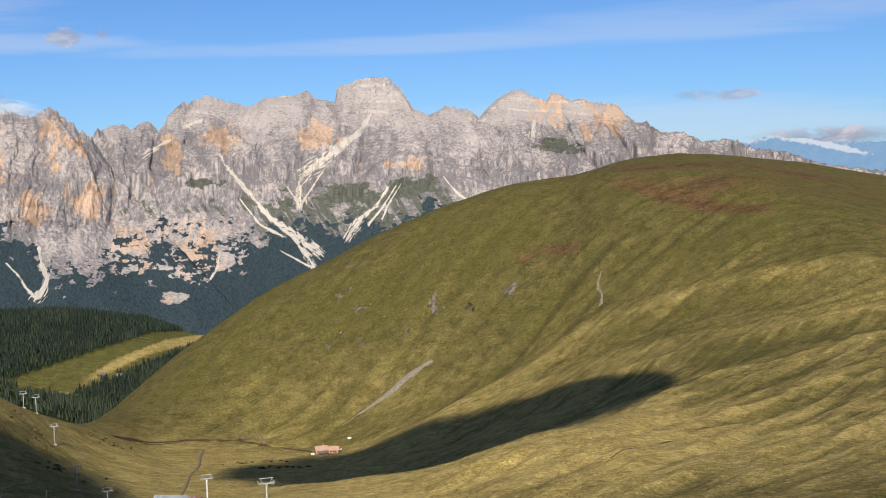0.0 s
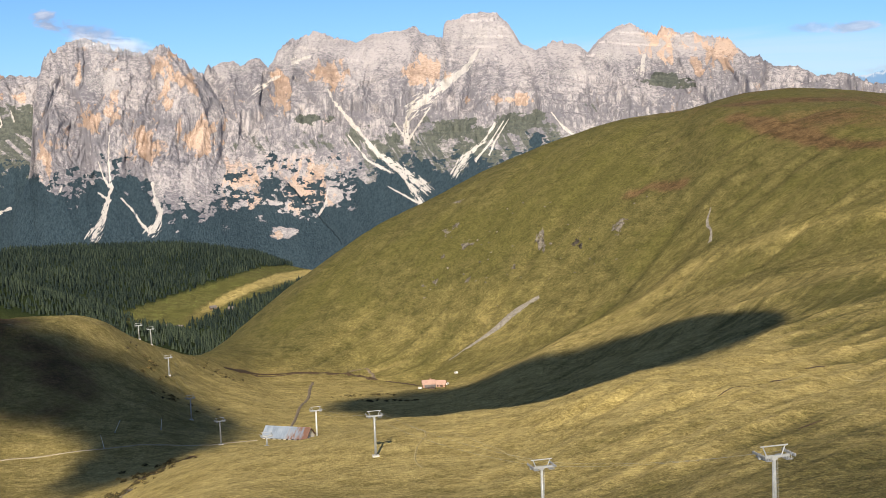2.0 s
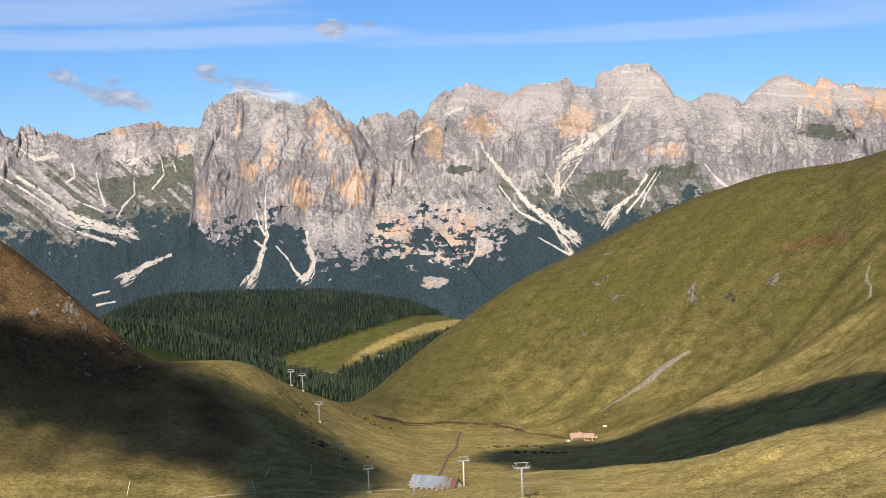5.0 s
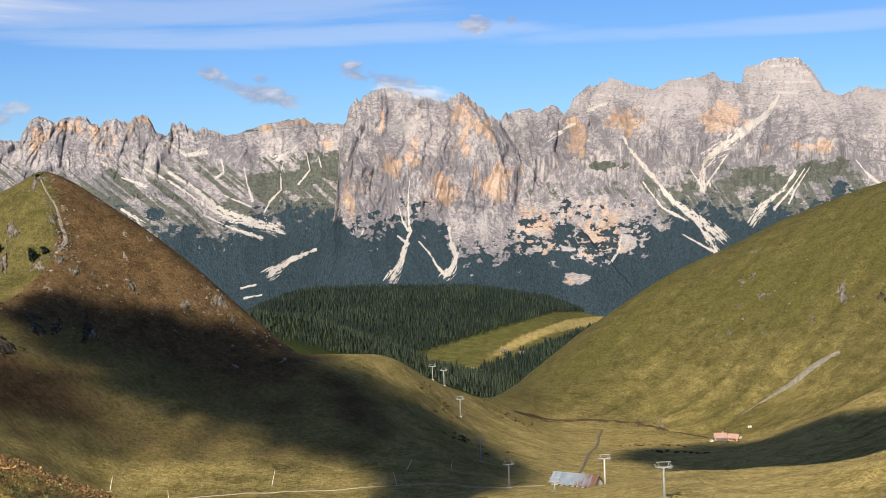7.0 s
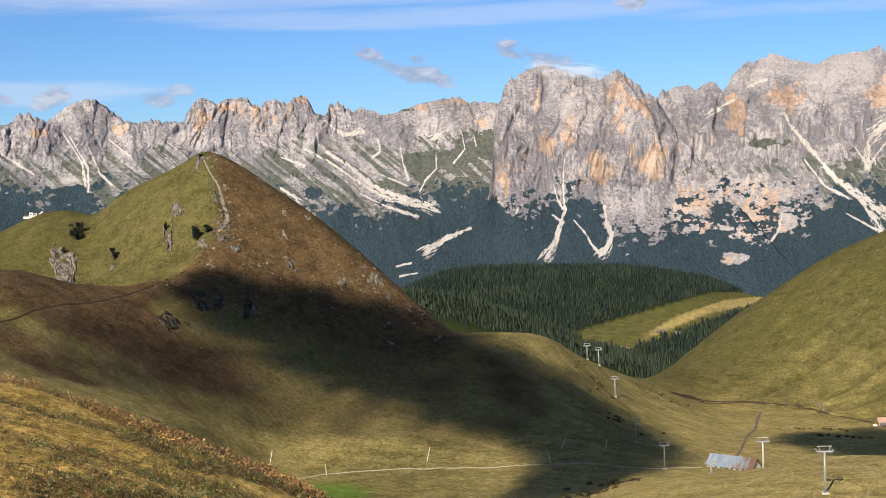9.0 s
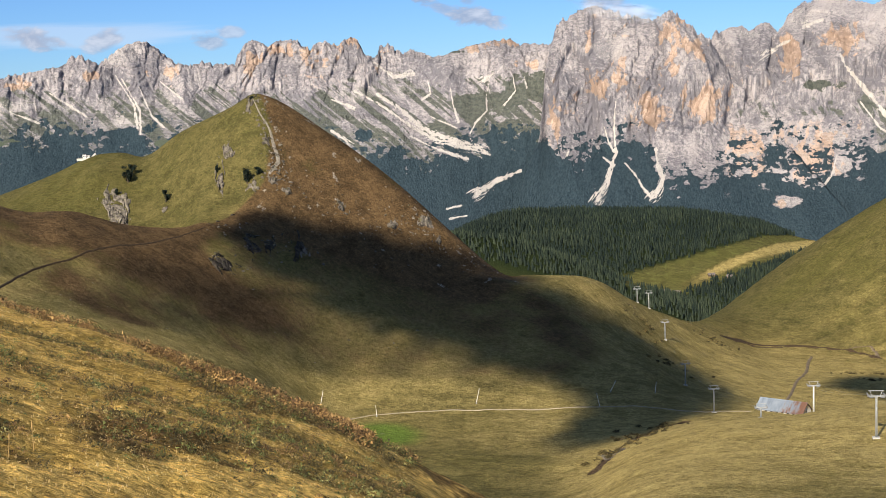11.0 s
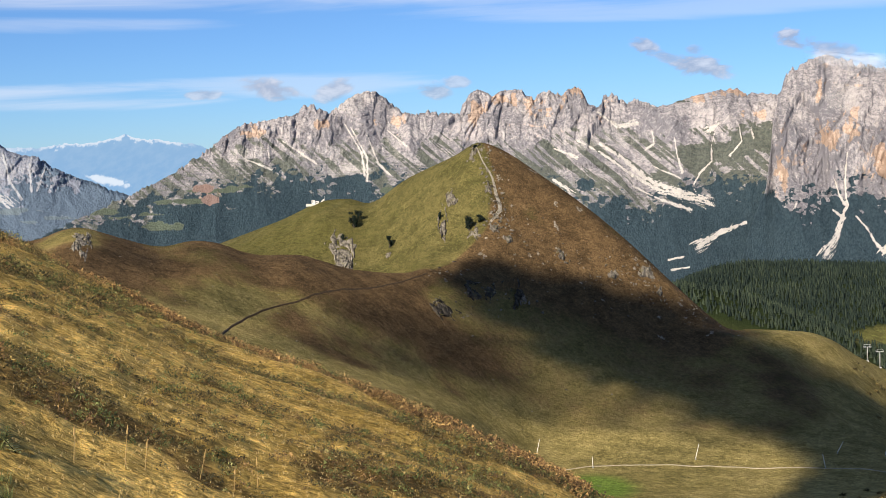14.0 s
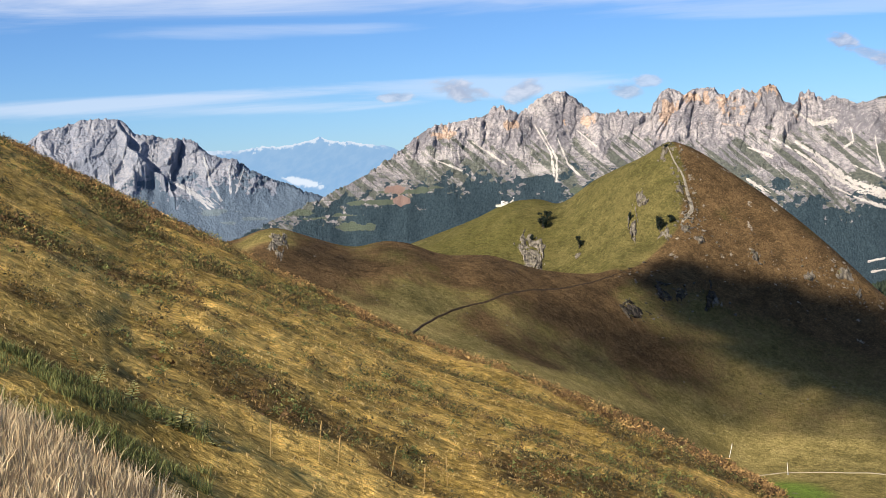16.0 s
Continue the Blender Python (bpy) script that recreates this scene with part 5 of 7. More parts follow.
def wisp_material():
    mat, N = material("cloud_wisp")
    pos = N.add("ShaderNodeNewGeometry").outputs["Position"]
    n = N.noise(pos, 0.016, 6, 0.62)
    thick = N.math("MULTIPLY", N.ramp(N.math("ADD", N.attr("thick"), N.math("MULTIPLY", N.math("SUBTRACT", n, 0.5), 2.4)), 0.2, 1.1, 0.0, 0.26), N.ramp(N.attr("thick"), 0.0, 0.5))
    body = N.add("ShaderNodeBsdfDiffuse", ins={"Color": (0.48, 0.49, 0.54, 1)})
    both = N.add("ShaderNodeMixShader", ins={0: thick, 1: N.add("ShaderNodeBsdfTransparent").outputs[0], 2: body.outputs[0]})
    N.tree.links.new(both.outputs[0], N.add("ShaderNodeOutputMaterial").inputs[0])
    return mat


WISP = wisp_material()


def summit_cloud(bearing, rise, away, wide, high, seed, label):
    """A thin cloud placed before a summit to fit the camera's view: billowed veils of vapour one behind another."""
    s, t = np.meshgrid(np.linspace(-1, 1, 60), np.linspace(-1, 1, 30))
    rows = []
    for k in range(3):
        bulge = fbm(s * 2 + seed, t * 2 + 3 * k, 3, 0.55, seed + k)
        r = away + 60 * k - 40 * np.sqrt(np.clip(1.2 - s * s, 0, 1)) + 25 * bulge
        b, e = np.radians(bearing + wide * s + 0.1 * k), np.radians(rise + high * t - 0.16 * wide * s + 0.15 * bulge)
        co = np.stack([r * np.sin(b), r * np.cos(b), r * np.tan(e)], -1)
        rows.append((co, np.clip(1 - s * s - t * t, 0, 1) * 0.9))
    # the veils hang together at their foot
    co = np.concatenate([c for c, _ in rows])
    ob = grid_mesh("cloud", co, [WISP], attrs={"thick": np.concatenate([v * (np.arange(30) % 29 > 0)[:, None] for _, v in rows])})
    return tagged(ob, label, "cloud", kind="structure")


summit_cloud(-17.8, 2.8, 3520, 2.3, 0.5, 3, "thin grey cloud before the rock wall, placed to seem on its summit")


# ---- helpers for things ----
def part(name, bm, mat, parent=None, label="", smooth_faces=False):
    """Links a bmesh as one mesh object, under a thing or a part if given."""
    me = bpy.data.meshes.new(name)
    bm.normal_update()
    bm.to_mesh(me)
    bm.free()
    if smooth_faces:
        me.polygons.foreach_set("use_smooth", [True] * len(me.polygons))
    me.materials.append(mat)
    ob = new(name, me)
    if parent is not None:
        ob.parent = parent
    if label:
        ob["label"] = label
    return ob


def box(bm, size, at=(0, 0, 0), turn=None):
    m = Matrix.Translation(at) @ (turn or Matrix.Identity(4)) @ Matrix.Diagonal((*size, 1))
    return bmesh.ops.create_cube(bm, size=1.0, matrix=m)["verts"]


def tube(bm, a, b, r0, r1=None, sides=10):
    a, b = Vector(a), Vector(b)
    d = b - a
    m = Matrix.Translation((a + b) / 2) @ d.to_track_quat("Z", "Y").to_matrix().to_4x4()
    return bmesh.ops.create_cone(bm, cap_ends=True, segments=sides, radius1=r0, radius2=r0 if r1 is None else r1, depth=d.length, matrix=m)["verts"]


def plain(name, low, high, scale=2.0, rough=0.7, metal=0.0, bump=0.1, distance=0.02, stretch=(1, 1, 1), spec=0.3):
    """A material with grain at two scales between two colours."""
    mat, N = material(name)
    pos = N.add("ShaderNodeTexCoord").outputs["Object"]
    pos = N.scaled(pos, *stretch)
    n = N.math("ADD", N.math("MULTIPLY", N.noise(pos, scale, 4, 0.6), 0.6), N.math("MULTIPLY", N.noise(pos, scale * 7, 3, 0.6), 0.4))
    N.surface(N.mix(N.ramp(n, 0.35, 0.65), low, high), rough, n, bump, distance, metal, spec)
    return mat


STEEL = plain("galvanised_steel", (0.27, 0.285, 0.295), (0.42, 0.435, 0.44), 1.5, 0.5, 0.35)
DARK_STEEL = plain("dark_steel", (0.16, 0.17, 0.18), (0.28, 0.29, 0.30), 1.5, 0.55, 0.3)
WHITE_PAINT = plain("white_paint", (0.62, 0.61, 0.58), (0.80, 0.79, 0.76), 1.2, 0.6)
CONCRETE = plain("concrete", (0.36, 0.35, 0.33), (0.50, 0.49, 0.46), 2.0, 0.9)
PLASTER = plain("pale_plaster", (0.52, 0.49, 0.43), (0.70, 0.67, 0.61), 0.8, 0.9)
OLD_WOOD = plain("weathered_wood", (0.07, 0.045, 0.03), (0.17, 0.12, 0.08), 2.0, 0.85, stretch=(1, 1, 6))
BRICK = plain("pink_brick", (0.36, 0.20, 0.15), (0.52, 0.33, 0.26), 1.5, 0.9)
GLASS = plain("dark_window_glass", (0.02, 0.025, 0.03), (0.04, 0.045, 0.05), 1.0, 0.08, spec=0.6)
CLAY_TILE = plain("clay_roof_tile", (0.30, 0.18, 0.14), (0.46, 0.31, 0.25), 1.0, 0.85)
TILE = plain("dark_roof_tile", (0.10, 0.085, 0.08), (0.19, 0.165, 0.155), 1.0, 0.8)


def rusty_roof():
    mat, N = material("rusted_sheet_roof")
    pos = N.add("ShaderNodeTexCoord").outputs["Object"]
    x = N.add("ShaderNodeSeparateXYZ", ins={0: pos}).outputs[0]
    n = N.noise(N.scaled(pos, 1, 0.25, 0.25), 0.7, 5, 0.65)
    rust = N.ramp(N.math("ADD", n, N.math("MULTIPLY", x, 0.028)), 0.53, 0.76)
    c = N.mix(rust, N.mix(N.ramp(n, 0.3, 0.7), (0.17, 0.21, 0.27), (0.29, 0.335, 0.395)), (0.17, 0.092, 0.065))
    N.surface(c, 0.45, n, 0.2, 0.02, 0.2)
    return mat


ROOF = rusty_roof()


# ---- tracks, brook and scree ----
GRAVEL = plain("gravel", (0.085, 0.062, 0.040), (0.24, 0.185, 0.125), 0.5, 0.95, bump=0.8, distance=0.3)
SCREE = plain("scree", (0.12, 0.106, 0.088), (0.29, 0.262, 0.22), 0.5, 0.95, bump=0.6, distance=0.2)
SOIL = plain("bare_soil", (0.030, 0.018, 0.009), (0.080, 0.052, 0.028), 0.6, 0.95, bump=0.5, distance=0.1)


def ribbon(name, label, mat, bends, widths, lift, seed):
    """A worn strip on the ground along bends of bearing and distance, ragged at its edges."""
    pts = [Vector((d * math.sin(radians(b)), d * math.cos(radians(b)), 0)) for b, d in bends]
    run = [0.0]
    for p, q in zip(pts[:-1], pts[1:]):
        run.append(run[-1] + (q - p).length)
    n = max(8, int(run[-1] / 1.5))
    s = np.linspace(0, run[-1], n)
    cx, cy = (curve([(r, p[k]) for r, p in zip(run, pts)], s)[:, 0] for k in (0, 1))
    w = np.interp(np.linspace(0, 1, n), np.linspace(0, 1, len(widths)), widths)
    tx, ty = np.gradient(cx), np.gradient(cy)
    length = np.hypot(tx, ty)
    rows = []
    for k in (-1, -0.5, 0, 0.5, 1):
        off = k * w * 0.5 * (1 + 0.45 * fbm(s * 0.35, s * 0 + 3 * k + seed, 3, 0.6, seed))
        x, y = cx - ty / length * off, cy + tx / length * off
        up = lift if abs(k) < 1 else -0.15
        z = [place(math.degrees(math.atan2(a, b)), math.hypot(a, b)).z + up for a, b in zip(x, y)]
        rows.append(np.stack([x, y, z], -1))
    return tagged(grid_mesh(name, np.array(rows), [mat]), label, name.replace("_", " "), kind="structure")


ribbon("road", "grey gravel track winding up the valley floor", GRAVEL, ((-11.75, 618), (-11.29, 678), (-10.96, 761), (-10.55, 852), (-10.43, 925), (-10.33, 955)), (1.8, 2.0, 2.4, 2.6), 0.25, 1)
ribbon("road", "pale bend of the track across the brook", GRAVEL, ((-8.9, 1004), (-8.5, 1014), (-8.1, 1012), (-7.8, 998), (-7.66, 972)), (2.0, 2.6, 3.6), 0.3, 2)
PALE_EARTH = plain("pale_trodden_earth", (0.22, 0.185, 0.125), (0.36, 0.31, 0.225), 0.5, 0.95, bump=0.4, distance=0.1)
ribbon("footpath", "pale trodden path along the valley", PALE_EARTH, ((-33.0, 540), (-31.24, 544), (-28.35, 556), (-24.23, 562), (-21.09, 564), (-18.7, 566), (-15.16, 572), (-12.8, 590)), (0.8, 1.0, 1.2, 0.9, 0.6), 0.3, 3)
ribbon("footpath", "dark narrow footpath cut into the heath saddle", SOIL, ((-46.5, 455), (-44.9, 480), (-44.31, 497), (-43.58, 535), (-42.12, 568), (-40.92, 584), (-39.72, 605), (-38.76, 620), (-37.56, 640), (-36.36, 665), (-35.4, 690)), (1.0, 1.2, 1.0, 0.7), 0.3, 4)
ribbon("footpath", "stony path on the crest of the cone-shaped hill", SCREE, ((-33.2, 790), (-32.88, 775), (-32.56, 768), (-32.41, 760), (-32.28, 751), (-32.66, 744)), (0.7, 1.1, 1.7, 3.0, 1.6), 0.15, 5)
STRAW_PATH = plain("straw_coloured_turf", (0.22, 0.175, 0.075), (0.42, 0.34, 0.16), 0.5, 0.95, bump=0.4, distance=0.1)
ribbon("footpath", "pale trodden path winding over the grassy knoll", STRAW_PATH, ((-6.26, 436), (-5.65, 392), (-5.98, 377), (-6.1, 360), (-5.8, 338)), (0.5, 0.9, 0.5, 0.8, 0.5), 0.12, 11)
ribbon("footpath", "faint pale path across the grassy knoll", STRAW_PATH, ((-4.49, 397), (-2.96, 369), (-2.15, 354), (-1.43, 337), (-0.73, 308)), (0.3, 0.5, 0.6, 0.5, 0.4), 0.10, 12)
ribbon("footpath", "pale cattle path along the terraced slope", STRAW_PATH, ((6.49, 379), (7.86, 377), (9.33, 398), (10.55, 407), (11.78, 402), (13.32, 392)), (0.3, 0.5, 0.5, 0.8, 0.6, 0.4), 0.10, 13)
for b0, d0, w, k in ((9.33, 400, 2.0, 14), (10.78, 430, 2.2, 15), (10.49, 319, 1.2, 16), (7.24, 378, 1.2, 17)):
    ribbon("erosion_scar", "brown patch of bare soil torn into the turf", SOIL, ((b0 - 0.45, d0 - 4), (b0, d0), (b0 + 0.5, d0 + 3)), (0.3, w, 0.3), 0.12, k)
ribbon("brook", "dark bank of the brook across the valley floor", SOIL, ((-13.97, 933), (-13.07, 980), (-10.78, 1005), (-8.92, 1004), (-8.1, 990), (-6.58, 951), (-5.64, 926)), (1.8, 2.6, 3.2, 2.8, 3.6), 0.5, 6)
ribbon("scree", "grey scree strip on the grassy hillside", SCREE, ((-4.5, 988), (-3.43, 996), (-2.45, 1003), (-1.71, 1012), (-0.6, 1018)), (0.8, 3.5, 8.0, 9.0, 4.0), 0.3, 7)
ribbon("scree", "short grey scree gully on the green hillside", SCREE, ((6.6, 1006), (6.45, 990), (6.6, 975), (6.54, 960)), (1.0, 2.5, 1.5, 3.0), 0.4, 8)

# ---- chair lift ----
def lift_pylon(bearing, away, top, heading, white=False):
    """A lift tower: round pole on a footing, crossarm with sheave trains, work gantry above it."""
    at = place(bearing, away)
    tall = away * math.tan(radians(top)) - at.z
    root = new("lift_pylon")
    root.matrix_world = Matrix.Translation(at) @ Matrix.Rotation(-radians(heading), 4, "Z")
    bm = bmesh.new()
    box(bm, (1.8, 1.8, 0.7), (0, 0, 0.1))
    part("footing", bm, CONCRETE, root, "grey concrete footing")
    bm = bmesh.new()
    tube(bm, (0, 0, 0.3), (0, 0, tall - 1.5), 0.34, 0.24, 16)
    part("pole", bm, WHITE_PAINT if white else STEEL, root, smooth_faces=True)
    bm = bmesh.new()
    box(bm, (4.4, 0.34, 0.34), (0, 0, tall - 1.4))
    box(bm, (0.8, 0.5, 0.5), (0, 0, tall - 1.55))
    part("crossarm", bm, STEEL, root)
    for side in (-1, 1):
        bm = bmesh.new()
        box(bm, (0.12, 3.4, 0.16), (side * 2.05, 0, tall - 1.12))
        box(bm, (0.9, 3.0, 0.06), (side * 1.4, 0, tall - 1.55))
        train = part("sheave_train", bm, DARK_STEEL, root, "dark steel sheave beam and catwalk")
        for k in range(6):
            bm = bmesh.new()
            y = -1.5 + 0.6 * k
            tube(bm, (side * 2.0, y, tall - 1.0), (side * 2.18, y, tall - 1.0), 0.22, 0.22, 12)
            part("sheave_wheel", bm, DARK_STEEL, train)
        bm = bmesh.new()
        tube(bm, (side * 1.05, 0, tall - 1.3), (side * 1.6, 0, tall), 0.09, 0.09, 8)
        part("gantry_strut", bm, STEEL, root)
        bm = bmesh.new()
        for k in range(5):
            tube(bm, (side * 0.95 + side * 0.22 * k, -1.5, tall - 1.5), (side * 0.95 + side * 0.22 * k, -1.5, tall - 0.75), 0.03, 0.03, 6)
        tube(bm, (side * 0.9, -1.5, tall - 0.75), (side * 1.9, -1.5, tall - 0.75), 0.03, 0.03, 6)
        part("railing", bm, STEEL, root)
    bm = bmesh.new()
    tube(bm, (-1.95, 0, tall), (1.95, 0, tall), 0.10, 0.10, 8)
    part("gantry_beam", bm, STEEL, root)
    bm = bmesh.new()
    for k in range(int((tall - 3) / 0.6)):
        tube(bm, (-0.25, -0.5, 1.5 + 0.6 * k), (0.25, -0.5, 1.5 + 0.6 * k), 0.025, 0.025, 5)
    for side in (-0.25, 0.25):
        tube(bm, (side, -0.5, 1.2), (side, -0.5, tall - 1.8), 0.03, 0.03, 5)
    part("ladder", bm, STEEL, root)
    tagged(root, "white-painted steel chairlift pylon beside the barn" if white else "grey galvanised steel chairlift pylon on the grassy slope", "pylon", "chairlift pylons")
    return at + Vector((0, 0, tall - 0.75)), heading


PYLONS = ((9.06, 175, -14.38, -20, False), (-0.68, 236, -14.97, -20, False), (-7.78, 366, -12.74, -18, False), (-10.25, 492, -12.44, -20, True), (-12.38, 488, -13.36, -22, False), (-14.3, 575, -12.64, -28, False), (-15.47, 652, -11.63, -26, False), (-16.28, 764, -9.93, -24, False), (-16.93, 838, -8.72, -24, False), (-17.41, 830, -8.54, -24, False))
heads = [lift_pylon(*p) for p in PYLONS]


def lift_cable(side, stops):
    """A slack steel rope over the sheaves of a run of pylons."""
    bm = bmesh.new()
    pts = []
    for at, heading in stops:
        h = radians(heading)
        pts.append(at + Vector((math.cos(h), -math.sin(h), 0)) * side * 2.09)
    for a, b in zip(pts[:-1], pts[1:]):
        n = 12
        sag = 0.012 * (b - a).length
        run = [a.lerp(b, k / n) - Vector((0, 0, 4 * sag * (k / n) * (1 - k / n))) for k in range(n + 1)]
        for p, q in zip(run[:-1], run[1:]):
            tube(bm, p, q, 0.016, 0.016, 5)
    return tagged(part("lift_cable", bm, DARK_STEEL), "thin dark steel rope strung between the chairlift pylons", "cable", "lift cables")


for side in (-1, 1):
    lift_cable(side, heads[0:4])
    lift_cable(side, heads[4:9])


# ---- buildings ----
def gable_house(name, label, bearing, away, turn, long, deep, wall_h, ridge_h, wall_mat, roof_mat, windows=3, door=True, sunk=0.6, chimney=False, group=""):
    """A house under a gable roof: walls, two roof slopes, gables, windows and a door."""
    root = new(name)
    root.matrix_world = Matrix.Translation(place(bearing, away, -sunk)) @ Matrix.Rotation(radians(turn), 4, "Z")
    bm = bmesh.new()
    t, x, y = 0.35, long / 2, deep / 2
    for s in (-1, 1):
        box(bm, (long, t, wall_h), (0, s * (y - t / 2), wall_h / 2))
    part("long_wall", bm, wall_mat, root)
    for s in (-1, 1):
        bm = bmesh.new()
        f = [bm.verts.new((s * (x - 0.002), yy, zz)) for yy, zz in ((-y + t, 0), (y - t, 0), (y - t, wall_h), (0, ridge_h - 0.1), (-y + t, wall_h))]
        g = [bm.verts.new((s * (x - t), yy, zz)) for yy, zz in ((-y + t, 0), (y - t, 0), (y - t, wall_h), (0, ridge_h - 0.1), (-y + t, wall_h))]
        bm.faces.new(f)
        bm.faces.new(g[::-1])
        for k in range(5):
            bm.faces.new((f[k], g[k], g[(k + 1) % 5], f[(k + 1) % 5]))
        bmesh.ops.recalc_face_normals(bm, faces=bm.faces)
        gable = part("gable_wall", bm, wall_mat, root)
        bm = bmesh.new()
        box(bm, (0.06, 0.7, 0.8), (s * (x + 0.01), 0, wall_h * 0.95))
        part("gable_window", bm, GLASS, gable)
    over = 0.6
    for s in (-1, 1):
        bm = bmesh.new()
        slope = math.atan2(ridge_h - wall_h, y)
        width = (y + over) / math.cos(slope)
        tilt = Matrix.Rotation(-s * slope, 4, "X")
        mid = Vector((0, s * (y + over) / 2, ridge_h - (y + over) / 2 * math.tan(slope) + 0.06))
        box(bm, (long + 2 * over, width, 0.12), mid, tilt)
        sheet = part("roof_slope", bm, roof_mat, root)
        seams = int((long + 2 * over) / 0.9)
        for k in range(seams + 1):
            off = tilt @ Vector((-(long / 2 + over) + k * (long + 2 * over) / seams, 0, 0.08))
            bm = bmesh.new()
            box(bm, (0.07, width, 0.06), mid + off, tilt)
            part("roof_seam", bm, roof_mat, sheet)
    for s in (-1, 1):
        for g in (-1, 1):
            bm = bmesh.new()
            slope = math.atan2(ridge_h - wall_h, y)
            box(bm, (0.12, (y + over) / math.cos(slope), 0.32), (g * (x + over + 0.02), s * (y + over) / 2, ridge_h - (y + over) / 2 * math.tan(slope) - 0.1), Matrix.Rotation(-s * slope, 4, "X"))
            part("bargeboard", bm, OLD_WOOD, root)
    bm = bmesh.new()
    tube(bm, (-x - over, 0, ridge_h + 0.12), (x + over, 0, ridge_h + 0.12), 0.16, 0.16, 8)
    part("ridge_cap", bm, roof_mat, root)
    for k in range(windows):
        bm = bmesh.new()
        px = -x + (k + 0.7) * long / (windows + (0.4 if not door else 1.2))
        box(bm, (0.9, 0.08, 0.9), (px, -y - 0.02, wall_h * 0.58))
        pane = part("window", bm, GLASS, root)
        bm = bmesh.new()
        for dx, dz, sx, sz in ((0, 0.5, 1.1, 0.1), (0, -0.5, 1.2, 0.12), (0.5, 0, 0.1, 1.0), (-0.5, 0, 0.1, 1.0)):
            box(bm, (sx, 0.12, sz), (px + dx, -y - 0.04, wall_h * 0.58 + dz))
        part("window_frame", bm, OLD_WOOD, pane)
    if door:
        bm = bmesh.new()
        box(bm, (1.3, 0.1, 2.1), (x - 1.6, -y - 0.02, sunk + 1.05))
        part("door", bm, OLD_WOOD, root)
    if chimney:
        bm = bmesh.new()
        box(bm, (0.7, 0.7, 1.6), (x * 0.4, 0.4, ridge_h + 0.3))
        box(bm, (0.9, 0.9, 0.15), (x * 0.4, 0.4, ridge_h + 1.15))
        part("chimney", bm, wall_mat, root)
    return tagged(root, label, "building", group)


gable_house("barn", "long low barn with a blue-grey rusting sheet-metal roof", -11.45, 602, -14, 21.0, 9.5, 2.7, 6.4, PLASTER, ROOF, 7, True, 0.8)
gable_house("farmhouse", "pink brick farmhouse with a pinkish tiled roof beside the stream", -5.42, 888, 12, 7.5, 5.5, 3.4, 5.4, BRICK, CLAY_TILE, 2, True, 0.5, True, "farm buildings")
gable_house("farmhouse", "small pink brick outbuilding with a pinkish tiled roof", -4.88, 893, -8, 6.0, 4.5, 3.0, 4.9, BRICK, CLAY_TILE, 2, True, 0.5, False, "farm buildings")
gable_house("shed", "low dark wooden shed in front of the farmhouses", -5.35, 880, 5, 6.0, 3.2, 1.9, 2.8, OLD_WOOD, TILE, 1, True, 0.4, False, "farm buildings")
for b, d, a in ((-16.15, 1757, 20), (-15.74, 1755, -15), (-13.57, 1824, 10), (-14.33, 1836, 30)):
    gable_house("log_cabin", "brown log cabin standing on the far meadow", b, d, a, 8.5, 6.0, 3.0, 5.2, OLD_WOOD, TILE, 2, True, 0.8, False, "meadow cabins")


def trailer(bearing, away, turn):
    root = new("trailer")
    root.matrix_world = Matrix.Translation(place(bearing, away)) @ Matrix.Rotation(radians(turn), 4, "Z") @ Matrix.Scale(0.6, 4)
    bm = bmesh.new()
    vs = box(bm, (4.2, 2.0, 1.9), (0, 0, 1.5))
    bmesh.ops.bevel(bm, geom=list(bm.edges), offset=0.25, segments=2, affect="EDGES")
    body = part("body", bm, WHITE_PAINT, root, smooth_faces=False)
    bm = bmesh.new()
    box(bm, (1.4, 0.06, 0.6), (-0.6, -1.0, 1.8))
    part("window", bm, GLASS, body)
    for x in (-0.7, 0.7):
        for y in (-0.85, 0.85):
            bm = bmesh.new()
            tube(bm, (x, y - 0.1, 0.36), (x, y + 0.1, 0.36), 0.36, 0.36, 14)
            part("wheel", bm, DARK_STEEL, root)
    bm = bmesh.new()
    tube(bm, (2.1, 0, 0.6), (3.3, 0, 0.5), 0.06, 0.06, 6)
    part("drawbar", bm, DARK_STEEL, root)
    return tagged(root, "white trailer parked on the grass by the farm", "trailer", "trailers")


for b, d, a in ((-4.22, 952, 20), (-4.62, 905, 60), (-5.78, 878, -20)):
    trailer(b, d, a)


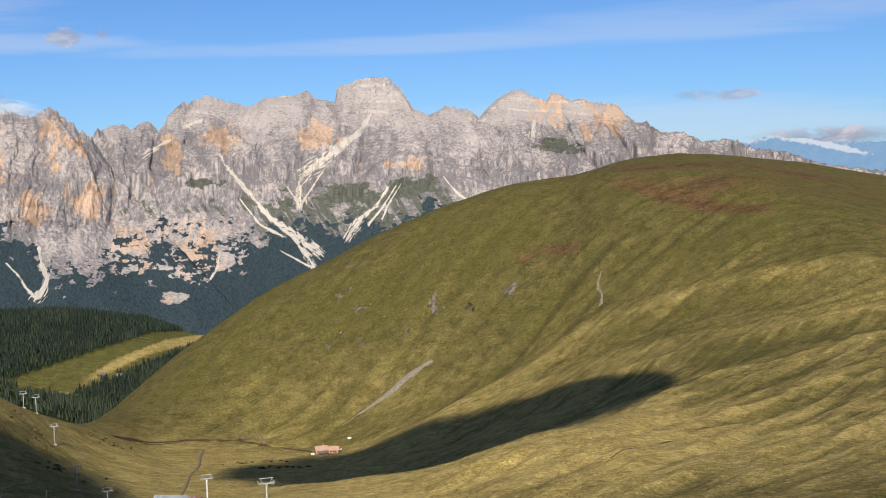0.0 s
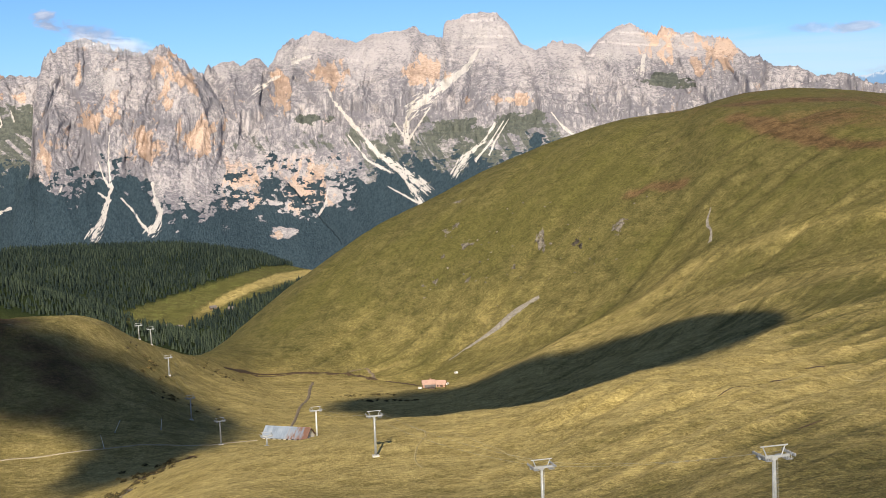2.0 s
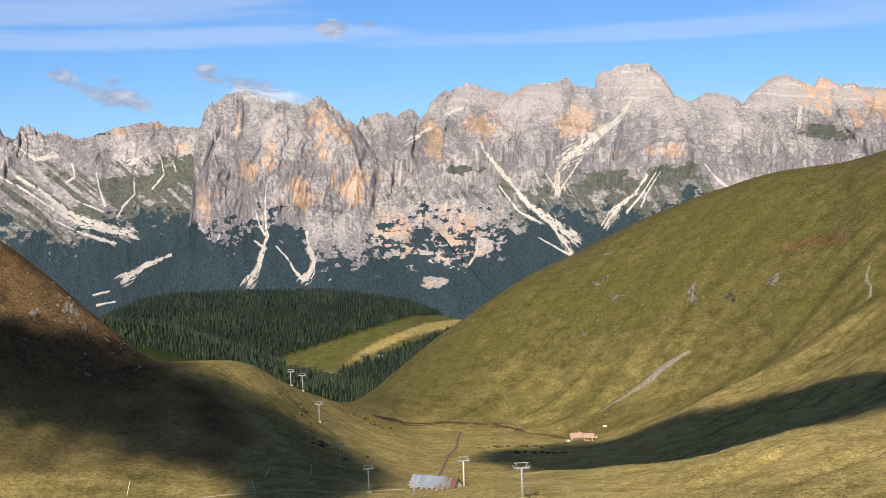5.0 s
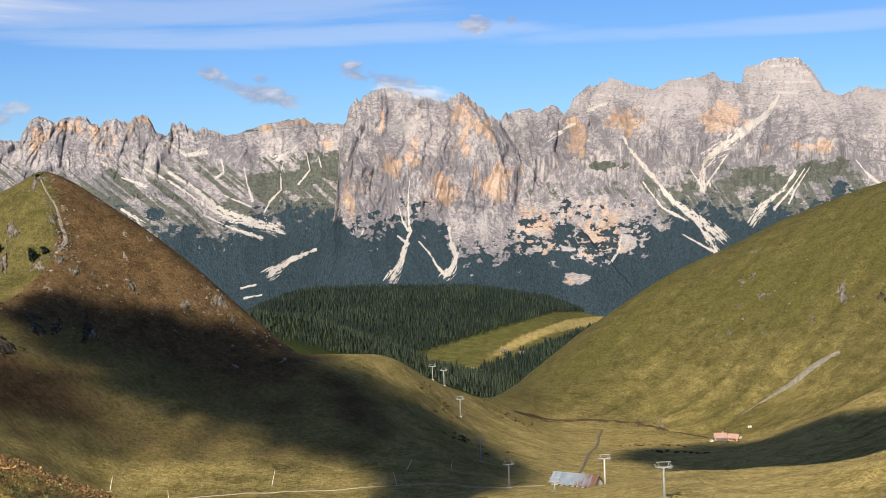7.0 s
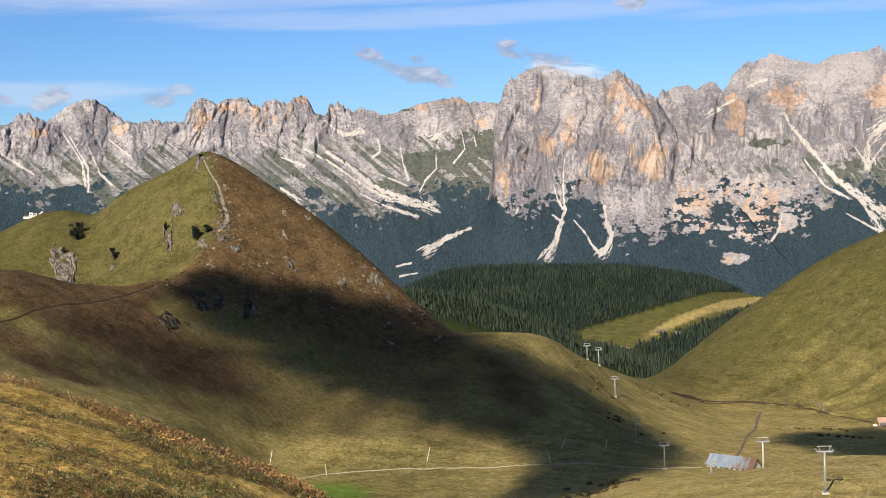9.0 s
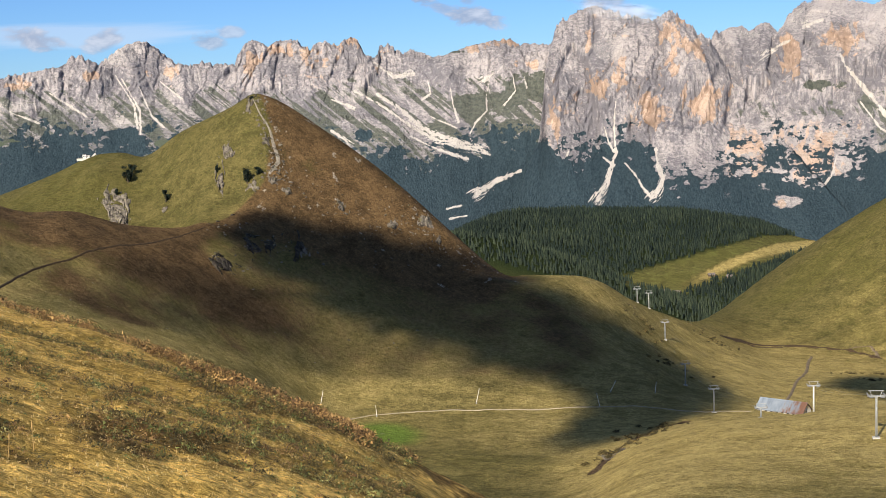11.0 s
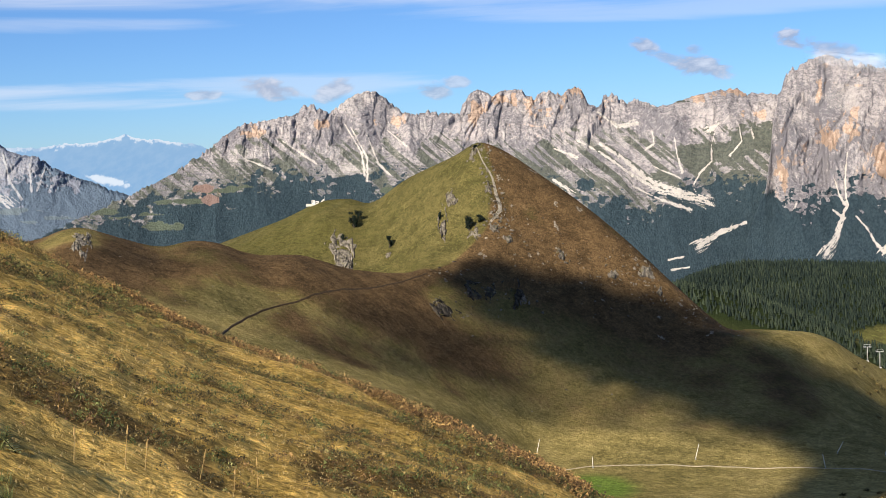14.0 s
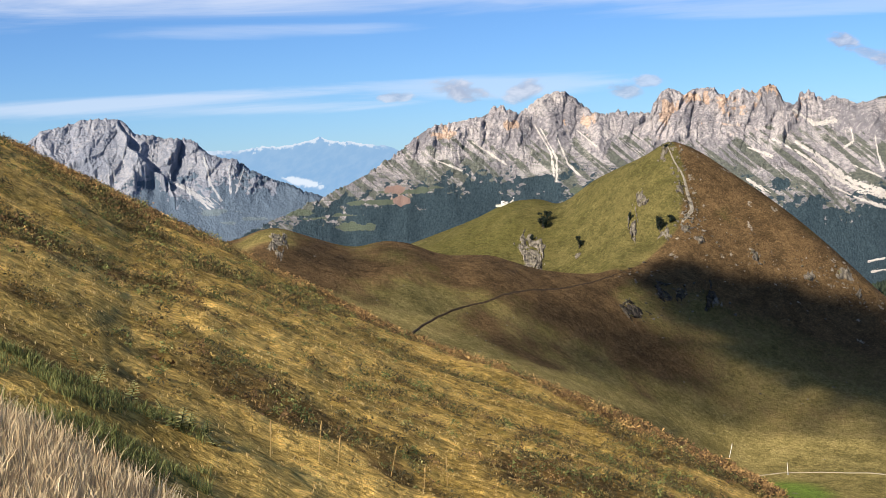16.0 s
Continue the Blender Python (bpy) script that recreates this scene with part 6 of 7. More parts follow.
def mountain_hut():
    """A white hut with a flat-roofed lookout, a sun terrace and a stepped wall that climbs the knoll."""
    root = new("mountain_hut")
    root.matrix_world = Matrix.Translation(place(-40.05, 846)) @ Matrix.Rotation(radians(38), 4, "Z") @ Matrix.Scale(0.62, 4)
    bm = bmesh.new()
    box(bm, (13, 6, 2.0), (-1.0, 0, -0.2))
    box(bm, (13.4, 6.4, 0.25), (-1.0, 0, 0.9))
    part("terrace", bm, PLASTER, root, "pale masonry sun terrace")
    for x, y, wide, deep, tall, panes in ((-0.4, 0.8, 3.4, 3.6, 3.6, 2), (3.4, 1.2, 3.0, 3.2, 2.6, 2)):
        bm = bmesh.new()
        box(bm, (wide, deep, tall), (x, y, 1.0 + tall / 2))
        wall = part("wall", bm, WHITE_PAINT, root)
        for k in range(panes):
            px = x + (k - (panes - 1) / 2) * 1.3
            bm = bmesh.new()
            box(bm, (0.8, 0.08, 1.1), (px, y - deep / 2 - 0.02, 1.0 + tall * 0.55))
            part("window", bm, GLASS, wall)
        bm = bmesh.new()
        box(bm, (wide + 0.5, deep + 0.5, 0.22), (x, y, 1.1 + tall))
        part("roof", bm, TILE, root)
    bm = bmesh.new()
    for k in range(5):
        box(bm, (1.1, 0.5, 1.2 + 0.1 * k), (5.6 + 1.0 * k, 1.6 + 0.5 * k, 1.0 + 0.9 * k))
    part("stair_wall", bm, PLASTER, root)
    bm = bmesh.new()
    tube(bm, (10.6, 4.2, 3.0), (10.6, 4.2, 8.0), 0.09, 0.05, 8)
    box(bm, (0.9, 0.1, 0.5), (10.6, 4.2, 7.4))
    part("mast", bm, WHITE_PAINT, root)
    bm = bmesh.new()
    for k in range(10):
        tube(bm, (-7.2 + 1.38 * k, -3.0, 1.0), (-7.2 + 1.38 * k, -3.0, 2.0), 0.05, 0.05, 6)
    tube(bm, (-7.2, -3.0, 2.0), (5.2, -3.0, 2.0), 0.06, 0.06, 6)
    part("railing", bm, STEEL, root)
    return tagged(root, "white mountain hut with a walled sun terrace on the ridge", "building")


mountain_hut()


def snow_lance(bearing, away, lean_right, tall):
    """A slim snow-making lance leaning over the piste."""
    root = new("snow_lance")
    root.matrix_world = Matrix.Translation(place(bearing, away)) @ Matrix.Rotation(-radians(bearing), 4, "Z")
    bm = bmesh.new()
    tube(bm, (0, 0, -0.1), (0, 0, 0.7), 0.28, 0.24, 10)
    part("hydrant", bm, DARK_STEEL, root)
    bm = bmesh.new()
    tip = Vector((lean_right * tall, 0, tall))
    tube(bm, (0, 0, 0.5), tip, 0.12, 0.08, 8)
    part("pole", bm, WHITE_PAINT, root)
    bm = bmesh.new()
    tube(bm, tip, tip + Vector((lean_right * 0.5, 0, 0.45)), 0.13, 0.09, 8)
    part("nozzle", bm, STEEL, root)
    return tagged(root, "slim pale snow-making lance leaning beside the valley path", "snow lance", "snow lances")


for b, d, s, h in ((-30.99, 568, 0.2, 6.0), (-28.63, 551, -0.05, 4.5), (-24.34, 573, 0.22, 6.2), (-19.09, 566, -0.18, 5.6), (-18.61, 592, 0.45, 4.8), (-16.74, 600, 0.12, 4.6)):
    snow_lance(b, d, s, h)


# ---- rocks ----
def crag_material(name, low, high):
    mat, N = material(name)
    pos = N.add("ShaderNodeNewGeometry").outputs["Position"]
    tall = N.scaled(pos, 1, 1, 0.5)
    n = N.math("ADD", N.math("MULTIPLY", N.noise(tall, 0.35, 5, 0.65), 0.6), N.math("MULTIPLY", N.noise(pos, 2.5, 4, 0.65), 0.4))
    c = N.mix(N.ramp(n, 0.38, 0.62), low, high)
    c = N.mix(N.ramp(N.noise(pos, 0.5, 4, 0.6), 0.55, 0.68, 0.0, 0.7), c, (0.14, 0.13, 0.05))
    N.surface(c, 0.95, n, 0.7, 0.4, spec=0.1)
    return mat


CRAG = crag_material("lichened_rock", (0.040, 0.035, 0.030), (0.24, 0.212, 0.178))
# copy of the crag rock with shade put into its colour
SHADE_DARKENED_CRAG = crag_material("shade_darkened_rock", (0.010, 0.009, 0.008), (0.085, 0.072, 0.06))


def outcrop(bearing, away, wide, high, seed, label, mat):
    """A crag that breaks out of a slope: a bulge of split upright blocks, ragged at its rim and sunk into the turf."""
    slope = max(0.25, abs(height(bearing, away + 6) - height(bearing, away - 6)) / 12)
    deep = high / slope
    n = 40
    s, t = np.meshgrid(np.linspace(-1, 1, n), np.linspace(-1, 1, n))
    u, h = s * wide * 0.5, t * high * 0.5
    size = min(wide, high)
    rag = fbm(u / (0.35 * wide) + seed, h / (0.35 * high), 4, 0.62, seed)
    rel = sum(k * pillars(u + 0.3 * h + 50 * seed, h, w * size, 1.7, seed + i)[0] for i, (w, k) in enumerate(((0.34, 0.75), (0.14, 0.8), (0.06, 0.8))))
    mask = np.clip((0.66 - np.hypot(s, t) + 1.2 * rag) / 0.35, 0, 1)
    push = mask * ((0.05 if size > 11 else 0.15) * size + 0.55 * rel) - (1 - mask) * min(0.9, 0.2 * size)
    out = np.array((-math.sin(radians(bearing)), -math.cos(radians(bearing)), 0.55)) / 1.14
    s2 = s + 0.3 * fbm(s * 1.4 + seed, t * 1.4, 2, 0.5, seed + 7)
    at = np.array([[tuple(place(bearing + math.degrees(0.5 * a * wide / away), away + 0.5 * c * deep)) for a, c in zip(ra, rc)] for ra, rc in zip(s2, t)])
    ob = grid_mesh("rock_outcrop", at + out * push[..., None], [mat])
    ob.data.polygons.foreach_set("use_smooth", [False] * len(ob.data.polygons))
    return tagged(ob, label, "rock", "rock outcrops")


k = 0
for b, d, w, h, n, label in (
    (-4.44, 1148, 12, 9, 26, "grey rock outcrop on the green hillside"), (-4.0, 1152, 8, 6, 14, "grey rock outcrop on the green hillside"), (-3.57, 1122, 13, 7, 24, "grey rock outcrop on the green hillside"), (-0.46, 1082, 8, 18, 34, "tall narrow rock rib on the green hillside"), (1.09, 1060, 14, 9, 26, "dark rock outcrop on the green hillside"), (2.82, 1054, 15, 12, 34, "grey rock outcrop on the green hillside"), (-4.59, 1116, 5, 5, 9, "small rock outcrop on the green hillside"), (-4.99, 1092, 7, 6, 12, "small rock outcrop on the green hillside"), (-5.47, 1090, 4, 3, 7, "small rock outcrop on the green hillside"), (-3.87, 1191, 10, 3, 10, "low rock band on the green hillside"), (-1.64, 1068, 6, 5, 9, "small rock outcrop on the green hillside"), (-3.56, 1076, 9, 4, 9, "small rock outcrop on the green hillside"),
    (-33.58, 686, 20, 12, 40, "dark craggy rocks coloured darker for the shaded hillside"), (-32.75, 690, 13, 11, 26, "dark craggy rocks coloured darker for the shaded hillside"), (-31.7, 694, 10, 14, 22, "dark craggy rocks coloured darker for the shaded hillside"), (-34.8, 655, 17, 9, 30, "dark craggy rocks coloured darker for the shaded hillside"), (-31.35, 697, 8, 8, 14, "scattered rocks in brown heath"), (-29.72, 738, 9, 9, 18, "scattered rocks in brown heath"), (-27.61, 739, 8, 8, 16, "scattered rocks in brown heath"), (-26.3, 750, 17, 17, 34, "grey rocks along the edge of the heath ridge"), (-25.7, 740, 8, 8, 18, "grey rocks along the edge of the heath ridge"), (-31.94, 737, 9, 9, 22, "pale rocks beside the ridge path"), (-32.5, 741, 8, 8, 22, "pale rocks beside the ridge path"), (-32.7, 762, 7, 10, 16, "pale rocks beside the ridge path"),
    (-38.95, 772, 25, 28, 90, "steep grey cliff breaking out of the green ridge"), (-34.68, 750, 9, 24, 26, "narrow grey rock rib on the green slope"), (-34.3, 765, 8, 16, 16, "narrow grey rock rib on the green slope"), (-33.31, 785, 9, 13, 20, "pale rocks at the hill summit"), (-33.4, 739, 12, 15, 22, "grey rocks under the dark bush"), (-37.02, 758, 6, 4, 8, "small stones below the bush"),
    (-49.6, 588, 12, 16, 70, "rugged grey rock face at the end of the saddle"), (-49.3, 600, 6, 10, 20, "rugged grey rock face at the end of the saddle"),
    (-33.7, 41.5, 1.6, 0.5, 5, "grey rocks on the edge of the near slope"), (-34.6, 42.5, 1.2, 0.4, 5, "grey rocks on the edge of the near slope"),
    (-28.87, 515, 3, 1, 5, "pale boulders on the green piste"), (-28.4, 510, 3.5, 1, 6, "pale boulders on the green piste"), (-17.6, 470, 10, 4, 16, "rocks in the stream ravine"), (-18.6, 425, 10, 4, 16, "rocks in the stream ravine"),
):
    k += 1
    outcrop(b, d, (1.25 if b > -20 else 1.0) * w, (1.25 if b > -20 else 1.05) * h, k, label, SHADE_DARKENED_CRAG if label.startswith("dark") else CRAG)


def loose_stones(name, label, places, seed):
    """Loose stones of all sizes: bearing, distance, spread across and along, count, size."""
    rnd = random.Random(seed)
    V, F, n = [], [], 0
    for b0, d0, across, along, count, big in places:
        for _ in range(count):
            b = b0 + math.degrees(rnd.gauss(0, 0.5) * across / d0)
            p = place(b, d0 + rnd.gauss(0, 0.5) * along)
            s = big * rnd.uniform(0.3, 1.0) ** 1.5
            bm = bmesh.new()
            pts = [bm.verts.new((rnd.gauss(0, 0.5) * s, rnd.gauss(0, 0.5) * s, rnd.gauss(0.1, 0.4) * s)) for _ in range(9)]
            hull = bmesh.ops.convex_hull(bm, input=pts)
            keep = [f for f in bm.faces if len(f.verts) == 3]
            for f in keep:
                base = len(V)
                V += [tuple(p + v.co) for v in f.verts]
                F.append((base, base + 1, base + 2))
            bm.free()
    return tagged(raw_mesh(name, V, F, CRAG), label, "stones", kind="stuff")


def raw_mesh(name, verts, faces, mat, attrs=None, parent=None):
    me = bpy.data.meshes.new(name)
    verts, faces = np.asarray(verts, np.float32), np.asarray(faces, np.int32)
    n = faces.shape[1]
    me.vertices.add(len(verts))
    me.vertices.foreach_set("co", verts.reshape(-1))
    me.loops.add(faces.size)
    me.loops.foreach_set("vertex_index", faces.reshape(-1))
    me.polygons.add(len(faces))
    me.polygons.foreach_set("loop_start", np.arange(0, faces.size, n, dtype=np.int32))
    me.update(calc_edges=True)
    for key, values in (attrs or {}).items():
        me.attributes.new(key, "FLOAT", "POINT").data.foreach_set("value", np.asarray(values, np.float32))
    me.materials.append(mat)
    ob = new(name, me)
    if parent is not None:
        ob.parent = parent
    return ob


loose_stones("loose_stones", "loose grey stones strewn along the ridge and the heath slope", (
    (-33.1, 786, 5, 8, 40, 1.3), (-32.7, 772, 4, 12, 50, 1.2), (-32.4, 758, 5, 12, 70, 1.3), (-32.4, 746, 9, 8, 80, 1.5),
    (-30.5, 735, 30, 25, 70, 1.0), (-28.0, 735, 25, 25, 70, 1.0), (-26.3, 745, 12, 20, 60, 1.4), (-24.6, 735, 14, 15, 40, 1.0),
    (-33.5, 690, 25, 20, 60, 1.4), (-35.0, 655, 18, 12, 30, 1.2), (-28.0, 640, 60, 50, 40, 0.8), (-40.0, 560, 70, 40, 40, 0.7), (-3.0, 1090, 60, 60, 50, 1.6), (2.0, 1050, 50, 40, 40, 1.5)), 17)

# ---- trees ----
def needle_material():
    mat, N = material("spruce_needles")
    pos = N.add("ShaderNodeNewGeometry").outputs["Position"]
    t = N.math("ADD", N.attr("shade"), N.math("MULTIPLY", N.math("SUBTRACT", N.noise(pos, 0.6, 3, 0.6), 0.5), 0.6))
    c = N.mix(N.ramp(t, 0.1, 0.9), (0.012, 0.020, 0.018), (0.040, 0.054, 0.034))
    N.surface(c, 0.9, spec=0.1)
    return mat


NEEDLES = needle_material()
BARK = plain("bark", (0.05, 0.038, 0.028), (0.12, 0.09, 0.065), 3.0, 0.95)


def spruce_template(rng, tiers=4, sides=6):
    """A unit-high spruce: ragged drooping skirts of boughs round a spire."""
    v, f = [], []
    for k in range(tiers):
        z0, z1 = 0.06 + 0.80 * k / tiers, 0.06 + 0.80 * k / tiers + 1.15 / tiers + 0.05
        r = 0.20 * (1 - 0.82 * k / tiers)
        top = len(v)
        v.append((0, 0, min(z1, 1.0)))
        turn = rng.uniform(0, 6.28)
        for s in range(sides):
            a = turn + 6.283 * s / sides + rng.uniform(-0.2, 0.2)
            q = r * rng.uniform(0.65, 1.2) * (1.0 if s % 2 else 0.75)
            v.append((q * math.cos(a), q * math.sin(a), z0 + rng.uniform(-0.03, 0.04)))
        for s in range(sides):
            f.append((top, top + 1 + s, top + 1 + (s + 1) % sides))
    return np.array(v), np.array(f)


def forest():
    rng = np.random.default_rng(12)
    templates = [spruce_template(rng) for _ in range(8)]
    weight = attrs["wood"][:-1] * (line[:-1] > 9.9) * (line[:-1] < 11.12) * (bear[:-1] > -27) * (bear[:-1] < -9)
    area = weight * np.diff(dist, axis=0) * dist[:-1]
    pick = rng.choice(area.size, 17500, p=(area / area.sum()).reshape(-1))
    i, j = np.unravel_index(pick, area.shape)
    fi, fj = rng.random(len(i))[:, None], rng.random(len(i))[:, None]
    j2 = np.minimum(j + 1, co.shape[1] - 1)
    at = (co[i, j] * (1 - fi) + co[i + 1, j] * fi) * (1 - fj) + (co[i, j2] * (1 - fi) + co[i + 1, j2] * fi) * fj
    V, F, S, n = [], [], [], 0
    clump = fbm(at[:, 0] * 0.012, at[:, 1] * 0.012, 3, 0.5, 61)
    for k, p in enumerate(at):
        tv, tf = templates[k % 8]
        tall = rng.uniform(4.5, 10.5) * (1 + 0.25 * clump[k])
        wide = tall ** 0.5 * 2.7 * rng.uniform(1.1, 1.8)
        a = rng.uniform(0, 6.28)
        c, s = math.cos(a), math.sin(a)
        x, y = tv[:, 0] * c - tv[:, 1] * s, tv[:, 0] * s + tv[:, 1] * c
        V.append(np.stack([p[0] + x * wide, p[1] + y * wide, p[2] - 0.4 + tv[:, 2] * tall], 1))
        F.append(tf + n)
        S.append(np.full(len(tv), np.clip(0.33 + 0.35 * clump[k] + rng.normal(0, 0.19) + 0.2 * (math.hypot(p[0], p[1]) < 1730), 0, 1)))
        n += len(tv)
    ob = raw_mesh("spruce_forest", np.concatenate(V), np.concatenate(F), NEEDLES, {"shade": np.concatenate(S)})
    tagged(ob, "dense dark green spruce forest covering the hills beyond the valley", "forest", kind="stuff")


forest()


def bush_tree(bearing, away, tall, wide, seed, label):
    """A small mountain pine: forked trunk and a ragged crown of needle clumps."""
    wide = 0.72 * wide
    rng = np.random.default_rng(seed)
    root = new("pine_tree")
    root.matrix_world = Matrix.Translation(place(bearing, away, -0.3))
    bm = bmesh.new()
    tube(bm, (0, 0, 0), (0.1, 0, tall * 0.55), 0.04 * tall, 0.02 * tall, 8)
    for k in range(6):
        a = rng.uniform(0, 6.28)
        z = tall * rng.uniform(0.2, 0.55)
        tube(bm, (0.05, 0, z), (0.4 * wide * math.cos(a), 0.4 * wide * math.sin(a), z + 0.2 * tall), 0.016 * tall, 0.006 * tall, 6)
    part("trunk", bm, BARK, root)
    m = 520
    d = rng.normal(size=(m, 3))
    d /= np.linalg.norm(d, axis=1)[:, None]
    lobes = rng.normal(0, 0.2, size=(9, 3)) * (wide, wide, tall * 1.1) + (0, 0, tall * 0.55)
    c = lobes[rng.integers(0, 9, m)] + d * rng.uniform(0.5, 1.0, m)[:, None] * (wide * 0.26, wide * 0.26, tall * 0.2)
    c[:, 2] = np.clip(c[:, 2], 0.3, tall)
    V, F = [], []
    for k in range(m):
        q = rng.normal(size=(4, 3)) * 0.075 * wide
        V.append(c[k] + q)
        F += [(4 * k, 4 * k + 1, 4 * k + 2), (4 * k, 4 * k + 2, 4 * k + 3), (4 * k + 1, 4 * k + 2, 4 * k + 3)]
    raw_mesh("crown", np.concatenate(V), F, NEEDLES, {"shade": np.repeat(rng.uniform(0, 0.6, m), 4)}, root)
    return tagged(root, label, "tree", "mountain pines")


for b, d, h, w, s in ((-38.41, 797, 9, 7, 1), (-38.2, 805, 6, 5, 2), (-33.58, 741, 9, 5.5, 3), (-36.94, 763, 6.5, 4.5, 4), (-34.78, 756, 4, 3, 5), (-33.1, 744, 4, 5, 6), (-38.9, 784, 4, 3, 7), (-33.25, 788, 3, 3, 8)):
    bush_tree(b, d, h, w, s, "dark green mountain pine on the steep grassy hill")


# ---- plants on the near slope ----
def plant_material(name, ramp, gloss=0.85):
    mat, N = material(name)
    t = N.attr("shade")
    pos = N.add("ShaderNodeNewGeometry").outputs["Position"]
    t = N.math("ADD", t, N.math("MULTIPLY", N.math("SUBTRACT", N.noise(pos, 9.0, 2, 0.5), 0.5), 0.3))
    c = N.mix(N.ramp(t, 0.0, 0.5), ramp[0], ramp[1])
    c = N.mix(N.ramp(t, 0.5, 1.0), c, ramp[2])
    bsdf = N.surface(c, gloss, spec=0.15)
    return mat


DRY_BLADE = plant_material("dry_grass_blades", ((0.30, 0.205, 0.085), (0.50, 0.37, 0.165), (0.68, 0.53, 0.28)))
TALL_BLADE = plant_material("pale_grass_blades", ((0.30, 0.21, 0.125), (0.48, 0.37, 0.23), (0.64, 0.53, 0.37)))
SHRUB_LEAF = plant_material("heath_leaves", ((0.042, 0.036, 0.018), (0.17, 0.13, 0.052), (0.50, 0.35, 0.12)))
HERB_LEAF = plant_material("herb_leaves", ((0.055, 0.068, 0.024), (0.16, 0.175, 0.06), (0.46, 0.43, 0.18)))
HEATHER = plant_material("heather_leaves", ((0.075, 0.045, 0.024), (0.23, 0.14, 0.06), (0.46, 0.30, 0.12)))


def near_points(rng, count, nearest, farthest, low=-62.5, high=-27.0, power=1.0):
    """Random places on the near slope, denser close by as power grows."""
    b = rng.uniform(low, high, count)
    u = rng.random(count) ** power
    d = nearest + (farthest - nearest) * u
    lip = np.interp(b, columns, dist[SEGMENT_ROWS[0]])
    d = np.minimum(d, lip * 1.12)
    col = np.searchsorted(columns, b)
    z = np.array([np.interp(dd, dist[:, c], co[:, c, 2]) for dd, c in zip(d, col)])
    x, y = d * np.sin(np.radians(b)), d * np.cos(np.radians(b))
    return np.stack([x, y, z], 1), d


def blades(name, label, pts, tall, lean, wide, per, rng, mat, shade):
    """Tufts of narrow bent blades."""
    n = len(pts) * per
    root = np.repeat(pts, per, 0) + np.concatenate([rng.normal(0, 0.05, (n, 2)), np.zeros((n, 1))], 1) * np.repeat(tall, per)[:, None] * 3
    h = np.repeat(tall, per) * rng.uniform(0.5, 1.15, n)
    a = rng.uniform(0, 6.283, n)
    side = np.stack([np.cos(a), np.sin(a), 0 * a], 1) * (np.repeat(wide, per) * rng.uniform(0.6, 1.3, n))[:, None]
    bend = rng.normal(0, 1, (n, 2)) * lean * h[:, None]
    mid = root + np.concatenate([bend * 0.35, (h * 0.6)[:, None]], 1)
    tip = root + np.concatenate([bend, h[:, None]], 1)
    root = root - (0, 0, 0.03)
    V = np.stack([root - side, root + side, mid + side * 0.7, mid - side * 0.7, tip], 1).reshape(-1, 3)
    k = np.arange(n)[:, None] * 5
    F = np.concatenate([k + (0, 1, 2), k + (0, 2, 3), k + (3, 2, 4)])
    s = np.repeat(np.clip(np.repeat(shade, per) + rng.normal(0, 0.16, n), 0, 1), 5) * np.tile((0.75, 0.75, 1, 1, 1.1), n)
    ob = raw_mesh(name, V, F, mat, {"shade": s})
    return tagged(ob, label, "plants", kind="stuff")


def clumps(name, label, pts, size, per, rng, mat, shade, flat=0.55, leaf=0.05):
    """Low shrubs: cushions of many small leaves."""
    n = len(pts) * per
    d = rng.normal(size=(n, 3))
    d /= np.linalg.norm(d, axis=1)[:, None]
    d[:, 2] = np.abs(d[:, 2])
    s = np.repeat(size, per)
    c = np.repeat(pts, per, 0) + d * (rng.uniform(0.55, 1.0, n) * s)[:, None] * (1, 1, flat)
    q = rng.normal(size=(n, 3, 3)) * (leaf * s + 0.004)[:, None, None]
    V = (c[:, None, :] + q).reshape(-1, 3)
    F = np.arange(3 * n).reshape(-1, 3)
    sh = np.clip(np.repeat(shade, per) + rng.normal(0, 0.18, n), 0, 1)
    ob = raw_mesh(name, V, F, mat, {"shade": np.repeat(sh, 3)})
    return tagged(ob, label, "plants", kind="stuff")


rng = np.random.default_rng(33)
pts, d = near_points(rng, 50000, 7.0, 68.0, power=0.8)
patchy = fbm(pts[:, 0] * 0.25, pts[:, 1] * 0.25, 4, 0.6, 71)
blades("dry_grass", "golden dry grass tufts covering the near hillside", pts, rng.uniform(0.012, 0.036, len(pts)) * (0.8 + d / 60), 0.5, rng.uniform(0.002, 0.004, len(pts)) * (0.6 + d / 40), 4, rng, DRY_BLADE, np.clip(0.3 + 0.55 * patchy, 0, 1))
pts, d = near_points(rng, 7000, 5.4, 9.6, low=-63.0, high=-50.0, power=0.9)
keep = d < 7.0 + 1.0 * fbm(pts[:, 0] * 0.6, pts[:, 1] * 0.6, 3, 0.5, 73) + 0.10 * (-56 - np.degrees(np.arctan2(pts[:, 0], pts[:, 1])))
pts = pts[keep]
blades("tall_grass", "tall pale dry grass with seed heads close by", pts, rng.uniform(0.08, 0.19, len(pts)), 0.3, rng.uniform(0.0018, 0.004, len(pts)), 9, rng, TALL_BLADE, rng.uniform(0.3, 0.9, len(pts)))
pts, d = near_points(rng, 30000, 10.5, 68.0, power=0.75)
patchy = scrub(np.degrees(np.arctan2(pts[:, 0], pts[:, 1])), d)
keep = (patchy > 0.05) | (rng.random(len(d)) < 0.16)
pts, patchy, d = pts[keep], np.clip(patchy[keep], -0.1, 0.4), d[keep]
kinds = rng.random(len(pts))
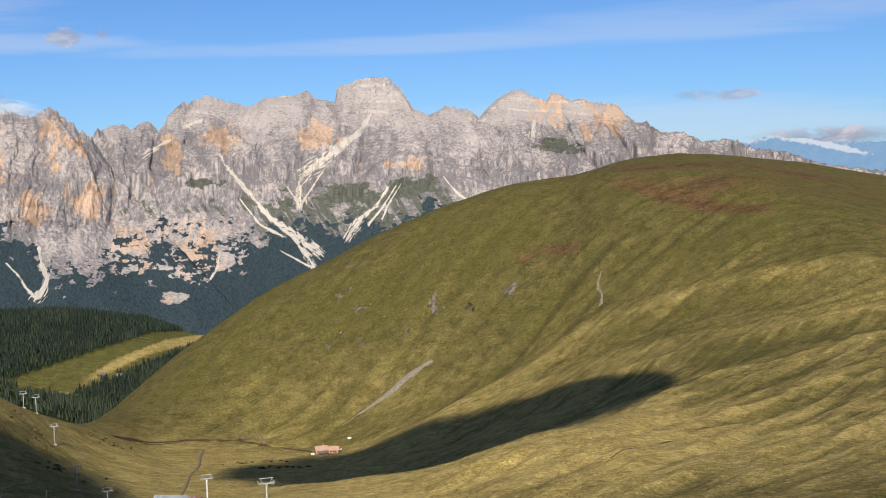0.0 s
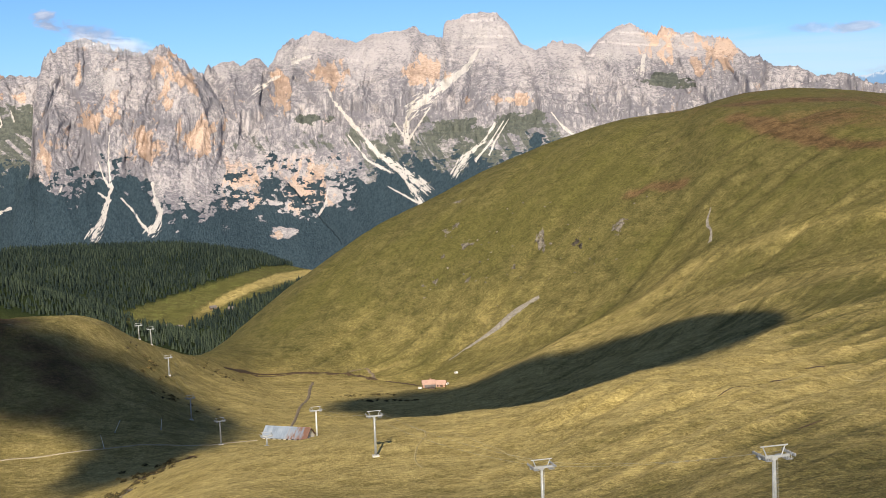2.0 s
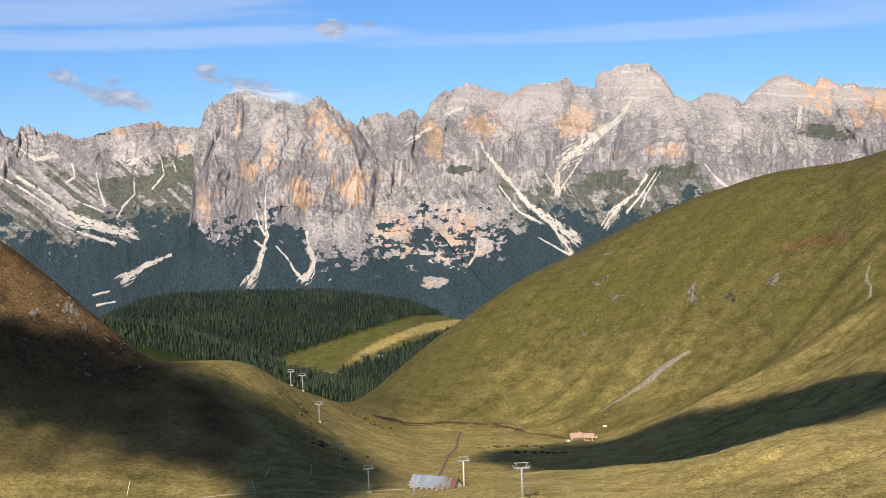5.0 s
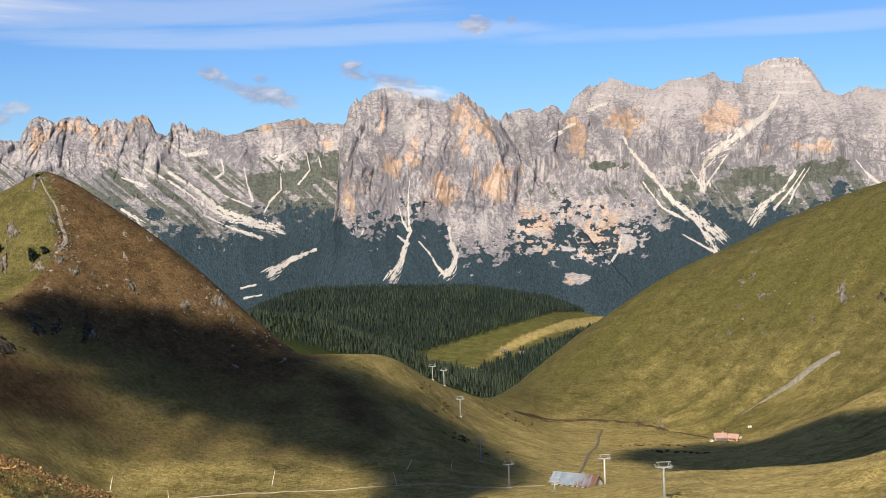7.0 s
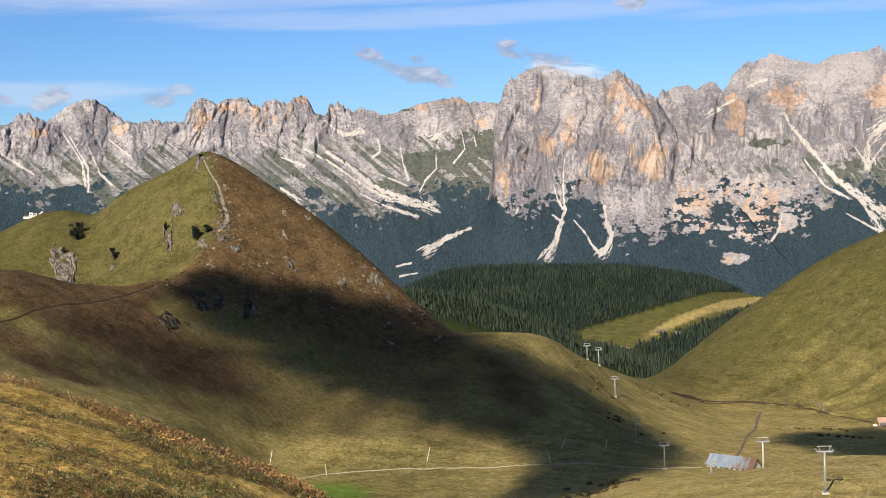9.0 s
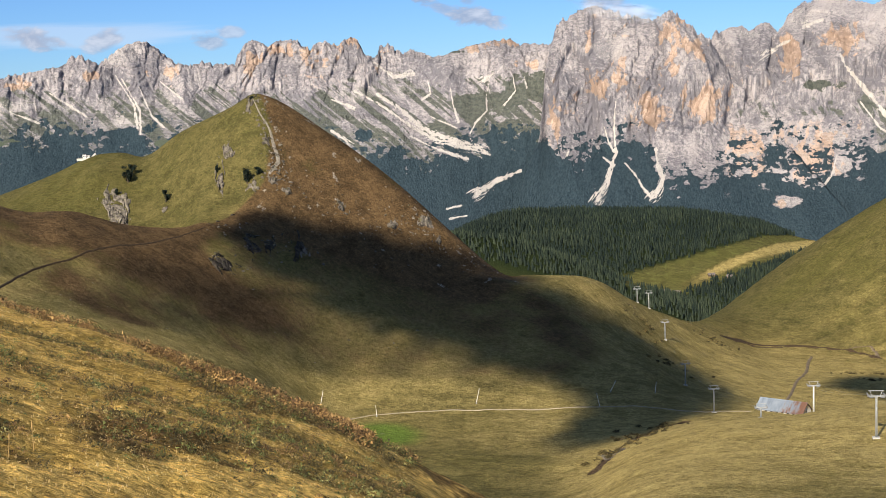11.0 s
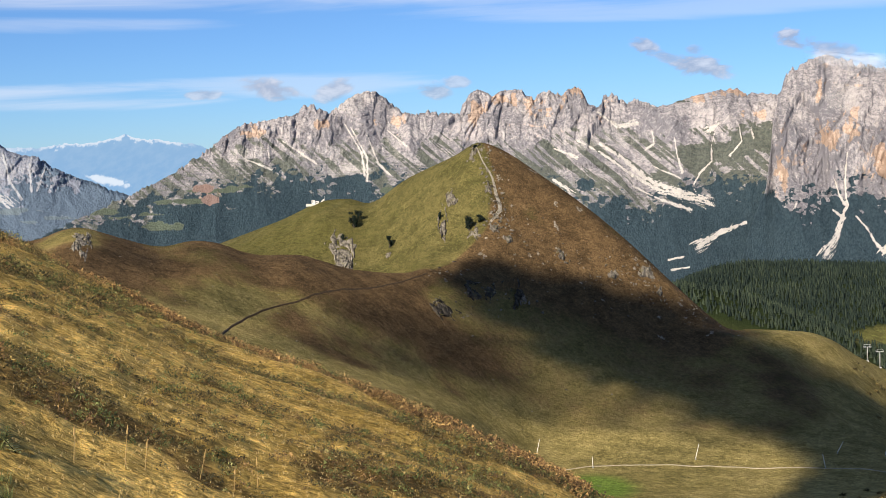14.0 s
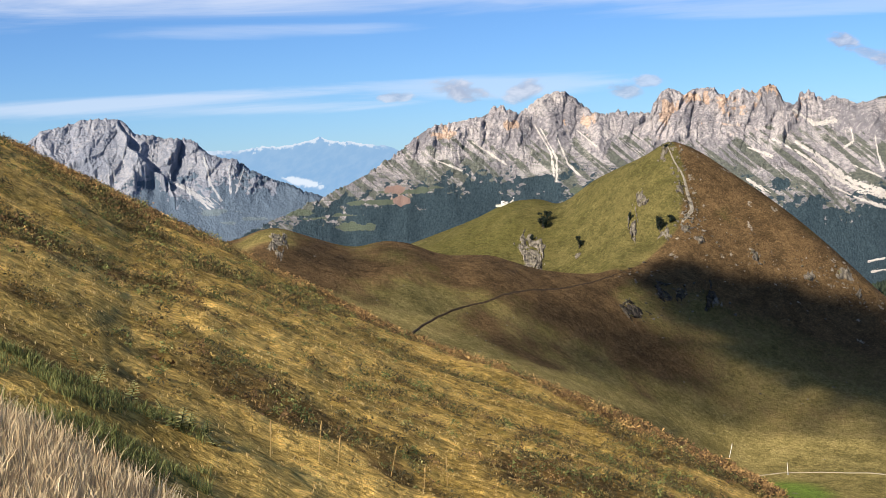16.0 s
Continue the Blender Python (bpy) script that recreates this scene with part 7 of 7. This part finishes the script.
for name, label, mat, low, high in (("heath_shrubs", "low dark brown and olive heath shrubs on the near hillside", SHRUB_LEAF, 0.0, 0.62), ("green_shrubs", "olive green bilberry shrubs on the near hillside", HERB_LEAF, 0.62, 0.86), ("rusty_shrubs", "rust-coloured dwarf shrubs on the near hillside", HEATHER, 0.86, 1.0)):
    some = (kinds >= low) & (kinds < high)
    clumps(name, label, pts[some], rng.uniform(0.05, 0.22, some.sum()) * (0.8 + 1.5 * patchy[some]) * (0.16 + d[some] / 32), 46, rng, mat, np.clip(rng.normal(0.16, 0.22, some.sum()), 0, 1), 0.9, 0.06)
pts, d = near_points(rng, 1500, 7.2, 9.4, low=-62.0, high=-52.5)
pts = pts[fbm(pts[:, 0] * 1.1, pts[:, 1] * 1.1, 3, 0.5, 85) > -0.1]
blades("green_herbs", "dark green grass and herbs behind the tall dry grass", pts, rng.uniform(0.04, 0.09, len(pts)), 0.7, rng.uniform(0.0015, 0.003, len(pts)), 9, rng, HERB_LEAF, rng.uniform(0.05, 0.6, len(pts)))


b = rng.uniform(-60.5, -29.0, 2600)
lip = np.interp(b, columns, dist[SEGMENT_ROWS[0]])
d = lip * (1.04 - 0.3 * rng.random(len(b)) ** 1.6)
pts = np.array([tuple(place(bb, dd)) for bb, dd in zip(b, d)])
clumps("heather", "reddish brown heather along the edge of the near slope", pts, rng.uniform(0.12, 0.46, len(b)), 76, rng, HEATHER, np.clip(rng.normal(0.38, 0.25, len(b)), 0, 1), 0.7, 0.055)

def valley_bushes():
    """Dark juniper bushes by the brook, in the ravine and on the spur."""
    spots = []
    for b0, d0, across, along, count in ((-8.2, 845, 25, 8, 22), (-7.4, 800, 16, 8, 12), (-6.2, 800, 12, 6, 8), (-14.2, 880, 14, 30, 26), (-18.4, 430, 10, 16, 26), (-17.4, 480, 10, 16, 24), (-16.2, 520, 10, 12, 16), (-17.2, 760, 14, 24, 24), (-16.2, 700, 20, 24, 16)):
        for _ in range(count):
            spots.append(tuple(place(b0 + math.degrees(rng.normal(0, 0.5) * across / d0), d0 + rng.normal(0, 0.5) * along)))
    spots = np.array(spots)
    clumps("juniper_bushes", "dark low juniper bushes by the brook and on the spur", spots, rng.uniform(0.5, 1.6, len(spots)), 70, rng, SHRUB_LEAF, np.clip(rng.normal(0.15, 0.15, len(spots)), 0, 1), 0.6, 0.2)


valley_bushes()


def herb_plant(bearing, away, tall, seed, pale):
    """An upright leafy herb: a stem with drooping leaves and a seed spike."""
    r = np.random.default_rng(seed)
    root = new("herb_plant")
    root.matrix_world = Matrix.Translation(place(bearing, away, -0.02))
    bm = bmesh.new()
    lean = Vector((r.normal(0, 0.06), r.normal(0, 0.06), tall))
    tube(bm, (0, 0, 0), lean, 0.004, 0.002, 6)
    part("stem", bm, HERB_LEAF, root)
    n = 26
    V, F, S = [], [], []
    for k in range(n):
        t = 0.25 + 0.75 * k / n
        a = 2.4 * k
        c = np.array(lean) * t
        long = tall * (0.42 * (1.15 - t) + 0.07)
        out = np.array((math.cos(a), math.sin(a), 0.25))
        side = np.array((-math.sin(a), math.cos(a), 0)) * long * 0.28
        V += [c, c + out * long * 0.5 + side, c + out * long + (0, 0, -0.2 * long), c + out * long * 0.5 - side]
        F.append((4 * k, 4 * k + 1, 4 * k + 2, 4 * k + 3))
        S += [pale * r.uniform(0.7, 1.1)] * 4
    raw_mesh("leaves", V, F, HERB_LEAF, {"shade": S}, root)
    return tagged(root, "yellow-green upright herb among the dry grass", "plant", "upright herbs")


for k, (b, d, h) in enumerate(((-53.9, 9.0, 0.17), (-53.65, 9.1, 0.18), (-53.3, 9.3, 0.14), (-54.6, 9.0, 0.13), (-55.6, 9.4, 0.17), (-57.0, 9.4, 0.15), (-52.6, 9.2, 0.14), (-54.2, 9.6, 0.12), (-52.1, 9.0, 0.13), (-57.6, 10.0, 0.14))):
    herb_plant(b, d, h, 200 + k, 0.95 if k % 3 else 0.6)


def dry_stalk(bearing, away, tall, seed):
    r = random.Random(seed)
    root = new("dry_stalk")
    root.matrix_world = Matrix.Translation(place(bearing, away, -0.02))
    bm = bmesh.new()
    tip = Vector((r.uniform(-0.25, 0.1) * tall, 0.05, tall))
    tube(bm, (0, 0, 0), tip * 0.6, 0.004, 0.003, 5)
    tube(bm, tip * 0.6, tip, 0.003, 0.002, 5)
    part("stem", bm, DRY_BLADE, root)
    bm = bmesh.new()
    tube(bm, tip, tip + tip.normalized() * 0.07, 0.009, 0.003, 6)
    part("seed_head", bm, DRY_BLADE, root)
    return tagged(root, "single pale dry grass stalk with a seed head", "plant", "dry stalks")


for k, (b, d, h) in enumerate(((-48.0, 10.4, 0.26), (-47.2, 10.6, 0.18), (-45.0, 11.2, 0.2), (-42.6, 11.8, 0.2), (-50.0, 9.8, 0.2), (-43.6, 11.4, 0.15))):
    dry_stalk(b, d, h, 300 + k)
